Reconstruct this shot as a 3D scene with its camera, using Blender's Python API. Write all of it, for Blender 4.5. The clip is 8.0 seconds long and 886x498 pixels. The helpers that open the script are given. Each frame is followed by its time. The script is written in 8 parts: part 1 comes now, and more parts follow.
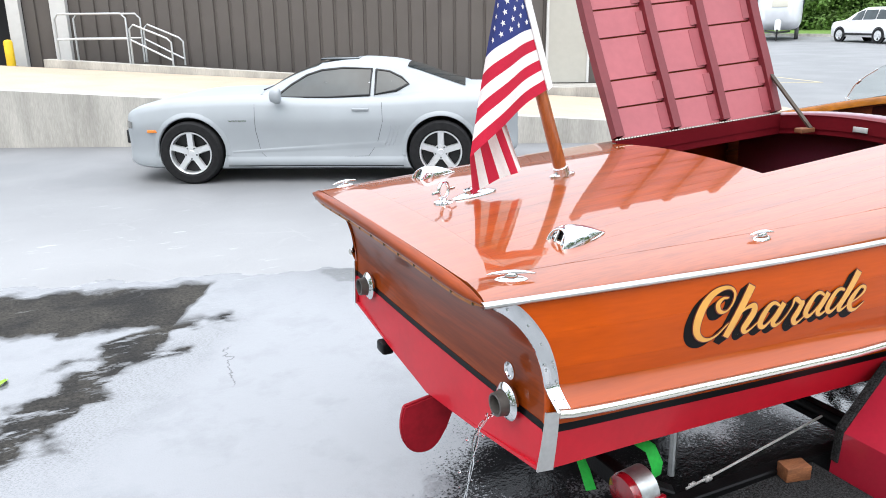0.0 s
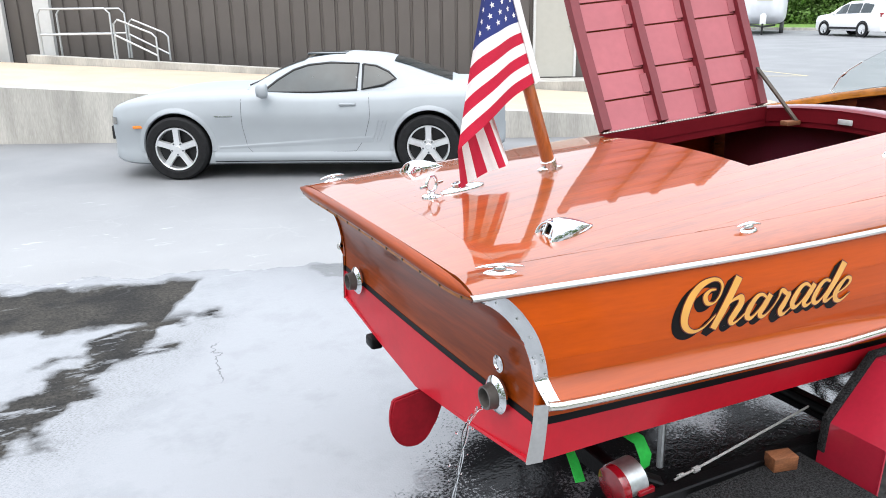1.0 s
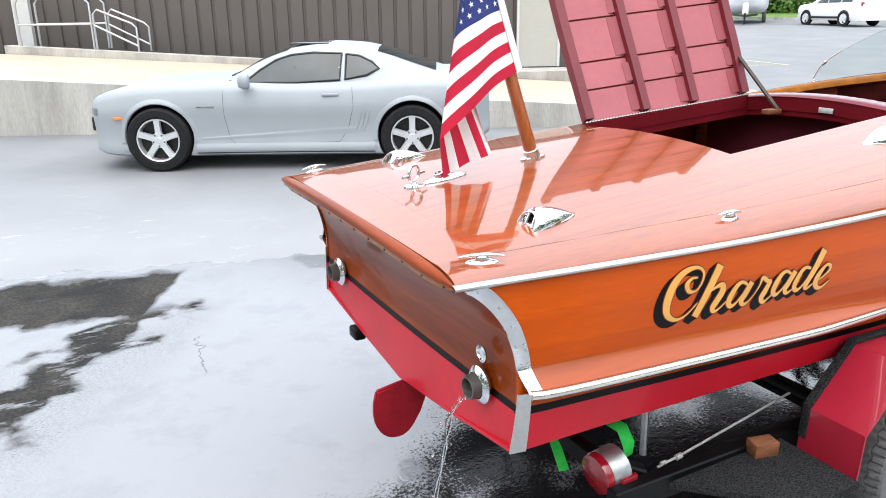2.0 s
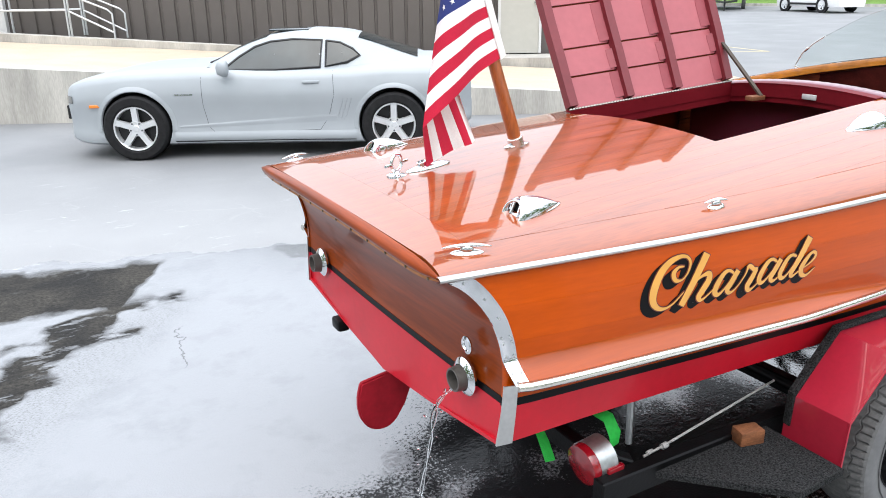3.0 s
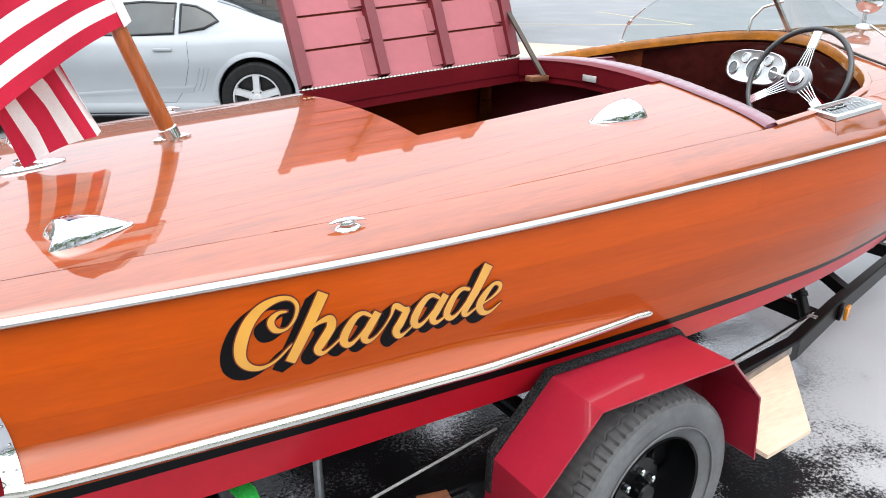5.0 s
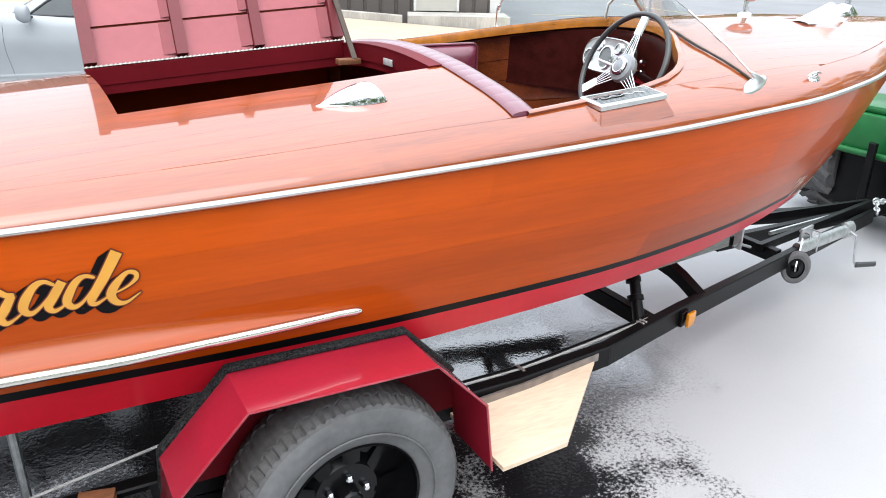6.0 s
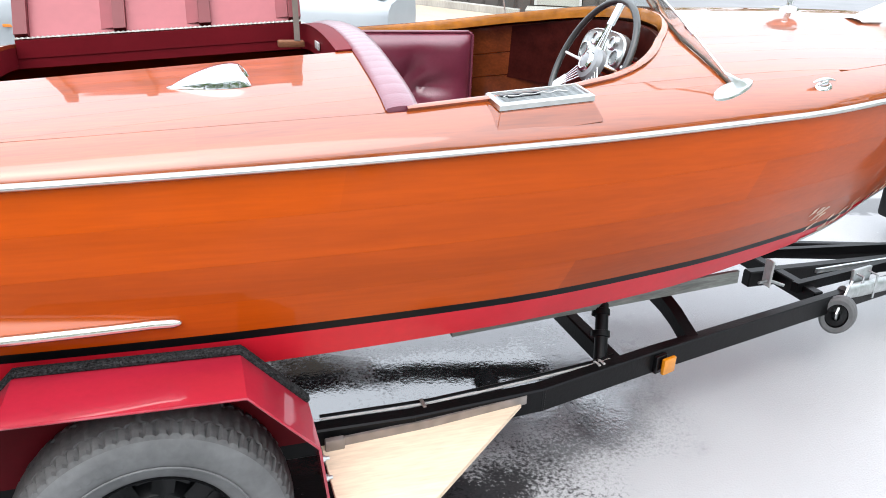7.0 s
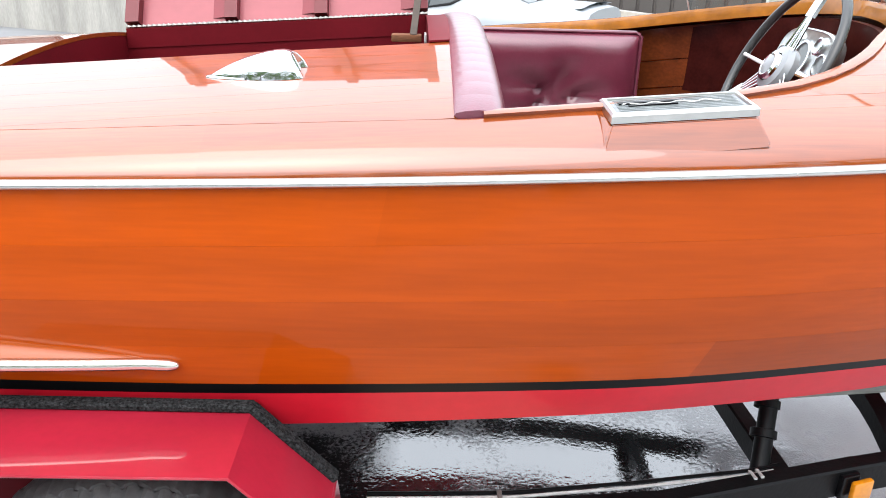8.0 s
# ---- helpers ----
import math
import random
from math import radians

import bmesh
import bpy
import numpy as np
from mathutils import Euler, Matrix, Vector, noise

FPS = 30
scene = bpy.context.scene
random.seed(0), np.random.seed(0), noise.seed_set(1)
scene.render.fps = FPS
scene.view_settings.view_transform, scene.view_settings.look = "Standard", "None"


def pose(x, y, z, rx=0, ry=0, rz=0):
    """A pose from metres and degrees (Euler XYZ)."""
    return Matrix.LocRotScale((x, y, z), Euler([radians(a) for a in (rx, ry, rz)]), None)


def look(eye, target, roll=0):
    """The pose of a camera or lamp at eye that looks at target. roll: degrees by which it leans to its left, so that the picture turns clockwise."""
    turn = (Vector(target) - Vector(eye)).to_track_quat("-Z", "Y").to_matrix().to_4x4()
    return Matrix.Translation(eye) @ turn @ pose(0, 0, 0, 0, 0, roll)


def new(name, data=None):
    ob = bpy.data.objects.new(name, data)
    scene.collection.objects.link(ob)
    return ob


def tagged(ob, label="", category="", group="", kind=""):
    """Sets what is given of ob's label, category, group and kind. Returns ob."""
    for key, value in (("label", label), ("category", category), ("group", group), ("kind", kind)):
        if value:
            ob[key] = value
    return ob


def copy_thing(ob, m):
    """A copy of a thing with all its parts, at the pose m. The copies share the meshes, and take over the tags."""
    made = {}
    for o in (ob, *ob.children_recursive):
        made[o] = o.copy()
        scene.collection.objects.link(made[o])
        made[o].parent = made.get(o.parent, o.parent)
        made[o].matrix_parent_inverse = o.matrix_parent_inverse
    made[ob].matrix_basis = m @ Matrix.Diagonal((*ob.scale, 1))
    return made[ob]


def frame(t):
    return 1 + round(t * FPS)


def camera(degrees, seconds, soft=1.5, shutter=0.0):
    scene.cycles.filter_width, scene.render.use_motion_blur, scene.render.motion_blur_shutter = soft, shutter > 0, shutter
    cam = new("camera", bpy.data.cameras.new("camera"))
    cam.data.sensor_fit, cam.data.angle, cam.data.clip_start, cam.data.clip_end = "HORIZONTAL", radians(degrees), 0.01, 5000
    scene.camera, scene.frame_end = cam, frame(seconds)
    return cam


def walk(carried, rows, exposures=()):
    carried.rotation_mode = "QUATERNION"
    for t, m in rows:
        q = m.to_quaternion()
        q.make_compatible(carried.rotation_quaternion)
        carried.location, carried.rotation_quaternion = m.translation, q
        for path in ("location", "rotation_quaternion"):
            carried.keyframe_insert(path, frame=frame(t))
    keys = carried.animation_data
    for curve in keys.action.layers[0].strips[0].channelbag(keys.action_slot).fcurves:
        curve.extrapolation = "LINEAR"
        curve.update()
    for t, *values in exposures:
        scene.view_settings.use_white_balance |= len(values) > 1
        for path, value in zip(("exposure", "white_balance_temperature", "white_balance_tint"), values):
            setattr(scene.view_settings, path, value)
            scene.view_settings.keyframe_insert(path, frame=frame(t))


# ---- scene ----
cam = camera(60.0, 8.0, soft=0.95)
PATH = [
    (0, (-0.838, -2.228, 1.809), (-0.005, -0.504, 1.232), -0.6),
    (0.5, (-0.839, -2.226, 1.806), (0.006, -0.509, 1.225), -0.6),
    (1, (-0.838, -2.227, 1.805), (0.021, -0.519, 1.215), -0.7),
    (1.5, (-0.83, -2.226, 1.803), (0.044, -0.53, 1.202), -0.7),
    (3, (-0.814, -2.191, 1.797), (0.11, -0.538, 1.152), -0.7),
    (3.5, (-0.682, -2.152, 1.806), (0.267, -0.522, 1.141), -0.4),
    (4, (-0.422, -2.127, 1.793), (0.557, -0.523, 1.106), -0.1),
    (4.5, (-0.116, -2.066, 1.774), (0.891, -0.488, 1.069), 0.3),
    (5, (0.214, -2.151, 1.749), (1.229, -0.584, 1.033), 0.6),
    (5.2, (0.357, -2.231, 1.759), (1.369, -0.665, 1.035), 0.9),
    (6.3, (1.303, -2.572, 1.697), (2.142, -0.916, 0.953), 1.4),
    (6.5, (1.453, -2.585, 1.689), (2.23, -0.9, 0.941), 1.6),
    (7, (1.821, -2.501, 1.661), (2.412, -0.747, 0.905), 2.1),
    (7.5, (2.097, -2.364, 1.643), (2.453, -0.55, 0.878), 2.7),
    (8, (2.183, -2.092, 1.549), (2.262, -0.232, 0.818), 1.5),
]
walk(cam, [(t, look(eye, target, roll)) for t, eye, target, roll in PATH], [(0, 0.0), (5.2, 0.0), (6.3, 0.10), (7, 0.19), (7.5, 0.22), (8, 0.27)])

# ---- world and light ----
world = bpy.data.worlds.new("overcast_sky")
world.use_nodes = True
scene.world = world
_wn, _wl = world.node_tree.nodes, world.node_tree.links
_wn.clear()
_sky = _wn.new("ShaderNodeTexSky")
_sky.sky_type, _sky.sun_disc = "NISHITA", False
_sky.sun_elevation, _sky.sun_rotation = radians(60), radians(215)
_sky.air_density, _sky.dust_density, _sky.ozone_density = 1.0, 6.0, 1.0
_grey = _wn.new("ShaderNodeMix")
_grey.data_type = "RGBA"
_grey.inputs[0].default_value = 0.85
_grey.inputs[7].default_value = (8.2, 8.8, 9.6, 1)
# an overcast dome is about three times as bright overhead as at the horizon
_co = _wn.new("ShaderNodeTexCoord")
_up = _wn.new("ShaderNodeSeparateXYZ")
_dome = _wn.new("ShaderNodeMapRange")
_dome.inputs[3].default_value, _dome.inputs[4].default_value = 0.49, 1.24
_shade = _wn.new("ShaderNodeVectorMath")
_shade.operation = "SCALE"
_wl.new(_co.outputs["Generated"], _up.inputs[0])
_wl.new(_up.outputs[2], _dome.inputs[0])
_wl.new(_dome.outputs[0], _shade.inputs["Scale"])
_bg = _wn.new("ShaderNodeBackground")
_bg.inputs[1].default_value = 0.355
_wo = _wn.new("ShaderNodeOutputWorld")
_wl.new(_sky.outputs[0], _grey.inputs[6])
_wl.new(_grey.outputs[2], _shade.inputs[0])
_wl.new(_shade.outputs[0], _bg.inputs[0])
_wl.new(_bg.outputs[0], _wo.inputs[0])

_sun = bpy.data.lights.new("sun", "SUN")
_sun.energy, _sun.angle, _sun.color = 1.3, radians(60), (1.0, 0.98, 0.95)
sun = new("sun", _sun)
sun.matrix_world = look((-8, -12, 25), (0, 0, 0))


# ---- mesh helpers ----
def curve_of(xs, ys):
    """A smooth monotone curve through the given places."""
    xs, ys = np.array(xs, float), np.array(ys, float)
    d = np.diff(ys) / np.diff(xs)
    m = np.zeros(len(xs))
    m[0], m[-1] = d[0], d[-1]
    for i in range(1, len(xs) - 1):
        m[i] = 0 if d[i - 1] * d[i] <= 0 else 2 * d[i - 1] * d[i] / (d[i - 1] + d[i])

    def f(x):
        x = min(max(x, xs[0]), xs[-1])
        i = min(int(np.searchsorted(xs, x, "right")) - 1, len(xs) - 2)
        h = xs[i + 1] - xs[i]
        s = (x - xs[i]) / h
        return float((2 * s**3 - 3 * s**2 + 1) * ys[i] + (s**3 - 2 * s**2 + s) * h * m[i] + (3 * s**2 - 2 * s**3) * ys[i + 1] + (s**3 - s**2) * h * m[i + 1])

    return f


def lerp(a, b, t):
    return a + (b - a) * t


def thing(name, loc=(0, 0, 0), label="", category="", group="", kind=""):
    ob = new(name)
    ob.empty_display_size = 0.1
    ob.matrix_basis = Matrix.Translation(loc)
    return tagged(ob, label, category, group, kind)


def settle(bm, angle=0.6, smooth=True):
    bmesh.ops.recalc_face_normals(bm, faces=bm.faces)
    for f in bm.faces:
        f.smooth = smooth
    for e in bm.edges:
        if len(e.link_faces) == 2 and e.calc_face_angle(0) > angle:
            e.smooth = False


def mesh_of(name, bm, material, angle=0.6, smooth=True, fix=True):
    if fix:
        settle(bm, angle, smooth)
    me = bpy.data.meshes.new(name)
    bm.to_mesh(me)
    bm.free()
    for m in material if isinstance(material, (list, tuple)) else [material]:
        me.materials.append(m)
    return me


def part(name, bm, material, parent, label="", angle=0.6, smooth=True, fix=True):
    ob = new(name, mesh_of(name, bm, material, angle, smooth, fix))
    if parent is not None:
        ob.parent = parent
        if parent.type == "EMPTY":
            ob.matrix_parent_inverse = parent.matrix_basis.inverted()
    if label:
        ob["label"] = label
    return ob


def solo(name, bm, material, label, category, group="", kind="", angle=0.6, smooth=True):
    return tagged(part(name, bm, material, None, "", angle, smooth), label, category, group, kind)


def B():
    return bmesh.new()


def face(bm, pts, mi=0):
    f = bm.faces.new([bm.verts.new(p) for p in pts])
    f.material_index = mi
    return f


def grid(bm, rows, close_u=False, close_v=False, mi=0):
    """Skin over rows of points of equal count."""
    vs = [[bm.verts.new(p) for p in r] for r in rows]
    n, k = len(vs), len(vs[0])
    for i in range(n if close_u else n - 1):
        for j in range(k if close_v else k - 1):
            q = [vs[i][j], vs[(i + 1) % n][j], vs[(i + 1) % n][(j + 1) % k], vs[i][(j + 1) % k]]
            if len({v for v in q}) == 4:
                f = bm.faces.new(q)
                f.material_index = mi
    return vs


def slab(bm, rows, thick):
    """A closed sheet: rows of points and the same rows moved by thick (a vector)."""
    t = Vector(thick)
    top = grid(bm, rows)
    low = grid(bm, [[Vector(p) + t for p in r] for r in rows])
    ring = lambda g: g[0][:] + [r[-1] for r in g[1:]] + g[-1][::-1][1:] + [r[0] for r in g[::-1][1:-1]]
    a, b = ring(top), ring(low)
    for i in range(len(a)):
        j = (i + 1) % len(a)
        bm.faces.new([a[i], a[j], b[j], b[i]])


def box(bm, c, s, bevel=0.0, m=None, seg=2):
    mat = Matrix.Translation(c) @ (m or Matrix()) @ Matrix.Diagonal((*s, 1))
    r = bmesh.ops.create_cube(bm, size=1, matrix=mat)
    if bevel:
        edges = list({e for v in r["verts"] for e in v.link_edges})
        bmesh.ops.bevel(bm, geom=edges, offset=bevel, segments=seg, profile=0.5, affect="EDGES")


def rotz(deg):
    return Matrix.Rotation(radians(deg), 4, "Z")


def frame_of(d):
    d = Vector(d).normalized()
    a = Vector((0, 0, 1)) if abs(d.z) < 0.9 else Vector((1, 0, 0))
    u = d.cross(a).normalized()
    return u, u.cross(d).normalized()


def tube(bm, pts, r, seg=10, caps=True, flat=1.0):
    """A round bar along points; r a number or a list."""
    pts = [Vector(p) for p in pts]
    rs = r if isinstance(r, (list, tuple)) else [r] * len(pts)
    u0 = None
    rows = []
    for i, p in enumerate(pts):
        d = (pts[min(i + 1, len(pts) - 1)] - pts[max(i - 1, 0)]).normalized()
        if u0 is None:
            u, v = frame_of(d)
        else:
            u = (u0 - d * u0.dot(d)).normalized()
            v = u.cross(d).normalized()
        u0 = u
        rows.append([p + (u * math.cos(a) + v * math.sin(a) * flat) * rs[i] for a in [2 * math.pi * k / seg for k in range(seg)]])
    vs = grid(bm, rows, close_v=True)
    if caps:
        bm.faces.new(vs[0][::-1])
        bm.faces.new(vs[-1])


def lathe(bm, prof, m=None, seg=24, close=False, caps=True):
    """Turns (radius, height) places round the z axis of m."""
    m = m or Matrix()
    rows = []
    for r, h in prof:
        rows.append([m @ Vector((r * math.cos(2 * math.pi * k / seg), r * math.sin(2 * math.pi * k / seg), h)) for k in range(seg)])
    vs = grid(bm, rows, close_u=close, close_v=True)
    if not close and caps:
        if prof[0][0] > 1e-5:
            bm.faces.new(vs[0][::-1])
        if prof[-1][0] > 1e-5:
            bm.faces.new(vs[-1])


def axis_m(p, d):
    """A frame at p whose z axis runs along d."""
    u, v = frame_of(d)
    d = Vector(d).normalized()
    return Matrix(((u.x, v.x, d.x, p[0]), (u.y, v.y, d.y, p[1]), (u.z, v.z, d.z, p[2]), (0, 0, 0, 1)))


def bar(bm, a, b, w, h, up=(0, 0, 1), bevel=0.0):
    """A square bar from a to b, w wide and h high."""
    a, b = Vector(a), Vector(b)
    d = (b - a).normalized()
    side = d.cross(Vector(up)).normalized()
    top = side.cross(d).normalized()
    m = Matrix(((d.x, side.x, top.x, 0), (d.y, side.y, top.y, 0), (d.z, side.z, top.z, 0), (0, 0, 0, 1)))
    box(bm, (a + b) / 2, ((b - a).length, w, h), bevel, m, 1)


def prism(bm, poly, place, a, b):
    """A closed solid from a flat outline; place(u, v, w) gives the point, w running from a to b."""
    lo = [bm.verts.new(place(u, v, a)) for u, v in poly]
    hi = [bm.verts.new(place(u, v, b)) for u, v in poly]
    bm.faces.new(lo)
    bm.faces.new(hi[::-1])
    n = len(poly)
    for i in range(n):
        j = (i + 1) % n
        bm.faces.new([lo[i], hi[i], hi[j], lo[j]])


# ---- materials ----
def material(name, colour, rough=0.5, metal=0.0, coat=0.0, spread=0.0, scale=8.0, stretch=(1, 1, 1), grain=0.0, gscale=60.0, bump=0.0, bscale=200.0, per=0.0, colour2=None, rspread=0.0, ior=1.45, coat_rough=0.03, coat_ior=1.5, spec=0.5):
    """Base colour with slow stains, fine grain, relief and a change from piece to piece."""
    m = bpy.data.materials.new(name)
    m.use_nodes = True
    n, l = m.node_tree.nodes, m.node_tree.links
    p = n["Principled BSDF"]
    p.inputs["Roughness"].default_value, p.inputs["Metallic"].default_value = rough, metal
    p.inputs["Coat Weight"].default_value, p.inputs["Coat Roughness"].default_value = coat, coat_rough
    p.inputs["Specular IOR Level"].default_value = spec
    p.inputs["IOR"].default_value, p.inputs["Coat IOR"].default_value = ior, coat_ior
    co = n.new("ShaderNodeTexCoord")
    mp = n.new("ShaderNodeMapping")
    mp.inputs["Scale"].default_value = stretch
    l.new(co.outputs["Object"], mp.inputs[0])
    base = n.new("ShaderNodeMix")
    base.data_type = "RGBA"
    second = colour2 or tuple(c * (1 - spread) for c in colour)
    base.inputs[6].default_value, base.inputs[7].default_value = (*colour, 1), (*second, 1)
    t1 = n.new("ShaderNodeTexNoise")
    t1.inputs["Scale"].default_value, t1.inputs["Detail"].default_value = scale, 4
    l.new(mp.outputs[0], t1.inputs["Vector"])
    rmp = n.new("ShaderNodeMapRange")
    rmp.inputs[1].default_value, rmp.inputs[2].default_value = 0.35, 0.68
    l.new(t1.outputs[0], rmp.inputs[0])
    l.new(rmp.outputs[0], base.inputs[0])
    out = base.outputs[2]
    if grain:
        t2 = n.new("ShaderNodeTexNoise")
        t2.inputs["Scale"].default_value, t2.inputs["Detail"].default_value = gscale, 6
        l.new(mp.outputs[0], t2.inputs["Vector"])
        mr = n.new("ShaderNodeMapRange")
        mr.inputs[1].default_value, mr.inputs[2].default_value = 0.3, 0.7
        mr.inputs[3].default_value, mr.inputs[4].default_value = 1 - grain, 1 + grain
        l.new(t2.outputs[0], mr.inputs[0])
        mul = n.new("ShaderNodeVectorMath")
        mul.operation = "SCALE"
        l.new(out, mul.inputs[0])
        l.new(mr.outputs[0], mul.inputs["Scale"])
        out = mul.outputs[0]
    if per:
        oi = n.new("ShaderNodeObjectInfo")
        mr = n.new("ShaderNodeMapRange")
        mr.inputs[3].default_value, mr.inputs[4].default_value = 1 - per, 1 + per
        l.new(oi.outputs["Random"], mr.inputs[0])
        mul = n.new("ShaderNodeVectorMath")
        mul.operation = "SCALE"
        l.new(out, mul.inputs[0])
        l.new(mr.outputs[0], mul.inputs["Scale"])
        out = mul.outputs[0]
    l.new(out, p.inputs["Base Color"])
    if rspread:
        mr = n.new("ShaderNodeMapRange")
        mr.inputs[3].default_value, mr.inputs[4].default_value = max(rough - rspread, 0.02), rough + rspread
        l.new(t1.outputs[0], mr.inputs[0])
        l.new(mr.outputs[0], p.inputs["Roughness"])
    if bump:
        t3 = n.new("ShaderNodeTexNoise")
        t3.inputs["Scale"].default_value, t3.inputs["Detail"].default_value = bscale, 3
        l.new(co.outputs["Object"], t3.inputs["Vector"])
        bp = n.new("ShaderNodeBump")
        bp.inputs["Strength"].default_value, bp.inputs["Distance"].default_value = 1.0, bump
        l.new(t3.outputs[0], bp.inputs["Height"])
        l.new(bp.outputs[0], p.inputs["Normal"])
    return m


WOOD = dict(coat=1.0, rough=0.35, spec=0.1, stretch=(0.35, 7, 7), bump=0.0)
deck_wood = material("varnished_mahogany_deck", (0.28, 0.056, 0.009), spread=0.28, scale=3, grain=0.16, gscale=26, per=0.06, coat_ior=1.92, **{**WOOD, "coat": 0.9})
side_wood = material("varnished_mahogany_side", (0.38, 0.0535, 0.0004), spread=0.27, scale=1.6, grain=0.07, gscale=22, per=0.2, coat_ior=1.36, **{**WOOD, "stretch": (0.30, 5, 5), "coat": 0.40})
rail_wood = material("varnished_spray_rail", (0.34, 0.06, 0.006), spread=0.3, scale=1.6, grain=0.07, gscale=22, coat_ior=1.5, **{**WOOD, "coat": 0.7, "coat_rough": 0.1})
dark_wood = material("dark_varnished_mahogany", (0.25, 0.040, 0.004), spec=0.1, spread=0.5, scale=2, grain=0.16, gscale=20, coat=0.2, coat_ior=1.4, rough=0.3, stretch=(6, 0.4, 6))
strip_wood = material("bright_mahogany_strip", (0.46, 0.15, 0.016), spec=0.1, spread=0.3, scale=6, grain=0.2, gscale=30, coat=0.2, coat_ior=1.4, rough=0.35)
edge_wood = material("light_mahogany_edge", (0.40, 0.14, 0.016), spread=0.3, scale=6, grain=0.2, gscale=30, spec=0.2, coat=0.8, coat_ior=1.5, rough=0.3)
staff_wood = material("varnished_staff", (0.36, 0.09, 0.015), spread=0.3, scale=8, grain=0.15, gscale=40, coat=1.0, rough=0.3, stretch=(6, 6, 0.6))
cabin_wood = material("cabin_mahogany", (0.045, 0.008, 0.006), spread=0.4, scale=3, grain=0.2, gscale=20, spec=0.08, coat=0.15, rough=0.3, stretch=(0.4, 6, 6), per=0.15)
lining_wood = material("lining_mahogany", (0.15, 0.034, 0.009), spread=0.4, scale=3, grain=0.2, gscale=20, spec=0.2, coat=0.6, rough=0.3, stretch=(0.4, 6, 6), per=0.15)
caulk = material("dark_caulk", (0.10, 0.02, 0.005), rough=0.6, spec=0.1)
red_paint = material("red_bottom_paint", (0.52, 0.009, 0.022), spec=0.25, rough=0.42, spread=0.12, scale=5, grain=0.05, gscale=40, coat=0.16, coat_rough=0.08)
maroon_paint = material("maroon_bilge_paint", (0.13, 0.006, 0.011), spec=0.12, rough=0.5, spread=0.2, scale=4, grain=0.06)
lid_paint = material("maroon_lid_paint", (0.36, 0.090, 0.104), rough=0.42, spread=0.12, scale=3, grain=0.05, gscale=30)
# two darker copies of the lid maroon, with shade put into the colour
lid_half_shade = material("half_shaded_maroon_paint", (0.25, 0.036, 0.048), rough=0.42, spread=0.15, scale=3, grain=0.05, gscale=30)
lid_shade = material("shaded_maroon_frame_paint", (0.16, 0.018, 0.024), rough=0.42, spread=0.15, scale=3, grain=0.05, gscale=30)
black_paint = material("black_stripe_paint", (0.004, 0.004, 0.0045), rough=0.35, spread=0.2, spec=0.12)
chrome = material("chrome", (0.74, 0.75, 0.76), rough=0.07, metal=1.0, spread=0.08, scale=30)
steel = material("stainless_strip", (0.58, 0.575, 0.555), rough=0.3, metal=1.0, spread=0.1, scale=20, grain=0.06)
brass = material("aged_brass", (0.22, 0.17, 0.11), rough=0.45, metal=1.0, spread=0.3, scale=30)
worn_steel = material("dull_worn_steel", (0.30, 0.265, 0.245), rough=0.5, metal=0.6, spread=0.3, scale=30, grain=0.12)
polished = material("soft_polished_chrome", (0.80, 0.81, 0.82), rough=0.28, metal=1.0, spread=0.06, scale=30)
galv = material("galvanised_steel", (0.58, 0.60, 0.60), rough=0.45, metal=1.0, spread=0.25, scale=25, grain=0.1)
fender_paint = material("maroon_fender_paint", (0.315, 0.012, 0.029), rough=0.28, spread=0.15, scale=4, coat=0.9, grain=0.05)
frame_paint = material("black_frame_paint", (0.0045, 0.0045, 0.005), rough=0.38, spec=0.16, spread=0.3, scale=12, bump=0.0006, bscale=90)
carpet = material("black_bunk_carpet", (0.035, 0.036, 0.037), colour2=(0.004, 0.004, 0.004), spec=0.1, rough=0.95, scale=170, grain=0.5, gscale=300, bump=0.004, bscale=260)
rubber = material("tyre_rubber", (0.11, 0.11, 0.11), spec=0.2, rough=0.72, spread=0.3, scale=14, grain=0.15, gscale=60, bump=0.0005, bscale=300)
side_rubber = material("grey_tyre_sidewall", (0.125, 0.126, 0.128), spec=0.3, rough=0.5, spread=0.25, scale=8, grain=0.1, gscale=50)
black_metal = material("black_wheel_enamel", (0.004, 0.004, 0.0045), rough=0.22, spec=0.25)
plywood = material("bare_tan_plywood", (0.67, 0.53, 0.39), rough=0.6, spread=0.16, scale=5, grain=0.1, gscale=30, stretch=(0.6, 4, 4))
block_wood = material("cut_timber_block", (0.20, 0.075, 0.03), rough=0.7, spread=0.35, scale=12, grain=0.25, gscale=60, stretch=(1, 6, 6))
vinyl = material("maroon_vinyl", (0.15, 0.024, 0.046), coat=0.9, coat_rough=0.28, rough=0.34, spread=0.2, scale=6, grain=0.06, gscale=80, bump=0.0008, bscale=160)
rubber_hose = material("black_exhaust_rubber", (0.09, 0.082, 0.075), rough=0.4, spread=0.4, scale=30)
amber = material("amber_lens", (0.62, 0.22, 0.006), rough=0.2, coat=0.6, spread=0.15, scale=60)
red_lens = material("red_lens", (0.24, 0.004, 0.01), rough=0.15, coat=0.8, spread=0.2, scale=60)
white_plastic = material("white_plastic", (0.75, 0.75, 0.74), rough=0.35, spread=0.1)
green_strap = material("green_webbing", (0.02, 0.5, 0.06), rough=0.7, spread=0.2, scale=60, bump=0.001, bscale=300)
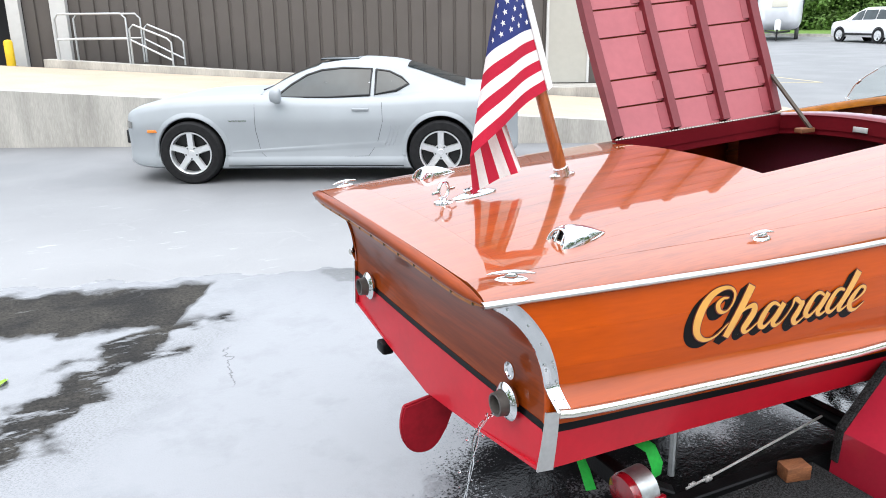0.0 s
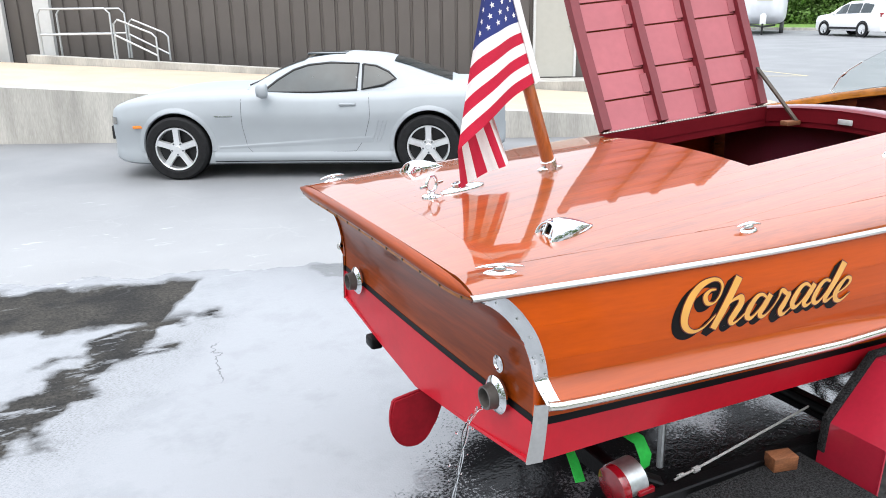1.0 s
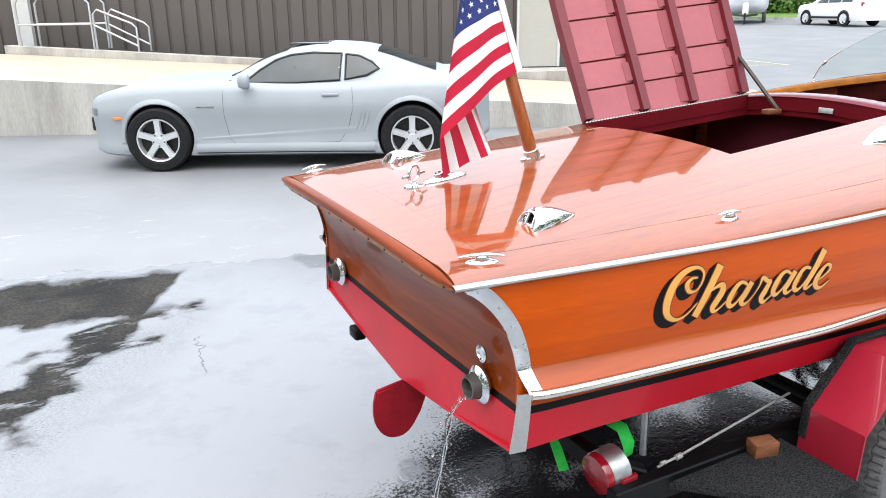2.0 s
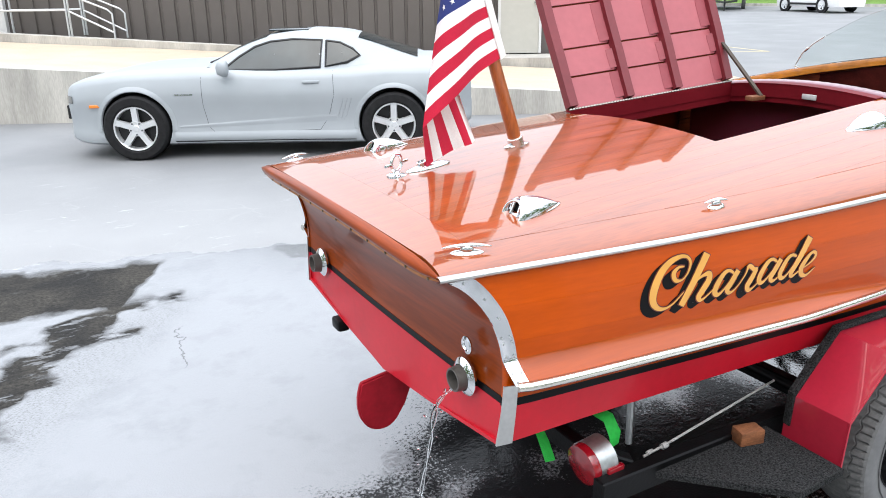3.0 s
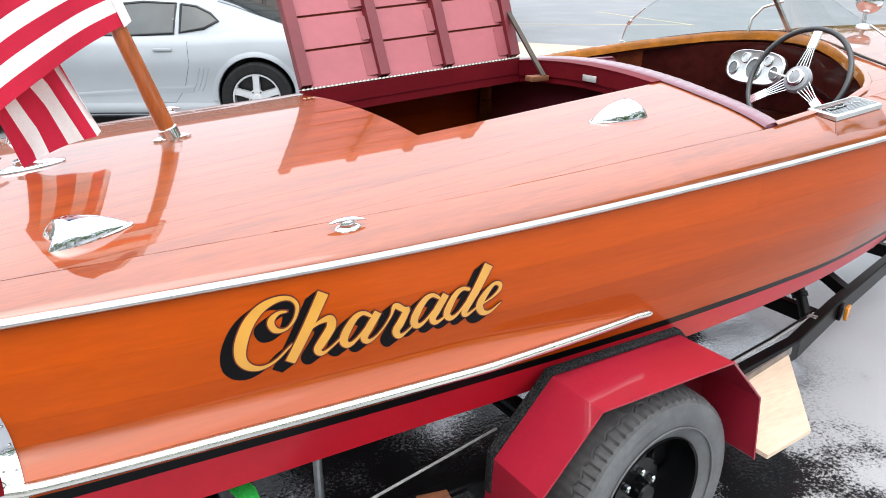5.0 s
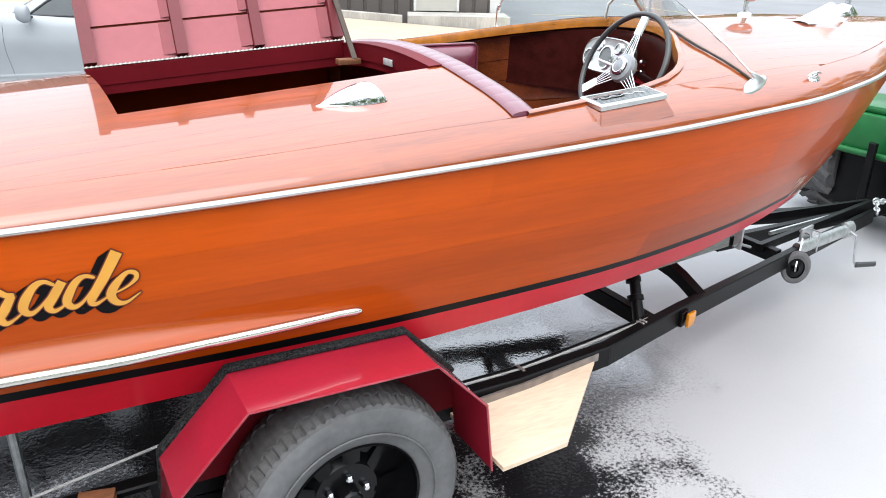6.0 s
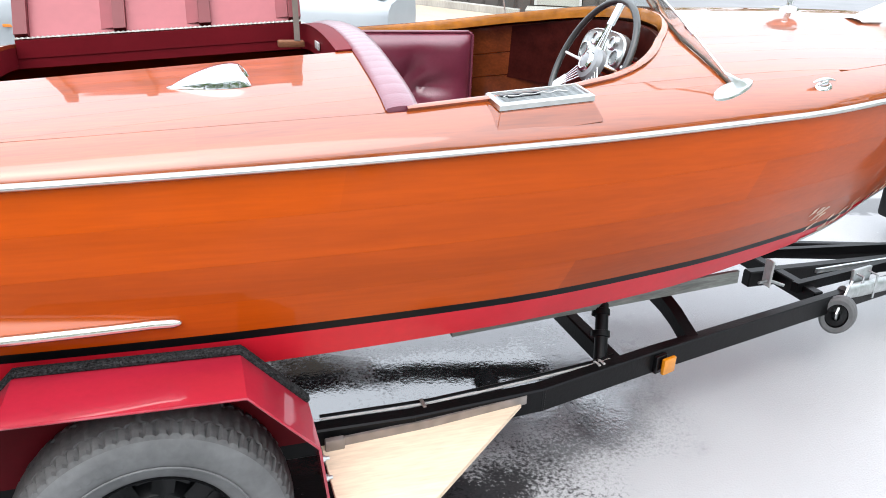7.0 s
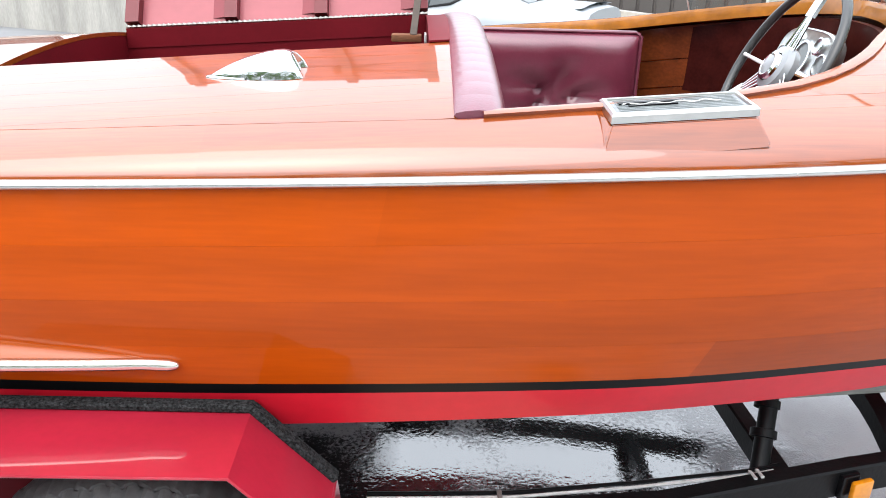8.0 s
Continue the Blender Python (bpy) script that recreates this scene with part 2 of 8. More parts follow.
gold_paint = material("gold_leaf_paint", (0.62, 0.29, 0.028), rough=0.32, spread=0.12, scale=20, coat=0.9)
cream_trim = material("polished_cream_trim", (0.78, 0.75, 0.68), rough=0.22, metal=1.0, spread=0.1)
flag_white = material("flag_white_cloth", (0.80, 0.79, 0.78), rough=0.8, spread=0.06, scale=10, grain=0.05, gscale=200)
flag_red = material("flag_red_cloth", (0.52, 0.008, 0.040), rough=0.8, spread=0.12, scale=10, grain=0.06, gscale=200)
flag_blue = material("flag_blue_cloth", (0.025, 0.04, 0.18), rough=0.8, spread=0.12, scale=10, grain=0.06, gscale=200)
dial_face = material("engine_turned_panel", (0.55, 0.56, 0.55), rough=0.3, metal=1.0, spread=0.3, scale=40)
dial_dark = material("dial_face", (0.10, 0.11, 0.11), rough=0.3, coat=0.6)
wheel_black = material("steering_rim", (0.03, 0.03, 0.03), rough=0.35, coat=0.3)
yellow_paint = material("yellow_paint", (0.80, 0.52, 0.02), rough=0.5, spread=0.15)


def glass_of(name, tint, rough=0.0, ior=1.45):
    m = bpy.data.materials.new(name)
    m.use_nodes = True
    p = m.node_tree.nodes["Principled BSDF"]
    p.inputs["Base Color"].default_value, p.inputs["Roughness"].default_value = (*tint, 1), rough
    p.inputs["Transmission Weight"].default_value, p.inputs["IOR"].default_value = 1.0, ior
    return m


clear_glass = glass_of("clear_glass", (0.86, 0.91, 0.90), 0.0, 1.10)
dark_glass = material("dark_car_glass", (0.014, 0.022, 0.025), rough=0.03, ior=1.5, colour2=(0.03, 0.045, 0.05), scale=2.5)

bunk_wood = material("weathered_bunk_wood", (0.22, 0.235, 0.215), rough=0.7, spread=0.4, scale=8, grain=0.2, gscale=40, stretch=(0.5, 5, 5))
zinc = material("zinc_plated_steel", (0.52, 0.52, 0.51), rough=0.4, metal=0.15, spread=0.2, scale=40)
stay_bronze = material("dark_bronze_stay", (0.06, 0.042, 0.03), rough=0.6, metal=0.2, spread=0.3, scale=30)
water_glass = glass_of("clear_water", (0.95, 0.97, 0.97), 0.02)
bead_steel = material("beaded_hinge_steel", (0.34, 0.33, 0.30), rough=0.35, metal=1.0, spread=0.3, scale=60)

# ---- ground, ramp and building ----
def asphalt():
    m = bpy.data.materials.new("wet_asphalt")
    m.use_nodes = True
    n, l = m.node_tree.nodes, m.node_tree.links
    p = n["Principled BSDF"]
    co = n.new("ShaderNodeTexCoord")

    def noise_at(scale, detail=4, warp=None, rough=0.5):
        t = n.new("ShaderNodeTexNoise")
        t.inputs["Scale"].default_value, t.inputs["Detail"].default_value = scale, detail
        t.inputs["Roughness"].default_value = rough
        l.new(warp or co.outputs["Object"], t.inputs["Vector"])
        return t.outputs[0]

    def ramp(src, a, b, lo=0.0, hi=1.0):
        r = n.new("ShaderNodeMapRange")
        r.inputs[1].default_value, r.inputs[2].default_value = a, b
        r.inputs[3].default_value, r.inputs[4].default_value = lo, hi
        l.new(src, r.inputs[0])
        return r.outputs[0]

    def maths(op, a, b):
        q = n.new("ShaderNodeMath")
        q.operation = op
        q.use_clamp = op in ("MULTIPLY", "ADD")
        for i, v in enumerate((a, b)):
            if isinstance(v, (int, float)):
                q.inputs[i].default_value = v
            else:
                l.new(v, q.inputs[i])
        return q.outputs[0]

    def mixed(f, a, b):
        q = n.new("ShaderNodeMix")
        q.data_type = "RGBA"
        l.new(f, q.inputs[0])
        for i, v in ((6, a), (7, b)):
            if isinstance(v, tuple):
                q.inputs[i].default_value = (*v, 1)
            else:
                l.new(v, q.inputs[i])
        return q.outputs[2]

    # the hosed-down stretch round the boat: a band with a ragged edge
    sep = n.new("ShaderNodeSeparateXYZ")
    l.new(co.outputs["Object"], sep.inputs[0])
    x, y = sep.outputs[0], sep.outputs[1]
    wob = ramp(noise_at(0.9, 5), 0.3, 0.7, -0.5, 0.5)
    wob2 = ramp(noise_at(3.5, 5), 0.3, 0.7, -0.22, 0.22)
    ragged = n.new("ShaderNodeMath")
    ragged.operation = "ADD"
    l.new(wob, ragged.inputs[0])
    l.new(wob2, ragged.inputs[1])
    yy = n.new("ShaderNodeMath")
    yy.operation = "ADD"
    l.new(y, yy.inputs[0])
    l.new(ragged.outputs[0], yy.inputs[1])
    xx = n.new("ShaderNodeMath")
    xx.operation = "ADD"
    l.new(x, xx.inputs[0])
    l.new(ragged.outputs[0], xx.inputs[1])
    def plane(nx, ny, c, soft, wobble):
        """One inside the half plane nx*x + ny*y < c, with an uneven edge."""
        q = n.new("ShaderNodeVectorMath")
        q.operation = "DOT_PRODUCT"
        l.new(co.outputs["Object"], q.inputs[0])
        q.inputs[1].default_value = (nx, ny, 0)
        w = n.new("ShaderNodeMath")
        w.operation = "MULTIPLY_ADD"
        l.new(wob2, w.inputs[0])
        w.inputs[1].default_value = wobble
        l.new(q.outputs["Value"], w.inputs[2])
        return ramp(w.outputs[0], c + soft, c - soft)

    wet_far = plane(0.26, 0.965, 3.22, 0.015, 0.5)
    wet_near = maths("MULTIPLY", plane(0.0, -1.0, 0.50, 0.10, 0.6), plane(0.87, -0.30, 3.05, 0.10, 0.6))
    wet_aft = plane(1.0, 0.25, 0.9, 0.25, 1.0)
    wet = maths("MULTIPLY", wet_far, maths("MAXIMUM", wet_near, wet_aft))
    # soaked strip under the boat with its shade painted in, silted tongue aft of it, and the trickle that runs from it
    fleck = ramp(noise_at(70, 6, None, 0.75), 0.36, 0.64, -1.0, 1.0)
    fl = n.new("ShaderNodeMath")
    fl.operation = "MULTIPLY"
    l.new(fleck, fl.inputs[0])
    fl.inputs[1].default_value = 0.15

    def strip(nx, ny, c, soft, wobble):
        q = n.new("ShaderNodeVectorMath")
        q.operation = "DOT_PRODUCT"
        l.new(co.outputs["Object"], q.inputs[0])
        q.inputs[1].default_value = (nx, ny, 0)
        w = n.new("ShaderNodeMath")
        w.operation = "MULTIPLY_ADD"
        l.new(wob2, w.inputs[0])
        w.inputs[1].default_value = wobble
        l.new(q.outputs["Value"], w.inputs[2])
        e = n.new("ShaderNodeMath")
        e.operation = "ADD"
        l.new(w.outputs[0], e.inputs[0])
        l.new(fl.outputs[0], e.inputs[1])
        return ramp(e.outputs[0], c + soft, c - soft)

    def inside(x0, x1, y0, y1, soft=0.08, wob=0.9):
        xs_ = maths("MULTIPLY", strip(1.0, 0.0, x1, soft, wob), strip(-1.0, 0.0, -x0, soft, wob))
        return maths("MULTIPLY", xs_, maths("MULTIPLY", strip(0.0, 1.0, y1, soft, wob), strip(0.0, -1.0, -y0, soft, wob)))

    # wet ground under hull and step, where shade and dark reflections are painted too
    soak_shade = maths("MAXIMUM", inside(0.08, 2.3, -0.95, 0.05), maths("MAXIMUM", inside(2.0, 3.15, -0.22, 0.24), inside(2.1, 2.80, -1.15, -0.52)))
    # water below the exhaust, with the transom's dark reflection put into the colour
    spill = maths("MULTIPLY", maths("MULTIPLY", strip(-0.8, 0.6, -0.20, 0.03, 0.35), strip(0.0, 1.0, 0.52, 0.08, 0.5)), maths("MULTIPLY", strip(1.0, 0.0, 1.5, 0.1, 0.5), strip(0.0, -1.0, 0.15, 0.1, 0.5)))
    soak_shade = maths("MAXIMUM", soak_shade, spill)
    tongue = maths("MULTIPLY", maths("MULTIPLY", plane(0.897, -0.443, -1.467, 0.02, 0.15), plane(0.263, 0.965, 3.06, 0.05, 0.4)), plane(-0.387, -0.922, -2.04, 0.06, 0.6))
    trick = maths("MULTIPLY", maths("MULTIPLY", plane(0.79, -0.61, -1.70, 0.05, 0.8), plane(-0.79, 0.61, 2.05, 0.05, 0.8)), plane(0.0, 1.0, 2.55, 0.1, 0.3))
    along = n.new("ShaderNodeMapping")
    along.inputs["Rotation"].default_value = (0, 0, -0.913)
    along.inputs["Scale"].default_value = (1.0, 3.0, 1.0)
    l.new(co.outputs["Object"], along.inputs[0])
    streak = maths("MULTIPLY", trick, ramp(noise_at(3.4, 10, along.outputs[0], 0.7), 0.36, 0.46))
    fringe = maths("MULTIPLY", plane(0.79, -0.61, -1.42, 0.16, 0.5), plane(-0.79, 0.61, 2.1, 0.1, 0.5))
    fringe = maths("MULTIPLY", fringe, plane(0.0, 1.0, 2.35, 0.15, 0.3))
    pebble = ramp(noise_at(62, 4, along.outputs[0], 0.7), 0.50, 0.60)
    streak = maths("MAXIMUM", streak, maths("MULTIPLY", maths("MULTIPLY", fringe, pebble), 0.55))
    pond = maths("MULTIPLY", maths("MULTIPLY", plane(0.26, 0.965, 3.20, 0.02, 0.1), plane(-0.26, -0.965, -2.93, 0.02, 0.5)), plane(-1.0, 0.0, -0.72, 0.03, 0.2))
    dull = maths("MAXIMUM", tongue, streak)
    grit = noise_at(260, 2)
    chips = ramp(noise_at(55, 3, None, 0.7), 0.66, 0.72)
    stain = ramp(noise_at(0.6, 5), 0.35, 0.65)
    base = mixed(stain, (0.385, 0.388, 0.393), (0.475, 0.478, 0.483))
    base = mixed(maths("MULTIPLY", plane(0, -1, -1.6, 1.4, 0.3), 1.0), base, mixed(stain, (0.20, 0.202, 0.207), (0.27, 0.272, 0.277)))
    base = mixed(ramp(grit, 0.25, 0.7), (0.27, 0.272, 0.277), base)
    base = mixed(ramp(noise_at(140, 3, None, 0.7), 0.63, 0.72), base, (0.07, 0.07, 0.07))
    base = mixed(maths("MULTIPLY", chips, ramp(noise_at(1.4, 4), 0.42, 0.6)), base, (0.6, 0.6, 0.6))
    base = mixed(maths("MULTIPLY", wet, 0.7), base, (0.115, 0.121, 0.135))
    mist = maths("MULTIPLY", wet, ramp(noise_at(2.6, 6, None, 0.65), 0.50, 0.62))
    base = mixed(maths("MULTIPLY", mist, 0.3), base, (0.10, 0.106, 0.115))
    base = mixed(maths("MULTIPLY", pond, 0.8), base, (0.07, 0.072, 0.075))
    base = mixed(dull, base, mixed(ramp(noise_at(45, 8, None, 0.7), 0.3, 0.7), (0.014, 0.014, 0.014), mixed(ramp(noise_at(2.3, 6, None, 0.6), 0.4, 0.6), (0.032, 0.031, 0.030), (0.075, 0.069, 0.060))))
    # near black: soaked asphalt plus painted shade of boat and trailer
    base = mixed(soak_shade, base, (0.008, 0.008, 0.009))
    # band along the trailer rail: wet asphalt with the trailer's shade painted in
    damp_shade = maths("MULTIPLY", maths("MULTIPLY", strip(-0.29, 0.957, -1.26, 0.06, 0.2), strip(0.29, -0.957, 1.47, 0.09, 0.3)), maths("MULTIPLY", strip(1.0, 0.0, 3.3, 0.3, 0.3), strip(-1.0, 0.0, -2.5, 0.1, 0.3)))
    base = mixed(maths("MULTIPLY", damp_shade, 0.75), base, (0.045, 0.045, 0.047))
    # one crack beside the boat
    cd = n.new("ShaderNodeVectorMath")
    cd.operation = "DOT_PRODUCT"
    l.new(co.outputs["Object"], cd.inputs[0])
    cd.inputs[1].default_value = (0.987, -0.162, 0)
    cw = n.new("ShaderNodeMath")
    cw.operation = "MULTIPLY_ADD"
    l.new(ramp(noise_at(7, 4, None, 0.6), 0.3, 0.7, -1.0, 1.0), cw.inputs[0])
    cw.inputs[1].default_value = 0.045
    l.new(cd.outputs["Value"], cw.inputs[2])
    off = n.new("ShaderNodeMath")
    off.operation = "ADD"
    l.new(cw.outputs[0], off.inputs[0])
    off.inputs[1].default_value = 0.4974
    ab = n.new("ShaderNodeMath")
    ab.operation = "ABSOLUTE"
    l.new(off.outputs[0], ab.inputs[0])
    ck = maths("MULTIPLY", ramp(ab.outputs[0], 0.0075, 0.003), maths("MULTIPLY", ramp(y, 2.02, 1.96), ramp(y, 1.46, 1.52)))
    base = mixed(maths("MULTIPLY", ck, 0.85), base, (0.03, 0.03, 0.03))
    vo = n.new("ShaderNodeTexVoronoi")
    vo.feature = "DISTANCE_TO_EDGE"
    vo.inputs["Scale"].default_value = 1.1
    warp = n.new("ShaderNodeMix")
    warp.data_type = "VECTOR"
    warp.inputs[0].default_value = 0.22
    wn = n.new("ShaderNodeTexNoise")
    wn.inputs["Scale"].default_value, wn.inputs["Detail"].default_value = 2.5, 5
    l.new(co.outputs["Object"], wn.inputs["Vector"])
    l.new(co.outputs["Object"], warp.inputs[4])
    l.new(wn.outputs["Color"], warp.inputs[5])
    l.new(warp.outputs[1], vo.inputs["Vector"])
    line = ramp(vo.outputs["Distance"], 0.010, 0.003)
    scratch = maths("MULTIPLY", maths("MULTIPLY", line, ramp(noise_at(1.3, 4, None, 0.6), 0.50, 0.60)), ramp(y, 2.9, 3.6))
    base = mixed(maths("MULTIPLY", scratch, 0.12), base, (0.5, 0.5, 0.5))
    # worn pale streaks where cars scrub the surface, and ground that darkens towards the ramp
    flat = n.new("ShaderNodeMapping")
    flat.inputs["Scale"].default_value = (0.8, 3.2, 1.0)
    flat.inputs["Rotation"].default_value = (0, 0, 0.35)
    l.new(co.outputs["Object"], flat.inputs[0])
    scuff = maths("MULTIPLY", ramp(noise_at(3.2, 8, flat.outputs[0], 0.72), 0.60, 0.66), ramp(noise_at(0.8, 3), 0.45, 0.55))
    scuff = maths("MULTIPLY", scuff, maths("MULTIPLY", ramp(y, 3.0, 3.5), ramp(y, 7.2, 6.4)))
    base = mixed(maths("MULTIPLY", scuff, 0.45), base, (0.62, 0.63, 0.64))
    by_ramp = maths("MULTIPLY", plane(-0.46, -0.885, -4.9, 1.5, 0.5), ramp(noise_at(0.9, 4), 0.3, 0.6, 0.6, 1.0))
    base = mixed(maths("MULTIPLY", by_ramp, 0.85), base, (0.15, 0.154, 0.16))
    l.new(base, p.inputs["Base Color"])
    p.inputs["Roughness"].default_value = 0.75
    l.new(ramp(maths("MAXIMUM", soak_shade, dull), 0.0, 1.0, 0.3, 0.06), p.inputs["Specular IOR Level"])
    pool = maths("MULTIPLY", maths("MULTIPLY", soak_shade, ramp(x, 1.95, 2.15)), ramp(y, -0.45, -0.35))
    # the water film lies over it as a clear coat
    film = maths("MAXIMUM", maths("MULTIPLY", wet, maths("SUBTRACT", 1.0, dull)), soak_shade)
    l.new(maths("SUBTRACT", maths("MAXIMUM", film, maths("MULTIPLY", maths("SUBTRACT", 1.0, dull), 0.2)), maths("MULTIPLY", maths("MULTIPLY", soak_shade, maths("SUBTRACT", 1.0, pool)), 0.8)), p.inputs["Coat Weight"])
    l.new(ramp(pool, 0.0, 1.0, 1.75, 2.45), p.inputs["Coat IOR"])
    cr = n.new("ShaderNodeMix")
    l.new(film, cr.inputs[0])
    cr.inputs[2].default_value = 0.4
    l.new(ramp(noise_at(2.2, 5), 0.38, 0.62, 0.02, 0.09), cr.inputs[3])
    l.new(cr.outputs[0], p.inputs["Coat Roughness"])
    bp = n.new("ShaderNodeBump")
    bp.inputs["Distance"].default_value, bp.inputs["Strength"].default_value = 0.004, 0.8
    l.new(maths("ADD", maths("MULTIPLY", noise_at(120, 3), 0.7), maths("MULTIPLY", noise_at(9, 3), 0.3)), bp.inputs["Height"])
    l.new(bp.outputs[0], p.inputs["Normal"])
    rip = n.new("ShaderNodeBump")
    rip.inputs["Distance"].default_value = 0.005
    l.new(ramp(pool, 0.0, 1.0, 0.5, 0.16), rip.inputs["Strength"])
    l.new(maths("ADD", maths("MULTIPLY", noise_at(22, 3), 0.6), maths("MULTIPLY", noise_at(70, 2), 0.4)), rip.inputs["Height"])
    l.new(rip.outputs[0], p.inputs["Coat Normal"])
    return m


asphalt_mat = asphalt()
concrete = material("stained_concrete", (0.46, 0.44, 0.40), rough=0.8, spread=0.35, scale=1.6, stretch=(2.2, 2.2, 0.35), grain=0.12, gscale=30, bump=0.002, bscale=60)
pale_concrete = material("pale_ramp_concrete", (0.46, 0.37, 0.28), rough=0.8, spread=0.12, scale=1.5, grain=0.08, gscale=40, bump=0.001, bscale=80)
siding_mat = material("brown_steel_siding", (0.10, 0.088, 0.081), rough=0.5, spread=0.08, scale=2, grain=0.03)
white_steel = material("white_painted_steel", (0.55, 0.55, 0.54), rough=0.45, spread=0.06)
rail_steel = material("grey_rail_steel", (0.55, 0.57, 0.58), rough=0.4, metal=0.7, spread=0.1)
line_paint = material("faded_parking_paint", (0.55, 0.48, 0.32), rough=0.8, spread=0.3, scale=20)
grass_mat = material("lawn_grass", (0.13, 0.24, 0.04), rough=0.9, spread=0.5, scale=5, grain=0.4, gscale=60)
leaf_mat = material("broadleaf", (0.14, 0.26, 0.05), rough=0.6, spread=0.55, scale=0.9, grain=0.3, gscale=5)
bark_mat = material("grey_bark", (0.10, 0.08, 0.06), rough=0.9, spread=0.4, scale=10)
dark_inside = material("dark_doorway", (0.012, 0.012, 0.014), rough=0.7)


def lot_z(x, y):
    """The lot lies level round the boat and rises gently away from it."""
    return 0.0135 * min(max(0.8 * x + 0.6 * y - 13, 0), 45)


bm = B()
n_g = 100
rows = []
for i in range(n_g + 1):
    a = (i / n_g * 2 - 1)
    gx = math.copysign(abs(a) ** 3, a) * 900
    rows.append([(gx, gy, lot_z(gx, gy)) for gy in [math.copysign(abs(b) ** 3, b) * 900 for b in [(j / n_g * 2 - 1) for j in range(n_g + 1)]]])
grid(bm, rows)
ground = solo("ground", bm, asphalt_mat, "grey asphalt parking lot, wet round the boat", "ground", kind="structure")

# the ramp and the building run along one line, W metres along and D metres back from it
WALL_YAW = -26.4
WALL_O = Vector((-1.70, 10.97, 0))
_wu = Vector((math.cos(radians(WALL_YAW)), math.sin(radians(WALL_YAW)), 0))
_wv = Vector((-_wu.y, _wu.x, 0))


def wall_at(w, d, z):
    return WALL_O + _wu * w + _wv * d + Vector((0, 0, z))


def ramp_top(w):
    return min(max(0.85 - 0.058 * w, 0.05), 1.15)


bm = B()
ws = [-14, -9, -4, 0, 4.5, 9.0, 11.5, 13.2]
slab(bm, [[wall_at(w, 0, ramp_top(w)), wall_at(w, 0.22, ramp_top(w))] for w in ws], (0, 0, -1.2))
solo("ramp_wall", bm, concrete, "streaked concrete retaining wall of a loading ramp", "wall", kind="structure", angle=0.3)
bm = B()
slab(bm, [[wall_at(w, 0.222, ramp_top(w) - 0.012), wall_at(w, 3.8, ramp_top(w) - 0.012 + (0.05 if w < 9 else 0))] for w in ws], (0, 0, -0.3))
solo("ramp_deck", bm, pale_concrete, "pale sandy concrete ramp surface", "ramp", kind="structure", angle=0.3)
bm = B()
for a, b in ((-1.24, 8.4),):
    slab(bm, [[wall_at(w, 3.82, 1.03 - 0.066 * w), wall_at(w, 4.12, 1.03 - 0.066 * w)] for w in np.linspace(a, b, 6)], (0, 0, -0.9))
solo("ramp_kerb", bm, concrete, "low concrete kerb along the building", "kerb", kind="structure", angle=0.3)

# building wall with ribbed steel siding
D_B = 4.9
bm = B()
rib = 0.305
w = -2.06
prof = []
while w < 10.0:
    prof += [(w, 0), (w + 0.235, 0), (w + 0.25, 0.035), (w + 0.29, 0.035), (w + 0.305, 0)]
    w += rib
slab(bm, [[wall_at(a, D_B + d, -0.2), wall_at(a, D_B + d, 3.1)] for a, d in prof], tuple(_wv * 0.25))
wall_north = solo("wall_north", bm, siding_mat, "brown ribbed steel siding of an industrial building", "wall", kind="structure", angle=0.2)
bm = B()
slab(bm, [[wall_at(a, D_B, 1.9 + ramp_top(a)), wall_at(a, D_B, 3.1)] for a in (-9, -2.07)], tuple(_wv * 0.25))
solo("wall_lintel", bm, siding_mat, "brown steel siding over the dock door", "wall", kind="structure")
bm = B()
slab(bm, [[wall_at(a, D_B, -0.2), wall_at(a, D_B, 3.1)] for a in (-22, -9.02)], tuple(_wv * 0.25))
slab(bm, [[wall_at(a, D_B + 12, -0.2), wall_at(a, D_B + 12, 3.1)] for a in (-22, 10.2)], tuple(_wv * 0.25))
slab(bm, [[wall_at(10.05, d, -0.2), wall_at(10.05, d, 3.1)] for d in (D_B + 0.26, D_B + 12)], tuple(_wu * 0.25))
solo("wall_far", bm, siding_mat, "plain steel siding closing the building", "wall", kind="structure")
bm = B()
slab(bm, [[wall_at(a, d, 3.12) for d in (D_B - 0.1, D_B + 12.3)] for a in (-22, 10.6)], (0, 0, 0.2))
solo("roof", bm, siding_mat, "flat roof of the industrial building", "roof", kind="structure")
bm = B()
slab(bm, [[wall_at(a, D_B - 0.03, -0.2), wall_at(a, D_B - 0.03, 3.1)] for a in (10.12, 10.33)], tuple(_wv * 0.30))
solo("wall_corner_trim", bm, white_steel, "pale steel trim on the building corner", "trim", kind="structure")
standing = set(bpy.data.objects)

# ---- the boat: its lines ----
CY = -0.02
sheer_y = curve_of([0, 0.5, 1, 1.5, 2, 2.5, 3, 3.5, 4, 4.4, 4.66, 4.97, 5.23, 5.5], [0.70, 0.785, 0.858, 0.908, 0.945, 0.98, 1.005, 1.0, 0.925, 0.80, 0.69, 0.51, 0.28, 0.012])
sheer_z = curve_of([0, 1, 2, 3, 4, 5, 5.5], [1.174, 1.188, 1.212, 1.254, 1.302, 1.352, 1.39])
chine_y = curve_of([0.16, 1, 2, 2.6, 3.2, 3.6, 3.95, 4.3, 4.6, 4.9, 5.21], [0.725, 0.80, 0.885, 0.90, 0.86, 0.80, 0.73, 0.60, 0.44, 0.25, 0.012])
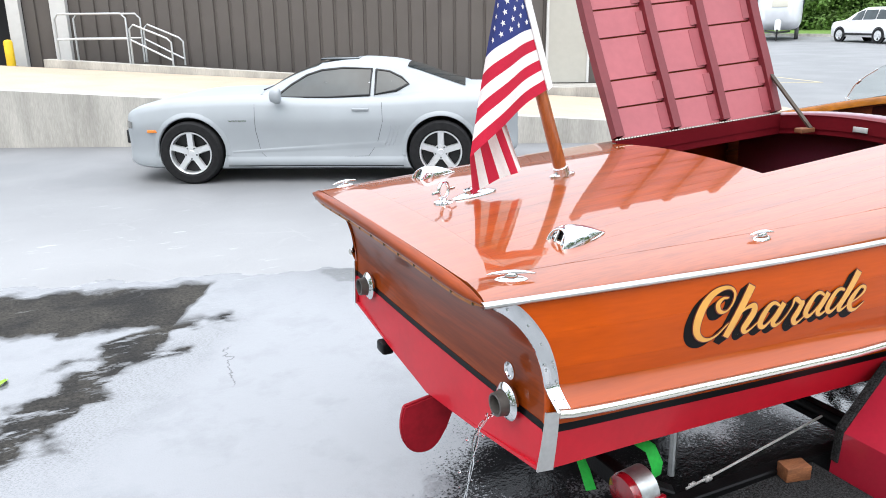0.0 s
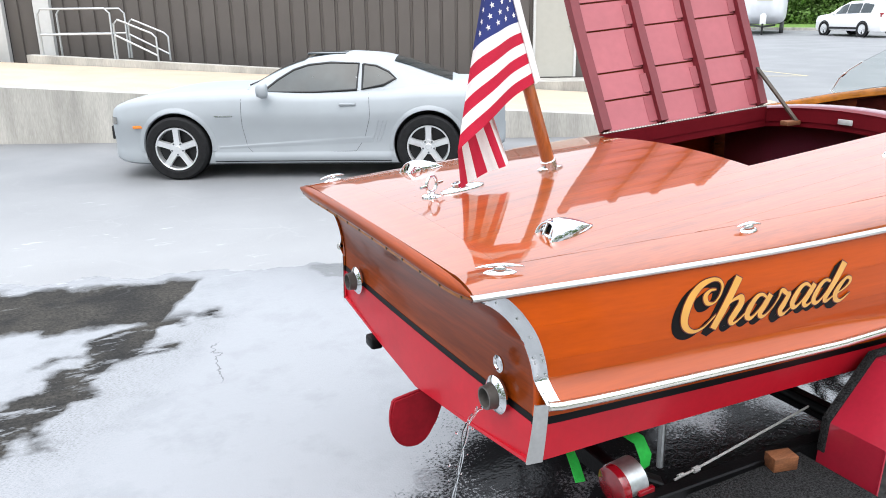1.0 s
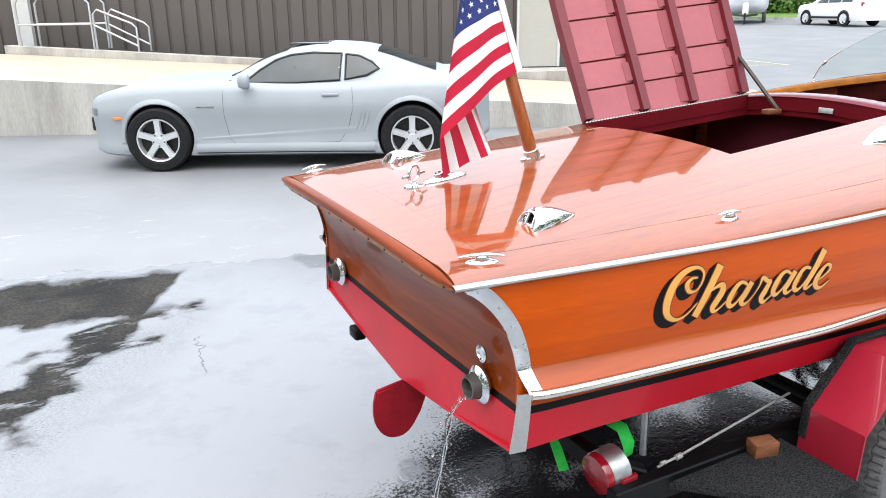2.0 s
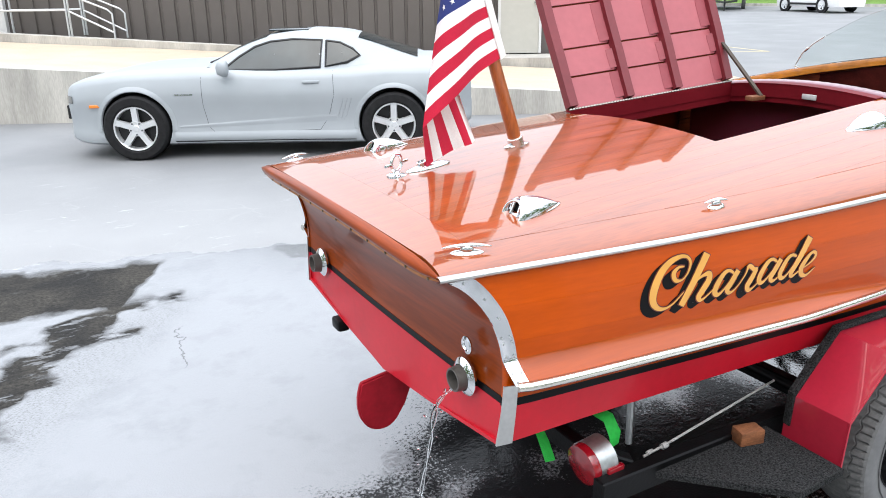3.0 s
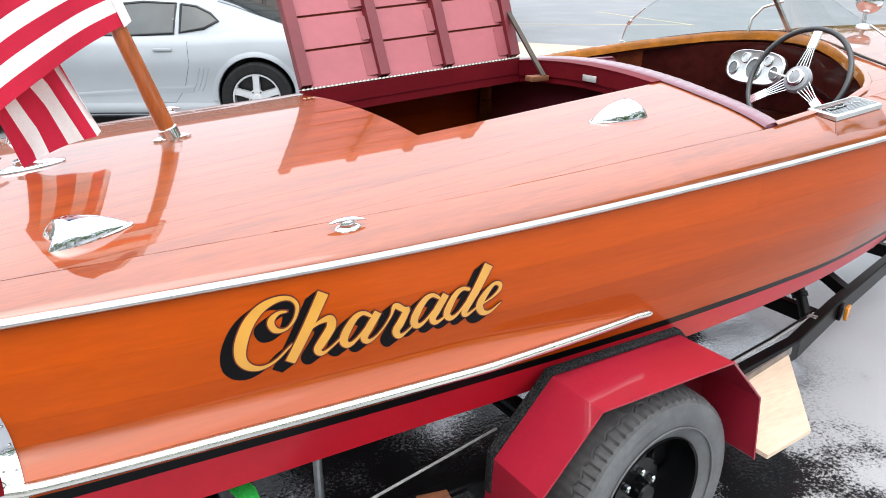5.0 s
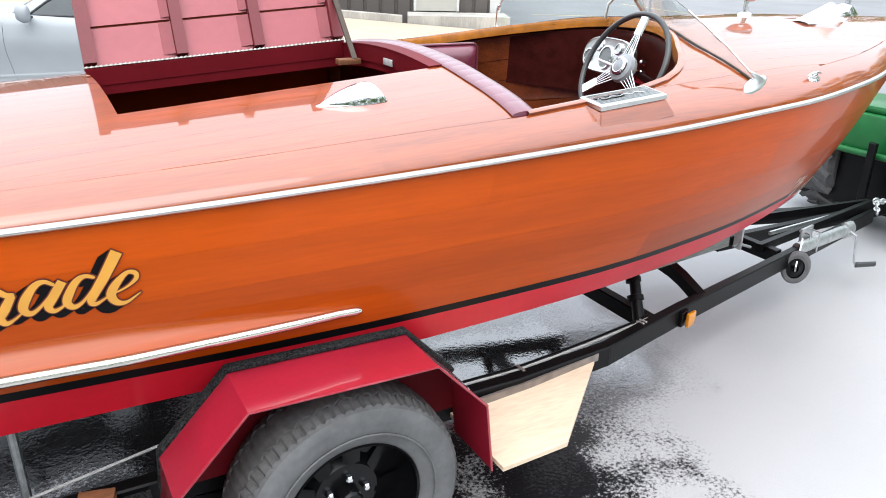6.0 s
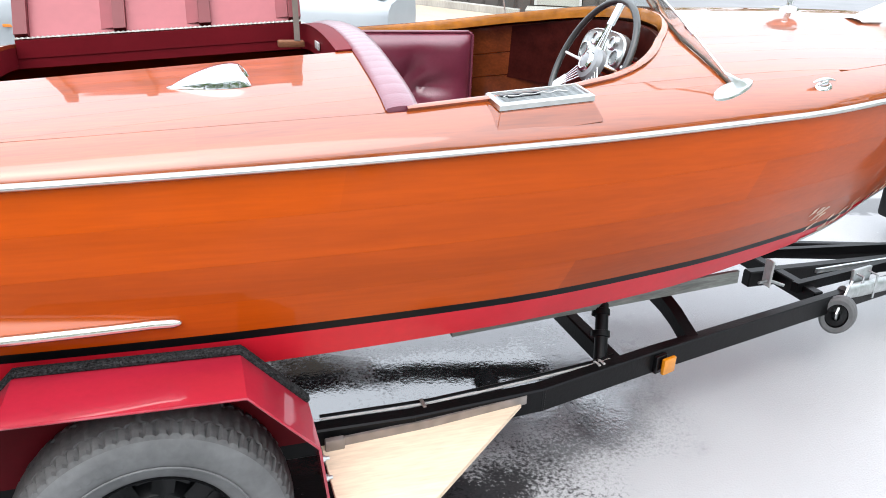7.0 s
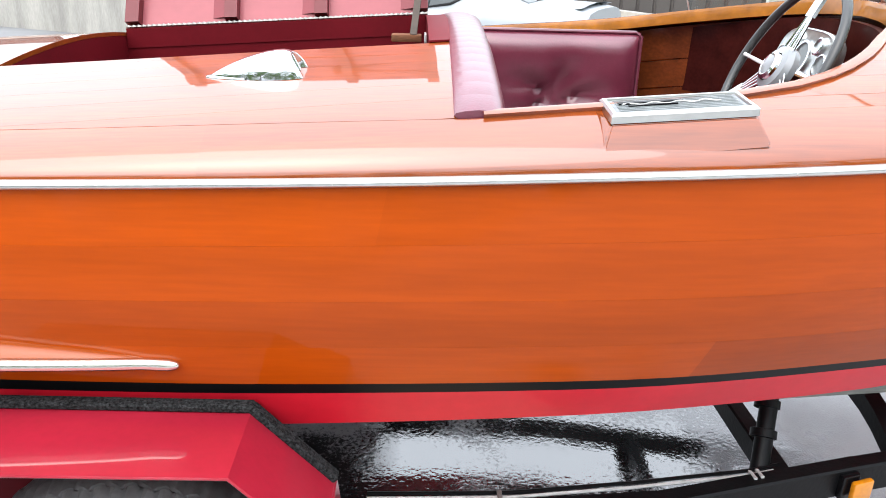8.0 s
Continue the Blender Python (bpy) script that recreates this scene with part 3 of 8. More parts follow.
chine_z = curve_of([0.16, 1, 2, 2.6, 3.2, 3.6, 3.95, 4.3, 4.6, 4.9, 5.21], [0.655, 0.662, 0.672, 0.685, 0.70, 0.725, 0.76, 0.80, 0.85, 0.93, 1.03])
keel_z = curve_of([0.16, 3, 4.2, 4.85, 5.21], [0.556, 0.52, 0.58, 0.75, 1.03])
stripe_z = curve_of([0.16, 1.5, 2.5, 3.3, 4.4], [0.793, 0.775, 0.785, 0.805, 0.835])
cove_x = curve_of([0.6, 0.87, 0.94, 1.02, 1.085, 1.14, 1.175], [0.165, 0.18, 0.173, 0.152, 0.115, 0.062, 0.0])
crown_d = curve_of([0, 0.35, 0.75, 1.3, 2.3, 3.2, 4.2, 5.7], [0.02, 0.05, 0.075, 0.092, 0.11, 0.125, 0.11, 0.02])
crown_e = curve_of([0, 1.3, 2.3, 3.2, 5.0, 5.7], [0.03, 0.055, 0.078, 0.082, 0.045, 0.015])


def side_point(t, v, s):
    """A place on the hull side: t from transom to stem, v from chine to sheer, s -1 to starboard and 1 to port."""
    xc, xs = lerp(0.165, 5.20, t), lerp(0.165, 5.50, t)
    k = max(0.0, 1 - t / 0.05)
    yc, zc, zs = chine_y(xc), chine_z(xc), sheer_z(xs)
    ys = sheer_y(xs * (1 - k))
    x, z = lerp(xc, xs, v), lerp(zc, zs, v)
    y = lerp(yc, ys, v) + lerp(0.03, 0.05, min(max((t - 0.3) / 0.2, 0), 1)) * math.sin(math.pi * v) * (1 - max(0, t - 0.55) * 2.2)
    x += (cove_x(z) - x) * k
    return Vector((x, CY + s * y, z))


def side_v(t, z):
    xc = lerp(0.165, 5.20, t)
    a, b = chine_z(xc), sheer_z(lerp(0.165, 5.50, t))
    return (z - a) / (b - a)


def side_xz(x, z, s=-1):
    """The place on the hull side at x and z, and the outward way there."""
    if x < 0.5:
        lo, hi = 0.0, 0.12
        for _ in range(16):
            t = (lo + hi) / 2
            lo, hi = (t, hi) if side_point(t, side_v(t, z), s).x < x else (lo, t)
    else:
        t = (x - 0.165) / 5.3
        for _ in range(6):
            t += (x - side_point(t, side_v(t, z), s).x) / 5.4
    v = side_v(t, z)
    p = side_point(t, v, s)
    n = (side_point(t + 0.01, v, s) - p).cross(side_point(t, v + 0.02, s) - p).normalized()
    return p, n if n.y * s > 0 else -n


def deck_z(x, y):
    u = min(abs(y - CY) / max(sheer_y(x), 0.01), 1.0)
    return sheer_z(x) + crown_e(x) * math.sqrt(max(0, 1 - u**10)) + crown_d(x) * (1 - u * u)


def deck(x, y, h=0.0):
    return Vector((x, y, deck_z(x, y) + h))


boat = thing("motorboat", (2.6, CY, 0.55), "varnished mahogany runabout with red bottom on a trailer", "boat")
TS = [0, 0.006, 0.012, 0.02, 0.03, 0.045, 0.06] + list(np.linspace(0.09, 1, 44))


def band(name, mat, s, va, vb, n, push=0.0, ts=TS, label=""):
    bm = B()
    rows = []
    for t in ts:
        a, b = va(t), vb(t)
        r = []
        for k in range(n + 1):
            v = lerp(a, b, k / n)
            p = side_point(t, v, s)
            r.append(p + Vector((0, s * push, 0)))
        rows.append(r)
    slab(bm, rows, (0, -s * 0.012, 0))
    return part(name, bm, mat, boat, label, angle=0.9)


def v_stripe(t, dz):
    return min(max(side_v(t, stripe_z(lerp(0.165, 5.20, t)) + dz), 0.0), 1.0)


for s in (-1, 1):
    band("bottom_side", red_paint, s, lambda t: 0.0, lambda t: v_stripe(t, -0.014), 3, label="red painted lower side")
    band("stripe", black_paint, s, lambda t: v_stripe(t, -0.014), lambda t: v_stripe(t, 0.012), 1, label="black waterline stripe", ts=[t for t in TS if t < 0.80])
    # strakes: four planks high, each of two lengths
    cuts = [0.0, 0.22, 0.46, 0.72, 1.0]
    butts = [(0.52,), (0.36,), (0.62,), (0.385,)]
    for k in range(4):
        marks = [0.0, *butts[k], 1.0]
        for a, b in zip(marks, marks[1:]):
            ts = sorted({a, b, *[t for t in TS if a < t < b]})
            band("side_plank", side_wood, s, lambda t, k=k: lerp(v_stripe(t, 0.012), 1.0, cuts[k]) + (0.0002 if k else 0), lambda t, k=k: lerp(v_stripe(t, 0.012), 1.0, cuts[k + 1]) - (0.0002 if k < 3 else 0), 3, ts=ts)
    # bottom skin
    bm = B()
    rows = []
    for t in TS:
        xc = lerp(0.165, 5.20, t)
        c = side_point(t, 0, s)
        rows.append([c, lerp(c, Vector((c.x, CY, keel_z(c.x))), 0.5) + Vector((0, 0, -0.006)), Vector((c.x, CY, keel_z(c.x)))])
    slab(bm, rows, (0, 0, 0.012))
    part("bottom", bm, red_paint, boat, "red painted bottom")

# transom with its hollow curve, in strips from side to side


def transom_point(z, f):
    hw = 0.0
    t0 = side_point(0, side_v(0, max(z, 0.656)), 1)
    hw = (t0.y - CY) - 0.004
    y = CY + hw * f
    return Vector((cove_x(z) + 0.004 - 0.012 * (1 - f * f) * (1 if z < 1.1 else 0.4), y, z))


bm = B()
grid(bm, [[transom_point(z, f) for f in np.linspace(-1, 1, 17)] for z in (0.804, 0.84, 0.88, 0.92, 0.96, 1.0, 1.04, 1.08, 1.11, 1.135, 1.155, 1.17)])
part("transom", bm, dark_wood, boat, "dark varnished transom hollowed under the deck", angle=2)
bm = B()
rows = []
for k in range(4):
    rows.append([(lambda p: Vector((p.x, p.y, lerp(0.556 + 0.1 * abs(f), 0.782, k / 3))))(transom_point(0.75, f)) for f in np.linspace(-1, 1, 17)])
grid(bm, rows)
part("transom_bottom", bm, red_paint, boat, "red painted lower transom", angle=2)
bm = B()
grid(bm, [[transom_point(z, f) + Vector((-0.001, 0, 0)) for f in np.linspace(-1, 1, 17)] for z in (0.782, 0.804)])
part("stripe", bm, black_paint, boat, "black waterline stripe")
# rounded lip over the transom, with a lighter strip and screws beneath
bm = B()
lipf = np.linspace(-1, 1, 25)


def lip(f, dx, dz):
    y = CY + 0.702 * f
    k = 1 - 0.75 * f**12
    return Vector((dx * k - 0.02 * (1 - f * f), y, 1.178 + 0.028 * (1 - f * f) + dz * k))


prof = [(0.06, -0.021), (0.0, -0.021), (-0.013, -0.015), (-0.020, -0.004), (-0.019, 0.008), (-0.011, 0.0175), (0.006, 0.0205)]
grid(bm, [[lip(f, dx, dz) for dx, dz in prof] for f in lipf])
part("transom_lip", bm, dark_wood, boat, "rounded dark varnished lip", angle=2)
bm = B()
grid(bm, [[lip(f, 0.018, -0.038), lip(f, 0.002, -0.036), lip(f, -0.004, -0.019), lip(f, 0.014, -0.018)] for f in lipf])
trim = part("transom_trim", bm, strip_wood, boat, "lighter mahogany strip with brass screws")
for f in np.linspace(-0.94, 0.94, 13):
    bm = B()
    lathe(bm, [(0.0045, 0), (0.004, 0.003), (0.0001, 0.004)], axis_m(lip(f, -0.001, -0.028), (-1, 0, 0)), 8)
    part("screw", bm, brass, trim)

# ---- deck: planks laid along the boat, covering boards, openings ----
HX0, HX1, HY0, HY1 = 1.325, 2.30, CY - 0.405, CY + 0.49
cock_front = curve_of([0, 0.2, 0.4, 0.6, 0.75, 0.83, 0.87], [3.50, 3.475, 3.40, 3.28, 3.14, 3.0, 2.80])
CW = 0.87


def cock_aft(a):
    return 2.385 - 0.015 * a


board_w = curve_of([0, 3, 4.6, 5.4], [0.10, 0.095, 0.09, 0.02])
inner_y = lambda x: sheer_y(x) - board_w(x)
AFT_X = 0.14


def spans(y):
    """Stretches of deck, fore and aft, at the distance y off the middle line."""
    a = abs(y)
    xs = np.linspace(AFT_X, 5.42, 400)
    ok = [x for x in xs if inner_y(x) >= a]
    if not ok:
        return []
    lo, hi = ok[0], ok[-1]
    out = []
    cur = lo
    if HY0 - CY < y < HY1 - CY:
        out.append((cur, HX0))
        cur = HX1
    if a < CW:
        out.append((cur, cock_aft(a) - 0.0))
        cur = cock_front(a)
    out.append((cur, hi))
    return out


PW = 0.0725
edges_y = sorted({round(v, 4) for v in [HY0 - CY, HY1 - CY, *[k * PW for k in range(-13, 14)]]})
edges_y = [e for i, e in enumerate(edges_y) if not any(abs(e - h) < 0.02 and e != h for h in (round(HY0 - CY, 4), round(HY1 - CY, 4)))]
SEAM = 0.0004
for y0, y1 in zip(edges_y, edges_y[1:]):
    cuts_y = [lerp(y0 + SEAM / 2, y1 - SEAM / 2, k / 3) for k in range(4)]
    sp = [spans(c) for c in cuts_y]
    k = min(len(q) for q in sp)
    if not k:
        continue
    if len({len(q) for q in sp}) > 1:
        sp = [q[-k:] if len(q) > k and abs(cuts_y[i]) < CW else q[:k] for i, q in enumerate(sp)]
        if k == 1:
            sp = [[(q[0][0], q[-1][1])] for q in sp]
    for j in range(k):
        ln = max(q[j][1] - q[j][0] for q in sp)
        if ln < 0.02:
            continue
        n = max(2, int(ln / 0.1))
        rows = [[deck(lerp(q[j][0], q[j][1], i / n), CY + c) for c, q in zip(cuts_y, sp)] for i in range(n + 1)]
        bm = B()
        slab(bm, rows, (0, 0, -0.012))
        part("deck_plank", bm, deck_wood, boat, angle=0.7)
# margin planks between the cockpit and the covering boards
for s in (-1, 1):
    xs = [x for x in np.linspace(1.2, 4.4, 90) if inner_y(x) > 0.875]
    bm = B()
    slab(bm, [[deck(x, CY + s * 0.8708), deck(x, CY + s * inner_y(x))] for x in xs], (0, 0, -0.012))
    part("deck_plank", bm, deck_wood, boat, angle=0.7)
# caulk bed under the planks
bm = B()
bed = 0.006
for y0, y1 in zip(np.linspace(-0.97, 0.97, 40), np.linspace(-0.97, 0.97, 40)[1:]):
    sa, sb = spans(y0), spans(y1)
    if len(sa) != len(sb):
        continue
    for (a0, a1), (b0, b1) in zip(sa, sb):
        n = max(2, int(max(a1 - a0, b1 - b0) / 0.15))
        grid(bm, [[deck(lerp(a0, a1, i / n), CY + y0, -bed), deck(lerp(b0, b1, i / n), CY + y1, -bed)] for i in range(n + 1)])
part("caulk_bed", bm, caulk, boat, "dark caulked seams")
# covering boards
for s in (-1, 1):
    xs = [0.008, 0.07, *np.linspace(0.15, 5.36, 61)]
    marks = [0, 22, 44, len(xs) - 1]
    for a, b in zip(marks, marks[1:]):
        bm = B()
        rows = []
        for x in xs[a : b + 1]:
            yi, ye = inner_y(x) + SEAM, sheer_y(x)
            fs = [0, 0.25, 0.5, 0.68, 0.8, 0.88, 0.94, 0.975, 0.995]
            rows.append([deck(x, CY + s * lerp(yi, ye, f)) for f in fs])
        slab(bm, rows, (0, 0, -0.012))
        part("covering_board", bm, deck_wood, boat, "wide rounded varnished deck edge", angle=1.2)
# covering board along the transom
bm = B()
rows = []
for f in np.linspace(-1, 1, 31):
    r = []
    edge_z = 1.178 + 0.028 * (1 - (0.855 * f) ** 2) + 0.019
    for k in range(5):
        x = lerp(0.008 - 0.02 * (1 - f * f), AFT_X - SEAM, k / 4)
        y = CY + f * (inner_y(max(x, 0)) - SEAM)
        z = deck_z(max(x, 0), y)
        r.append(Vector((x, y, lerp(edge_z, z, min(1, k / 3)))))
    rows.append(r)
slab(bm, rows, (0, 0, -0.012))
part("covering_board", bm, deck_wood, boat, "varnished cross board over the transom", angle=1.2)

# rub rail, quarter trim and spray rail
for s in (-1, 1):
    bm = B()
    pts = [Vector((x, CY + s * (sheer_y(x) + 0.008), sheer_z(x) - 0.003)) for x in np.linspace(0.0, 5.49, 60)]
    grid(bm, [[p + Vector((0, s * dy, dz)) for dy, dz in ((-0.012, 0.0085), (0.002, 0.0075), (0.007, 0.0025), (0.007, -0.0025), (0.002, -0.0075), (-0.012, -0.0085))] for p in pts])
    rub = part("rub_rail", bm, steel, boat, "stainless steel rub rail", angle=1.5)
    for x in np.arange(0.12, 5.0, 0.2):
        bm = B()
        lathe(bm, [(0.003, 0), (0.0025, 0.0015), (0.0001, 0.002)], axis_m((x, CY + s * (sheer_y(x) + 0.0148), sheer_z(x) - 0.003), (0, s, 0)), 6)
        part("screw", bm, steel, rub)
    # flat trim round the hollow edge, following the flare at its foot
    zz = np.linspace(1.166, 0.872, 40)
    bm = B()
    rows = []
    for i, z in enumerate(zz):
        p = side_point(0, side_v(0, z), s)
        up = Vector((cove_x(z - 0.012) - cove_x(z + 0.012), 0, -0.024)).normalized()
        wv = lerp(0.040, 0.030, i / 39)
        q = p + Vector((-up.z, 0, up.x)) * wv
        q = side_xz(q.x, min(q.z, sheer_z(q.x) - 0.012), s)[0]
        f = min(max(1 - (z - 0.874) / 0.054, 0.0), 1.0)
        fl = 0.059 * f**1.8
        rows.append([p + Vector((-0.004, s * (0.004 + fl * 0.9), 0)), lerp(p, q, 0.5) + Vector((0, s * (0.006 + fl), 0)), q + Vector((0, s * (0.005 + fl), 0))])
    slab(bm, rows, (0, -s * 0.006, 0))
    qt = part("quarter_trim", bm, chrome, boat, "polished riveted trim round the quarter", angle=1.2)
    for i in (3, 10, 17, 24, 26, 31, 36, 38):
        for w_ in ((0.5,) if i < 20 else (0.2, 0.8)):
            bm = B()
            r = rows[i]
            lathe(bm, [(0.0035, 0), (0.003, 0.0015), (0.0001, 0.002)], axis_m(lerp(r[0], r[2], w_) + Vector((0, s * 0.0025, 0)), (0, s, 0)), 6)
            part("rivet", bm, galv, qt)
    bm = B()
    slab(bm, [[side_point(0, side_v(0, z), s) + Vector((-0.004, s * 0.005, 0)), side_xz(0.212, z, s)[0] + Vector((0, s * 0.005, 0))] for z in np.linspace(0.845, 0.654, 6)], (0, -s * 0.006, 0))
    corner = part("corner_strip", bm, steel, boat, "flat stainless corner strip")
    for z in (0.83, 0.75, 0.68):
        bm = B()
        lathe(bm, [(0.0035, 0), (0.003, 0.002), (0.0001, 0.003)], axis_m(side_point(0.0, side_v(0, z), s) + Vector((0.02, s * 0.006, 0)), (0, s, 0)), 8)
        part("screw", bm, steel, corner)
    # flared spray rail with a metal cap
    bm, bc = B(), B()
    rows, cap, rad = [], [], []
    for x in [0.166, *np.linspace(0.21, 1.80, 34)]:
        k = min(1.0, max(1.755 - x, 0.0) / 0.55) ** 0.8
        zc = 0.874 - 0.030 * (x / 1.8) ** 2.5
        p, nn = side_xz(x, zc)
        out = 0.056 * k + 0.003
        top = 0.044 * k + 0.006
        row = []
        for f in (0, 0.2, 0.4, 0.56, 0.7, 0.85, 1.0):
            q, _ = side_xz(x, zc + top * (1 - f))
            row.append(q + Vector((0, -1, 0)) * (out * f**1.7))
        q, _ = side_xz(x, zc - 0.028 * k - 0.004)
        row.append(q + Vector((0, 0.002, 0)))
        if s == 1:
            row = [Vector((r.x, 2 * CY - r.y, r.z)) for r in row]
        rows.append(row)
        cap.append(row[6] + Vector((0, s * 0.002, -0.004)))
        rad.append(0.0122 + 0.0012 * k)
    grid(bm, rows)
    spray = part("spray_rail", bm, rail_wood, boat, "flared varnished spray rail", angle=0.7)
    # rounded tip past the end of the flare
    d = (cap[-1] - cap[-2]).normalized()
    for g, r in ((0.008, 0.0099), (0.014, 0.0082), (0.018, 0.0052), (0.0195, 0.0008)):
        cap.append(cap[33 + 1] + d * g)
        rad.append(r)
    tube(bc, cap, rad, 14)
    part("spray_cap", bc, cream_trim, spray, "half-round polished cap", angle=1.5)

# stem band and scraped patches by the bow
bm = B()
rows = []
for k in range(20):
    t = k / 19
    rows.append([side_point(0.985 + 0.0, t, -1) + Vector((0.004, -0.006, 0)), Vector((lerp(5.21, 5.51, t), CY, lerp(1.02, 1.40, t))), side_point(0.985, t, 1) + Vector((0.004, 0.006, 0))])
grid(bm, rows)
part("stem_band", bm, steel, boat, "bright metal stem band", angle=2)
bm = B()
for k in range(32):
    x = lerp(3.86, 4.95, (k / 31) ** 1.1)
    zc = chine_z(x)
    w0, w1 = 0.004, 0.012
    p0, _ = side_xz(x, zc + w0)
    p1, _ = side_xz(x, zc + w1 + 0.006)
    if k:
        face(bm, [a + Vector((0, -0.004, 0)) for a in (q0, p0, p1, q1)])
    q0, q1 = p0, p1
part("chine_band", bm, steel, boat, "worn metal chine band")
worn = material("bare_scraped_wood", (0.62, 0.45, 0.36), rough=0.8, spread=0.35, scale=40)
rnd = random.Random(7)
for k in range(26):
    x = rnd.choice([3.84, 4.02, 4.1, 4.28, 4.4, 4.5]) + rnd.uniform(-0.05, 0.05)
    z = chine_z(x) + rnd.uniform(0.02, 0.11) + (0.05 if x < 3.95 else 0)
    bm = B()
    ring = []
    for i in range(7):
        a = 2 * math.pi * i / 7
        p, nn = side_xz(x + math.cos(a) * rnd.uniform(0.006, 0.03), z + math.sin(a) * rnd.uniform(0.004, 0.02) + math.cos(a) * 0.012)
        ring.append(p + nn * 0.0012)
    face(bm, ring)
    part("scrape", bm, worn, boat, "scraped bare patch in the varnish")


# ---- rudder, exhausts, drain ----
bm = B()
prism(bm, [(0.075, 0.525), (0.062, 0.475), (0.06, 0.43), (0.068, 0.385), (0.088, 0.348), (0.115, 0.325), (0.148, 0.316), (0.178, 0.319), (0.205, 0.336), (0.226, 0.364), (0.243, 0.40), (0.262, 0.448), (0.282, 0.498), (0.30, 0.54), (0.20, 0.545)], lambda u, v, w: (u, w, v), CY - 0.012, CY + 0.012)
bmesh.ops.bevel(bm, geom=bm.edges[:], offset=0.006, segments=2, affect="EDGES")
rudder = part("rudder", bm, material("worn_red_rudder_paint", (0.30, 0.010, 0.020), spec=0.2, rough=0.5, spread=0.3, scale=9, grain=0.1, gscale=50), boat, "worn dark red rudder blade")
for y in (-0.595, 0.516):
    bm = B()
    m = axis_m((0.165, y, 0.80), (-1, 0, 0.0))
    lathe(bm, [(0.056, 0), (0.058, 0.008), (0.050, 0.015), (0.040, 0.02), (0.039, 0.0)], m, 28)
    fl = part("exhaust_flange", bm, chrome, boat, "chrome exhaust flange")
    bm = B()
    lathe(bm, [(0.038, 0), (0.038, 0.02), (0.035, 0.048), (0.029, 0.048), (0.027, 0.0)], m, 24)
    part("exhaust_pipe", bm, rubber_hose, fl, "black rubber exhaust pipe")
bm = B()
lathe(bm, [(0.0255, 0), (0.026, 0.005), (0.018, 0.007), (0.015, 0.003)], axis_m((0.152, -0.622, 0.913), (-1, 0, 0)), 20)
lathe(bm, [(0.0145, 0.002), (0.0001, 0.0025)], axis_m((0.152, -0.622, 0.913), (-1, 0, 0)), 16)
part("drain_fitting", bm, chrome, boat, "small round chrome drain")

bm = B()
box(bm, (0.172, 0.385, 0.575), (0.05, 0.075, 0.05), 0.012)
part("transducer", bm, frame_paint, boat, "small black fitting under the transom")

# ---- deck fittings ----
def clam_vent(x, y, size, aft=True):
    """A chrome clam-shell ventilator lying on the deck; its mouth faces aft or forward."""
    s = -1 if aft else 1
    v = thing("clam_vent", deck(x, y), "chrome clam-shell vent on the varnished deck", "vent", "deck vents")
    L, W, Ht = size
    tilt = (deck_z(x, y + W) - deck_z(x, y - W)) / (2 * W)
    rise = (deck_z(x + 0.5 * L, y) - deck_z(x - 0.5 * L, y)) / L
    base = deck_z(x, y)
    at = lambda px, py, h: Vector((px, py, base + (px - x) * rise + (py - y) * tilt + h))

    def ring(f, g, inset=0.0):
        """A half hoop across the shell, f along it from the tip to the mouth."""
        k = math.sin(math.pi / 2 * min(f / 0.86, 1.0)) ** 0.85 if f > 0 else 0.02
        k *= 1 - 0.10 * max(0.0, (f - 0.86) / 0.14) ** 2
        lean = -0.14 * L * max(0.0, (f - 0.5) / 0.5) ** 2
        return [at(x + s * ((f - 0.5) * L + lean * (math.sin(q) - 0.6) - inset), y + W * k * g * math.cos(q), max(0.0, Ht * k * g * math.sin(q) ** 0.8)) for q in np.linspace(0, math.pi, 17)]

    bm = B()
    rows = [ring(f, 1.0) for f in (0.0, 0.02, 0.06, 0.12, 0.2, 0.3, 0.42, 0.55, 0.68, 0.8, 0.9, 0.97, 1.0)]
    rows += [ring(1.0, 0.93, -0.003), ring(1.0, 0.84, 0.0), ring(1.0, 0.80, 0.03)]
    grid(bm, rows)
    part("cowl", bm, chrome, v, "", angle=2.5)
    bm = B()
    face(bm, ring(1.0, 0.80, 0.028))
    part("throat", bm, black_metal, v, "dark vent opening")
    for k in (-0.34, 0.34):
        bm = B()
        tube(bm, [at(x + s * 0.52 * L, y + k * W, 0.0), at(x + s * 0.43 * L, y + k * W * 0.92, Ht * 0.70)], 0.0045, 8)
        part("divider", bm, chrome, v)
    bm = B()
    rim = []
    for q in np.linspace(0, 2 * math.pi, 40, endpoint=False):
        c = math.cos(q)
        rim.append((x + s * c * 0.53 * L, y + math.sin(q) * W * 1.1 * (0.72 + 0.28 * c)))
    grid(bm, [[at(px, py, 0.0008) for px, py in rim], [at(px, py, 0.003) for px, py in rim], [at(x + (px - x) * 0.9, y + (py - y) * 0.9, 0.0045) for px, py in rim]], close_v=True)
    part("base_flange", bm, chrome, v, "", angle=2.5)
    return v


VENT = (0.15, 0.046, 0.044)
clam_vent(0.43, -0.56, VENT, True)
clam_vent(0.445, 0.46, VENT, True)
clam_vent(1.925, -0.63, (0.175, 0.045, 0.046), False)
clam_vent(1.915, 0.60, (0.19, 0.047, 0.044), False)


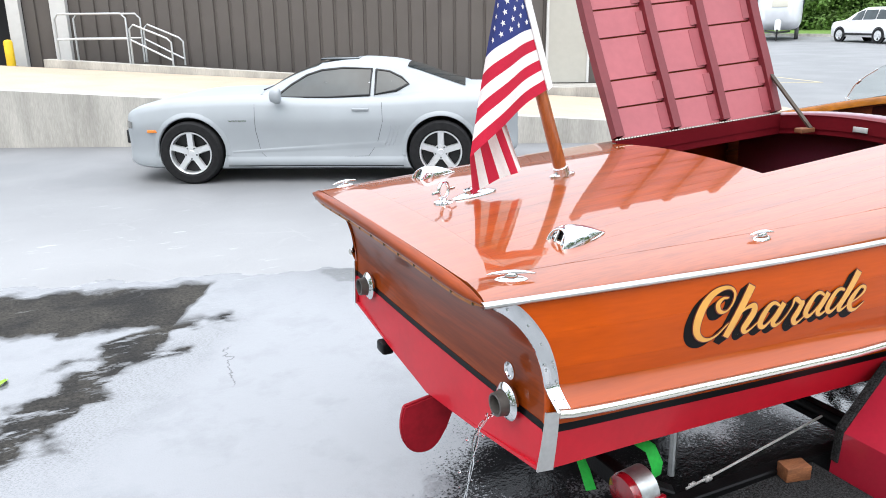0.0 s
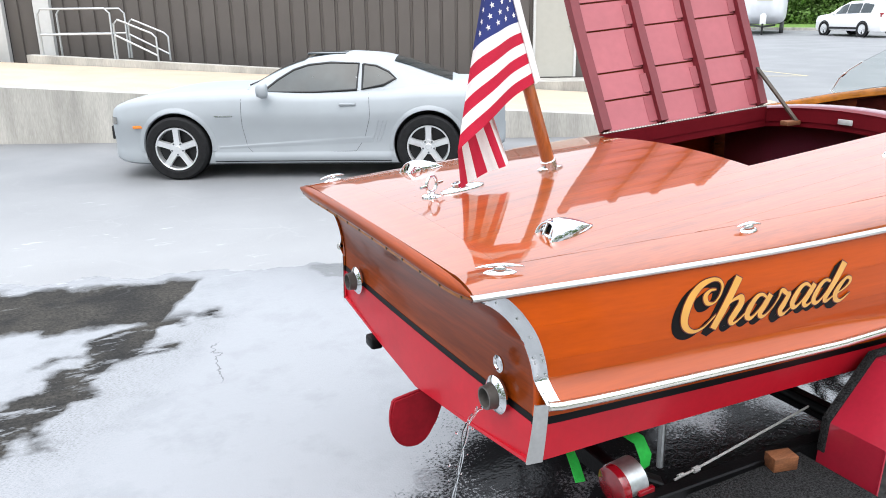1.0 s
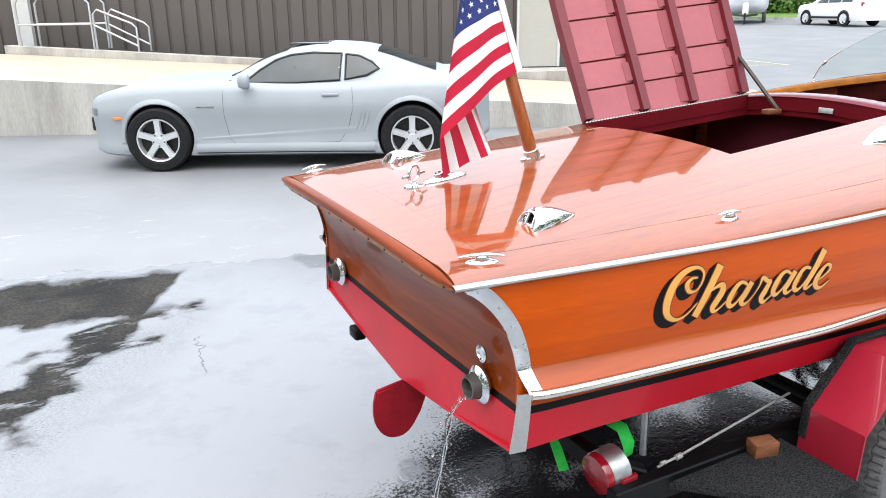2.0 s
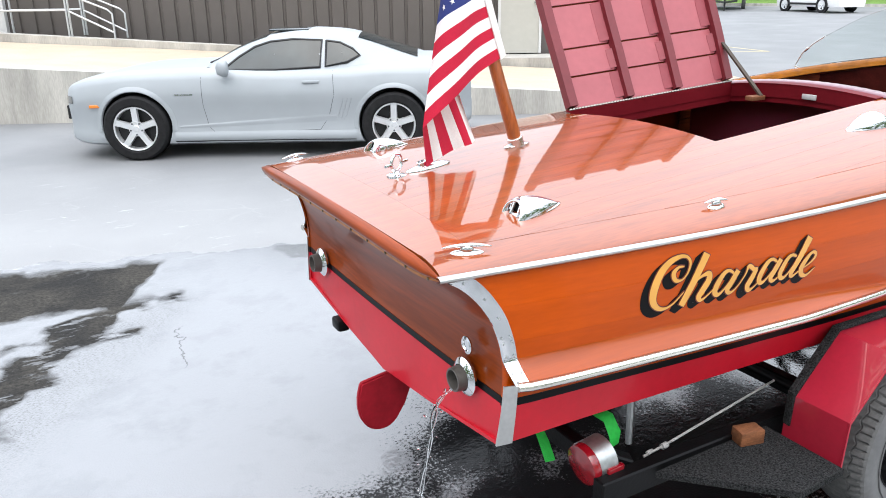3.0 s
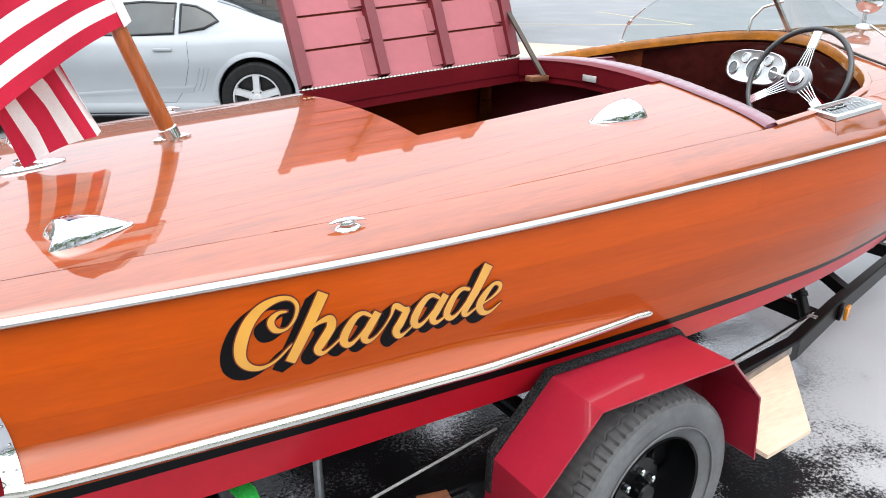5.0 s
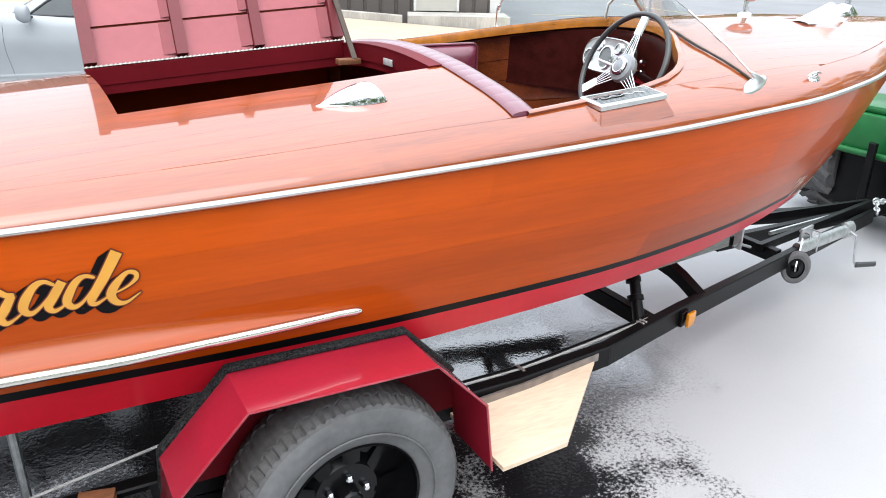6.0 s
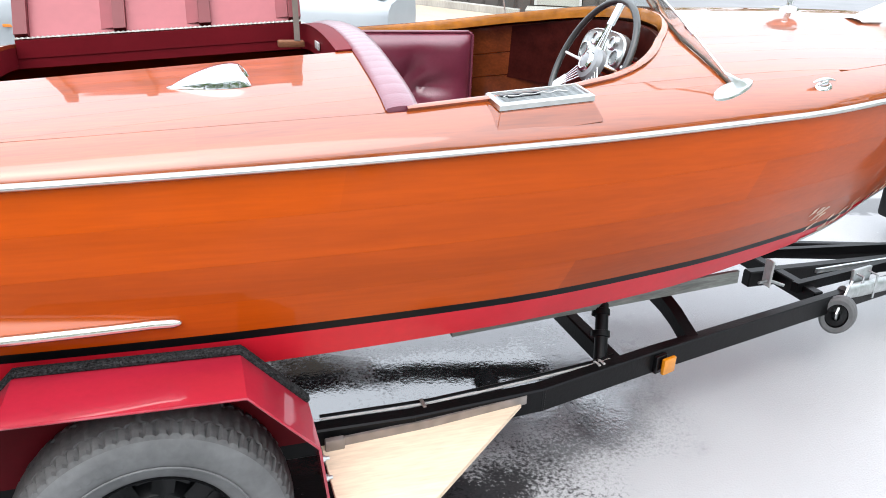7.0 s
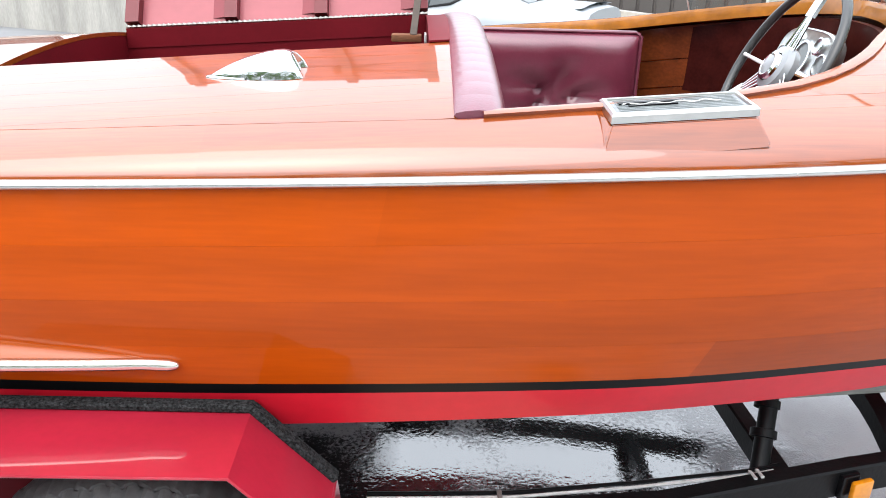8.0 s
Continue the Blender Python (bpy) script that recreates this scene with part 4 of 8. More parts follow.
def cleat(x, y, L, yaw):
    """A low chrome deck cleat with two horns on a faired base."""
    c = thing("deck_cleat", deck(x, y), "chrome deck cleat on the covering board", "cleat", "deck cleats")
    bm = B()
    d = Vector((math.cos(radians(yaw)), math.sin(radians(yaw)), 0))
    n = Vector((-d.y, d.x, 0))
    rows = []
    for i in range(13):
        f = i / 12 * 2 - 1
        w = 0.013 * math.sqrt(max(0.02, 1 - abs(f) ** 2.2))
        h = 0.009 * math.sqrt(max(0.02, 1 - abs(f) ** 2))
        c0 = Vector((x, y, 0)) + d * f * L * 0.34
        rows.append([(lambda q: Vector((q.x, q.y, deck_z(q.x, q.y) + h * math.sin(a))))(c0 + n * w * math.cos(a)) for a in np.linspace(0, math.pi, 7)])
    grid(bm, rows)
    part("base", bm, chrome, c, "", angle=2)
    zc = deck_z(x, y)
    bm = B()
    lathe(bm, [(0.011, 0.0), (0.0085, 0.008), (0.008, 0.016)], Matrix.Translation((x, y, zc + 0.004)) @ rotz(yaw) @ Matrix.Diagonal((1.9, 0.9, 1, 1)), 14)
    part("waist", bm, chrome, c, "", angle=2)
    bm = B()
    fs = np.linspace(-1, 1, 13)
    tube(bm, [Vector((x, y, zc + 0.020 - 0.006 * f * f)) + d * f * L * 0.5 for f in fs], [0.002 + 0.0058 * (1 - f * f) for f in fs], 10, flat=0.7)
    part("horn", bm, chrome, c, "", angle=2)
    return c


cleat(0.118, -0.672, 0.125, -22)
cleat(0.118, 0.632, 0.125, 22)
cleat(0.915, -0.80, 0.085, -6)
cleat(3.63, -0.965, 0.095, 10)
cleat(0.915, 0.76, 0.085, 6)


def lifting_ring():
    x, y = 0.255, 0.0
    z = deck_z(x, y)
    r = thing("lifting_ring", (x, y, z), "chrome lifting ring with a cross bar on deck", "ring")
    bm = B()
    ring = [Vector((x + 0.026 * math.cos(a), y, z + 0.045 + 0.026 * math.sin(a))) for a in np.linspace(0, 2 * math.pi, 25)[:-1]]
    m = Matrix.Translation((x, y, 0)) @ rotz(28) @ Matrix.Translation((-x, -y, 0))
    seg = 10
    rows = []
    for i in range(24):
        a = 2 * math.pi * i / 24
        c = Vector((x, y, z + 0.043))
        o = Vector((math.cos(a), 0, math.sin(a)))
        rows.append([m @ (c + o * (0.027 + 0.0058 * math.cos(b)) + Vector((0, 0.0058 * math.sin(b), 0))) for b in np.linspace(0, 2 * math.pi, seg, endpoint=False)])
    grid(bm, rows, close_u=True, close_v=True)
    part("eye", bm, chrome, r, "", angle=2)
    bm = B()
    lathe(bm, [(0.034, -0.006), (0.033, 0.003), (0.014, 0.006), (0.010, 0.016), (0.0001, 0.018)], Matrix.Translation((x, y, z)), 24)
    part("base", bm, chrome, r)
    for a, b in ((-0.06, -0.028), (0.06, 0.028)):
        bm = B()
        tube(bm, [m @ Vector((x + k, y, z + 0.04)) for k in (a, b)], [0.0045, 0.006], 8)
        part("cross_bar", bm, chrome, r)


lifting_ring()

# flag socket, staff and flag
sx, sy = 0.375, 0.0
sock = thing("staff_socket", deck(sx, sy), "oval chrome flag socket plate on deck", "socket")
bm = B()
for k in range(1):
    ring = [(sx + 0.082 * math.cos(a), sy + 0.027 * math.sin(a)) for a in np.linspace(0, 2 * math.pi, 28, endpoint=False)]
    rows = [[deck(*p, 0.0) for p in ring], [deck(*p, 0.006) for p in ring], [deck(sx + (p[0] - sx) * 0.6, sy + (p[1] - sy) * 0.6, 0.013) for p in ring], [deck(sx + (p[0] - sx) * 0.02, sy + (p[1] - sy) * 0.02, 0.016) for p in ring]]
    grid(bm, rows, close_v=True)
part("plate", bm, chrome, sock, "", angle=2)
bm = B()
lathe(bm, [(0.017, 0), (0.016, 0.018), (0.012, 0.019), (0.012, 0.004)], axis_m(deck(sx - 0.02, sy, 0.008), (-0.3, 0, 1)), 18)
part("cup", bm, chrome, sock)

ST0 = Vector((0.742, 0.0, deck_z(0.742, 0)))
STD = Vector((0.548 - 0.744, 0, 1.935 - 1.357)).normalized()
base = thing("flagstaff", ST0, "varnished mahogany flagstaff leaning aft in a chrome foot", "flagstaff")
bm = B()
tube(bm, [ST0 + STD * k for k in (0.02, 0.05, 0.3, 0.6, 0.83)], [0.021, 0.024, 0.0215, 0.018, 0.014], 16)
part("pole", bm, staff_wood, base, "", angle=1)
bm = B()
lathe(bm, [(0.028, 0.0), (0.027, 0.03), (0.021, 0.034)], axis_m(ST0 + STD * 0.004, STD), 20)
foot = part("foot", bm, chrome, base, "chrome staff foot")
bm = B()
ring = [(ST0.x + 0.052 * math.cos(a), 0.019 * math.sin(a) * (1.0 - 0.35 * math.cos(a))) for a in np.linspace(0, 2 * math.pi, 24, endpoint=False)]
grid(bm, [[deck(*p, 0) for p in ring], [deck(*p, 0.006) for p in ring], [deck(ST0.x + (p[0] - ST0.x) * 0.5, p[1] * 0.6, 0.014) for p in ring], [deck(ST0.x + (p[0] - ST0.x) * 0.01, p[1] * 0.01, 0.015) for p in ring]], close_v=True)
part("foot_plate", bm, chrome, foot)

# limp flag: the fly falls aft of the staff and folds back under itself
HOIST, FLY = 0.45, 0.52
FB = ST0 + STD * 0.342 + Vector((0.020, -0.026, 0))
flag = thing("flag", FB, "limp striped flag with white stars on a wooden staff", "flag")


def fold_at(h):
    """How far along the fly the cloth folds back, at the height h of the hoist."""
    return 0.374 - 0.352 * h


def flag_point(h, s):
    """h up the hoist, s metres along the fly; past the fold the cloth hangs behind itself."""
    x, z = STD.x * h * HOIST, STD.z * h * HOIST
    cut = max(fold_at(h), 0.02)
    a = min(s, cut)
    u = max(a, 0) / cut
    bow = 0.05 * u * (1 - u)
    x, z = x - 0.735 * a - 0.678 * bow, z - 0.678 * a + 0.735 * bow
    y = 0.010 * math.sin(7.5 * min(s / cut, 1.0) + 3 * h) * min(1.0, max(s, 0) * 12)
    over = max(s - cut, 0.0)
    if over:
        over *= (1 + 0.33 * min(h / 0.4, 1.0)) * (1.0 if h < 0.42 else lerp(1.0, 0.3, min(1.0, (h - 0.42) / 0.12)))
        g = min(h / 0.28, 1.0) if h < 0.44 else lerp(1.0, 0.0, min(1.0, (h - 0.44) / 0.16))
        back = 0.060 * min(1.0, over / 0.16) + 0.022 * min(1.0, over / 0.02) + 0.012 * h + 0.006 * math.sin(h * 34) * min(1, over * 8)
        x, z = x + lerp(0.09, 0.39, g) * over + 0.5 * back, z + lerp(-1.0, -0.92, g) * over
        y += back
    # the breeze carries the fly out to starboard
    return FB + Vector((x, y, z)) + Vector((-0.062, -0.082, 0.060)) * u


def fly_at(h, i):
    cut = max(fold_at(h), 0.02)
    return cut * i / 24 if i <= 24 else cut + (FLY - cut) * (i - 24) / 16


bm = B()
for k in range(13):
    hs = [lerp(k / 13, (k + 1) / 13, j / 2) for j in range(3)]
    vs = [[bm.verts.new(flag_point(h, fly_at(h, i))) for h in hs] for i in range(41)]
    for i in range(40):
        for j in range(2):
            f = bm.faces.new([vs[i][j], vs[i + 1][j], vs[i + 1][j + 1], vs[i][j + 1]])
            f.material_index = 2 if (k >= 6 and fly_at(hs[1], i + 0.5) < 0.42 * FLY) else (0 if k % 2 == 0 else 1)
bmesh.ops.remove_doubles(bm, verts=bm.verts[:], dist=0.0005)
cloth = part("cloth", bm, [flag_red, flag_white, flag_blue], flag, "red and white stripes with a blue corner", angle=2)
bm = B()
rows = [[flag_point(h, -0.018) + Vector((0, dy, 0)) for dy in (-0.006, 0.006)] + [flag_point(h, 0.006) + Vector((0, dy, 0)) for dy in (0.005, -0.005)] for h in np.linspace(-0.01, 1.01, 12)]
grid(bm, rows, close_v=True)
part("heading", bm, flag_white, flag, "white canvas heading")
for i in range(11):
    for j in range(9):
        if (i + j) % 2:
            continue
        f0, h0 = 0.42 * FLY * (i + 1) / 12, 6 / 13 + (7 / 13) * (j + 1) / 10
        if f0 > fold_at(h0) - 0.012:
            continue
        c = flag_point(h0, f0)
        u = (flag_point(h0, f0 + 0.01) - c).normalized()
        w = (flag_point(h0 + 0.02, f0) - c)
        w = (w - u * w.dot(u)).normalized()
        nn = u.cross(w)
        nn = nn if nn.y < 0 else -nn
        bm = B()
        pts = [c + nn * 0.0025 + (u * math.sin(a) + w * math.cos(a)) * (0.0105 if q % 2 == 0 else 0.0042) for q, a in enumerate(np.linspace(0, 2 * math.pi, 10, endpoint=False))]
        mid = bm.verts.new(c + nn * 0.0032)
        vv = [bm.verts.new(p) for p in pts]
        for q in range(10):
            bm.faces.new([mid, vv[q], vv[(q + 1) % 10]])
        part("star", bm, flag_white, cloth)

# ---- engine hatch ----
n = 14
well = None
for (xa, ya), (xb, yb) in (((HX0, HY0), (HX1, HY0)), ((HX1, HY0), (HX1, HY1)), ((HX1, HY1), (HX0, HY1)), ((HX0, HY1), (HX0, HY0))):
    bm = B()
    rows = []
    for i in range(n + 1):
        x, y = lerp(xa, xb, i / n), lerp(ya, yb, i / n)
        rows.append([deck(x, y, -0.013), Vector((x, y, deck_z(x, y) - (0.085 if ya != yb or ya == HY1 else 0.03)))])
    slab(bm, rows, tuple(Vector((-(yb - ya), xb - xa, 0)).normalized() * -0.012))
    side = part("engine_well" if well is None else "well_side", bm, maroon_paint, boat if well is None else well, "maroon painted side of the engine well", angle=0.4)
    well = well or side
bm = B()
box(bm, ((HX0 + HX1) / 2, CY, 0.80), (HX1 - HX0 + 0.5, 1.3, 0.02))
part("well_floor", bm, frame_paint, well, "dark bilge")
# raised coaming on the hinge side and forward
bm = B()
slab(bm, [[deck(x, HY1 + 0.002, 0.004), Vector((x, HY1 + 0.002, deck_z(x, HY1) + 0.012))] for x in np.linspace(HX0, HX1, 10)], (0, 0.03, 0))
part("hinge_coaming", bm, maroon_paint, well)
bm = B()
slab(bm, [[Vector((HX1 + 0.002, y, deck_z(HX1, y) - 0.075)), Vector((HX1 + 0.002, y, deck_z(HX1, y) - 0.002))] for y in np.linspace(HY0, HY1, 10)], (0.02, 0, 0))
part("well_bulkhead", bm, maroon_paint, well)
bm = B()
slab(bm, [[deck(x, y, 0.002) for x in (HX1 - 0.008, HX1 + 0.03, HX1 + 0.062)] for y in np.linspace(HY0, HY1, 10)], (0, 0, 0.004))
part("well_cap", bm, maroon_paint, well)
bm = B()
slab(bm, [[Vector((x, HY1 - 0.004, deck_z(x, HY1) - 0.05)), Vector((x, HY1 - 0.004, deck_z(x, HY1) + 0.011))] for x in np.linspace(HX0 + 0.002, HX1 - 0.006, 10)], (0, 0.005, 0))
part("well_lip", bm, maroon_paint, well)
bm = B()
slab(bm, [[Vector((HX1 - 0.006, y, deck_z(HX1, y) - 0.06)), Vector((HX1 - 0.006, y, deck_z(HX1, y) + 0.004))] for y in np.linspace(HY0 + 0.002, HY1 - 0.006, 10)], (0.005, 0, 0))
part("well_lip", bm, maroon_paint, well)
bm = B()
box(bm, (HX1 - 0.012, CY - 0.04, deck_z(HX1, CY) - 0.042), (0.006, 0.085, 0.024), 0.002)
part("striker_plate", bm, zinc, well, "small bright striker plate")

lid = thing("engine_hatch_lid", (HX0, HY1, deck_z(HX0, HY1)), "open maroon hatch lid with framed underside on deck", "hatch lid")
LW = 0.80
LAX = Vector((HX1 - HX0, 0, deck_z(HX1, HY1) - deck_z(HX0, HY1)))


def lid_at(f, g, w):
    """f along the hinge, g metres up the lid, w metres out of its back."""
    o = Vector((HX0, HY1 + 0.006, deck_z(HX0, HY1) + 0.016))
    up = Vector((0, lerp(0.455, 0.40, f), lerp(0.89, 0.916, f))).normalized()
    nrm = LAX.normalized().cross(up).normalized()
    nrm = nrm if nrm.y > 0 else -nrm
    bow = 0.06 * (g / LW) * (1 - g / LW)
    return o + LAX * f + up * g + nrm * (w + bow)


bm = B()
slab(bm, [[lid_at(f, g, 0.03) for f in np.linspace(0.014, 0.986, 5)] for g in np.linspace(0, LW, 12)], tuple(Vector((0, 0.014, -0.006))))
part("skin", bm, deck_wood, lid, "varnished planked outer skin")
SLOTS = (0.158, 0.292, 0.50, 0.64)
bays = ((0.045, 0.33), (0.372, 0.628), (0.67, 0.955))
for f0, f1 in bays:
    for g0, g1 in zip((0.004, *SLOTS), (*SLOTS, LW - 0.004)):
        bm = B()
        slab(bm, [[lid_at(f, g, 0.020) for f in np.linspace(f0 + 0.001, f1 - 0.001, 3)] for g in np.linspace(g0 + (0.0045 if g0 > 0.01 else 0), g1 - 0.0045, 4)], tuple(Vector((0, 0.006, -0.003))))
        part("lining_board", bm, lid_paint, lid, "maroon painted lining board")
    bm = B()
    slab(bm, [[lid_at(f, g, 0.0275) for f in (f0, f1)] for g in np.linspace(0.004, LW - 0.004, 8)], tuple(Vector((0, 0.002, -0.001))))
    part("slot_backing", bm, caulk, lid, "dark gap behind the lining boards")
    # dark strips beside each rib paint in the shadow on the boards
    for k, (g0, g1) in enumerate(zip((0.012, *SLOTS), (*SLOTS, LW - 0.02))):
        bm = B()
        wd = (0.045, 0.032, 0.05, 0.03, 0.042)[k]
        slab(bm, [[lid_at(f1 - wd, g, 0.0185), lid_at(f1 - 0.001, g, 0.008)] for g in np.linspace(g0 + 0.012, g1 - (0.03 if k % 2 else 0.008), 3)], tuple(Vector((0, 0.004, 0))))
        part("rib_fillet", bm, lid_half_shade, lid)
# ribs take the shaded copy of the lid maroon
for f0, f1 in ((0.0, 0.045), (0.33, 0.372), (0.628, 0.67), (0.955, 1.0)):
    bm = B()
    rows = [[lid_at(f0, g, -0.016), lid_at(f1, g, -0.016), lid_at(f1, g, 0.028), lid_at(f0, g, 0.028)] for g in np.linspace(0.012, LW, 12)]
    vs = grid(bm, rows, close_v=True)
    bm.faces.new(vs[0][::-1]), bm.faces.new(vs[-1])
    bmesh.ops.bevel(bm, geom=[e for e in bm.edges if e.is_manifold and e.calc_face_angle(0) > 0.8], offset=0.003, segments=1, affect="EDGES")
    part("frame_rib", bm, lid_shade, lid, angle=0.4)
bm = B()
tube(bm, [lid_at(f, 0.0, 0.0) for f in np.linspace(0.0, 1.0, 120)], [0.0075 if i % 2 else 0.0035 for i in range(120)], 6)
part("piano_hinge", bm, bead_steel, lid, "long brass piano hinge")
bm = B()
pa, pb = lid_at(0.985, 0.20, -0.012), Vector((HX1 - 0.045, CY + 0.23, deck_z(HX1, CY + 0.21) - 0.055))
bar(bm, pa, pb, 0.020, 0.010)
part("lid_stay", bm, stay_bronze, lid, "dark bronze folding stay")
bm = B()
box(bm, pb + Vector((-0.02, 0.02, -0.008)), (0.09, 0.05, 0.022), 0.004)
part("stay_block", bm, block_wood, lid, "bare wooden stay block")

# ---- the name "Charade", brushed script in gold with a black block shade ----
STROKES = []


def stroke(*nibs):
    """One pen stroke: (along, up, width) in letter units, smoothed."""
    pts = [np.array(q, float) for q in nibs]
    pts = [2 * pts[0] - pts[1], *pts, 2 * pts[-1] - pts[-2]]
    out = []
    for p0, p1, p2, p3 in zip(pts, pts[1:], pts[2:], pts[3:]):
        for k in range(6):
            f = k / 6
            out.append(0.5 * (2 * p1 + (p2 - p0) * f + (2 * p0 - 5 * p1 + 4 * p2 - p3) * f * f + (3 * p1 - p0 - 3 * p2 + p3) * f**3))
    STROKES.append(out + [pts[-2]])


# capital C, from the inner curl round to the joining hairline
stroke((0.94, 0.84, 0.03), (0.79, 0.84, 0.06), (0.67, 0.73, 0.11), (0.73, 0.58, 0.09), (0.90, 0.56, 0.04), (1.04, 0.69, 0.045), (1.10, 0.89, 0.06), (1.00, 1.03, 0.06), (0.80, 1.06, 0.09), (0.55, 0.98, 0.14), (0.34, 0.79, 0.18), (0.20, 0.51, 0.20), (0.17, 0.26, 0.17), (0.27, 0.09, 0.12), (0.46, 0.01, 0.07), (0.70, 0.07, 0.04), (0.98, 0.29, 0.03))
# h
stroke((1.53, 1.02, 0.19), (1.25, 0.52, 0.18), (0.94, -0.01, 0.17))
stroke((1.08, 0.26, 0.03), (1.30, 0.48, 0.04), (1.50, 0.57, 0.08), (1.62, 0.56, 0.14), (1.63, 0.43, 0.16), (1.49, 0.23, 0.16), (1.40, 0.10, 0.14), (1.46, 0.01, 0.08), (1.60, 0.06, 0.04), (1.84, 0.23, 0.03))
# a, twice
for du, dh in ((0, 0), (1.28, 0.03)):
    stroke(*[(u + du, h + dh, w) for u, h, w in ((2.34, 0.45, 0.05), (2.19, 0.54, 0.07), (2.04, 0.49, 0.11), (1.89, 0.29, 0.15), (1.84, 0.13, 0.14), (1.93, 0.04, 0.09), (2.08, 0.12, 0.05), (2.32, 0.37, 0.04))])
    stroke(*[(u + du, h + dh, w) for u, h, w in ((2.45, 0.50, 0.14), (2.28, 0.25, 0.15), (2.20, 0.11, 0.13), (2.27, 0.02, 0.08), (2.41, 0.07, 0.04), (2.58, 0.23, 0.03))])
# r
stroke((2.52, 0.16, 0.03), (2.68, 0.38, 0.04), (2.74, 0.53, 0.08), (2.81, 0.52, 0.10), (2.92, 0.44, 0.09), (3.03, 0.43, 0.08))
stroke((2.99, 0.43, 0.12), (2.86, 0.21, 0.15), (2.78, 0.08, 0.14), (2.85, -0.03, 0.09), (2.98, 0.02, 0.04), (3.14, 0.14, 0.03))
# d
stroke((4.22, 0.51, 0.05), (4.07, 0.56, 0.07), (3.93, 0.49, 0.11), (3.80, 0.29, 0.14), (3.76, 0.15, 0.13), (3.85, 0.06, 0.09), (4.00, 0.13, 0.05), (4.22, 0.38, 0.04))
stroke((4.59, 0.89, 0.19), (4.35, 0.49, 0.17), (4.13, 0.15, 0.14), (4.17, 0.05, 0.08), (4.30, 0.10, 0.04), (4.46, 0.20, 0.03))
# e
stroke((4.45, 0.17, 0.03), (4.68, 0.26, 0.04), (4.84, 0.38, 0.07), (4.84, 0.48, 0.08), (4.71, 0.51, 0.07), (4.53, 0.35, 0.13), (4.43, 0.17, 0.15), (4.50, 0.02, 0.11), (4.66, -0.01, 0.06), (4.90, 0.13, 0.02))


def written(bm, grow, shift, lift):
    """All strokes as ribbons laid on the hull side, widened by grow and moved by shift."""
    for n_s, pts in enumerate(STROKES):
        rows = []
        last = len(pts) - 1
        way = None
        for i, (u, h, w) in enumerate(pts):
            d = Vector((pts[min(i + 1, last)][0] - pts[max(i - 1, 0)][0], pts[min(i + 1, last)][1] - pts[max(i - 1, 0)][1]))
            way = d.normalized() if d.length > 1e-6 else way
            tip = 0.35 if i in (0, last) and w < 0.1 else 1.0
            r = (w / 2) * tip + grow
            ext = way * (grow * (-1 if i == 0 else 1 if i == last else 0))
            row = []
            for side in (-1, 0, 1):
                a = u + shift[0] + ext.x - way.y * r * side
                b = h + shift[1] + ext.y + way.x * r * side
                p, nn = side_xz(0.610 + 0.1352 * a + 0.003 * b, 0.9793 + 0.002 * a + 0.140 * b)
                row.append(p + nn * (lift + 0.00012 * n_s))
            rows.append(row)
        grid(bm, rows)


bm = B()
for k in range(12):
    written(bm, 0.012, (-0.0167 * (k + 1), -0.00875 * (k + 1)), 0.0006 + 0.00001 * k)
shade = part("name_shade", bm, black_paint, boat, "black block shade of the lettering")
bm = B()
written(bm, 0.022, (0, 0), 0.0022)
part("name_outline", bm, material("dark_red_outline", (0.10, 0.012, 0.006), rough=0.35), shade, "thin dark red outline of the lettering")
bm = B()
written(bm, 0.0, (0, 0), 0.0036)
part("name_lettering", bm, gold_paint, shade, "gold painted script name")

# ---- cockpit ----
cock = thing("cockpit", (2.9, CY, 0.9), "open mahogany cockpit with maroon upholstery inside the boat", "cockpit")
outline = [(cock_front(a) if a < CW else 2.8, s * a) for s, seq in ((-1, np.linspace(CW, 0, 26)), (1, np.linspace(0, CW, 26)[1:])) for a in seq]
outline = [(x, -CW) for x in np.linspace(2.385, 2.79, 8)[:-1]] + [(x, y) for x, y in outline] + [(x, CW) for x in np.linspace(2.79, 2.385, 8)[1:]]


def inset(pts, d):
    out = []
    for i, p in enumerate(pts):
        a, b = pts[max(i - 1, 0)], pts[min(i + 1, len(pts) - 1)]
        t = Vector((b[0] - a[0], b[1] - a[1]))
        t.normalize()
        out.append((p[0] - t.y * d, p[1] + t.x * d))
    return out


inn = inset(outline, 0.018)
bm = B()
rows = []
for (xo, yo), (xi, yi) in zip(outline, inn):
    z = deck_z(xo, CY + yo)
    rows.append([Vector((xo, CY + yo, z - 0.01)), Vector((lerp(xo, xi, -0.6), CY + lerp(yo, yi, -0.6), z + 0.005)), Vector((lerp(xo, xi, -0.3), CY + lerp(yo, yi, -0.3), z + 0.009)), Vector((lerp(xo, xi, 0.7), CY + lerp(yo, yi, 0.7), z + 0.009)), Vector((xi, CY + yi, z - 0.004)), Vector((xi, CY + yi, z - 0.032)), Vector((xo, CY + yo, z - 0.032))])
grid(bm, rows, close_v=True)
for i, q in enumerate(list(bm.faces)):
    q.material_index = 1 if i % 7 in (3, 4) else 0
part("coaming", bm, [deck_wood, edge_wood], cock, "rounded varnished coaming", angle=0.9)
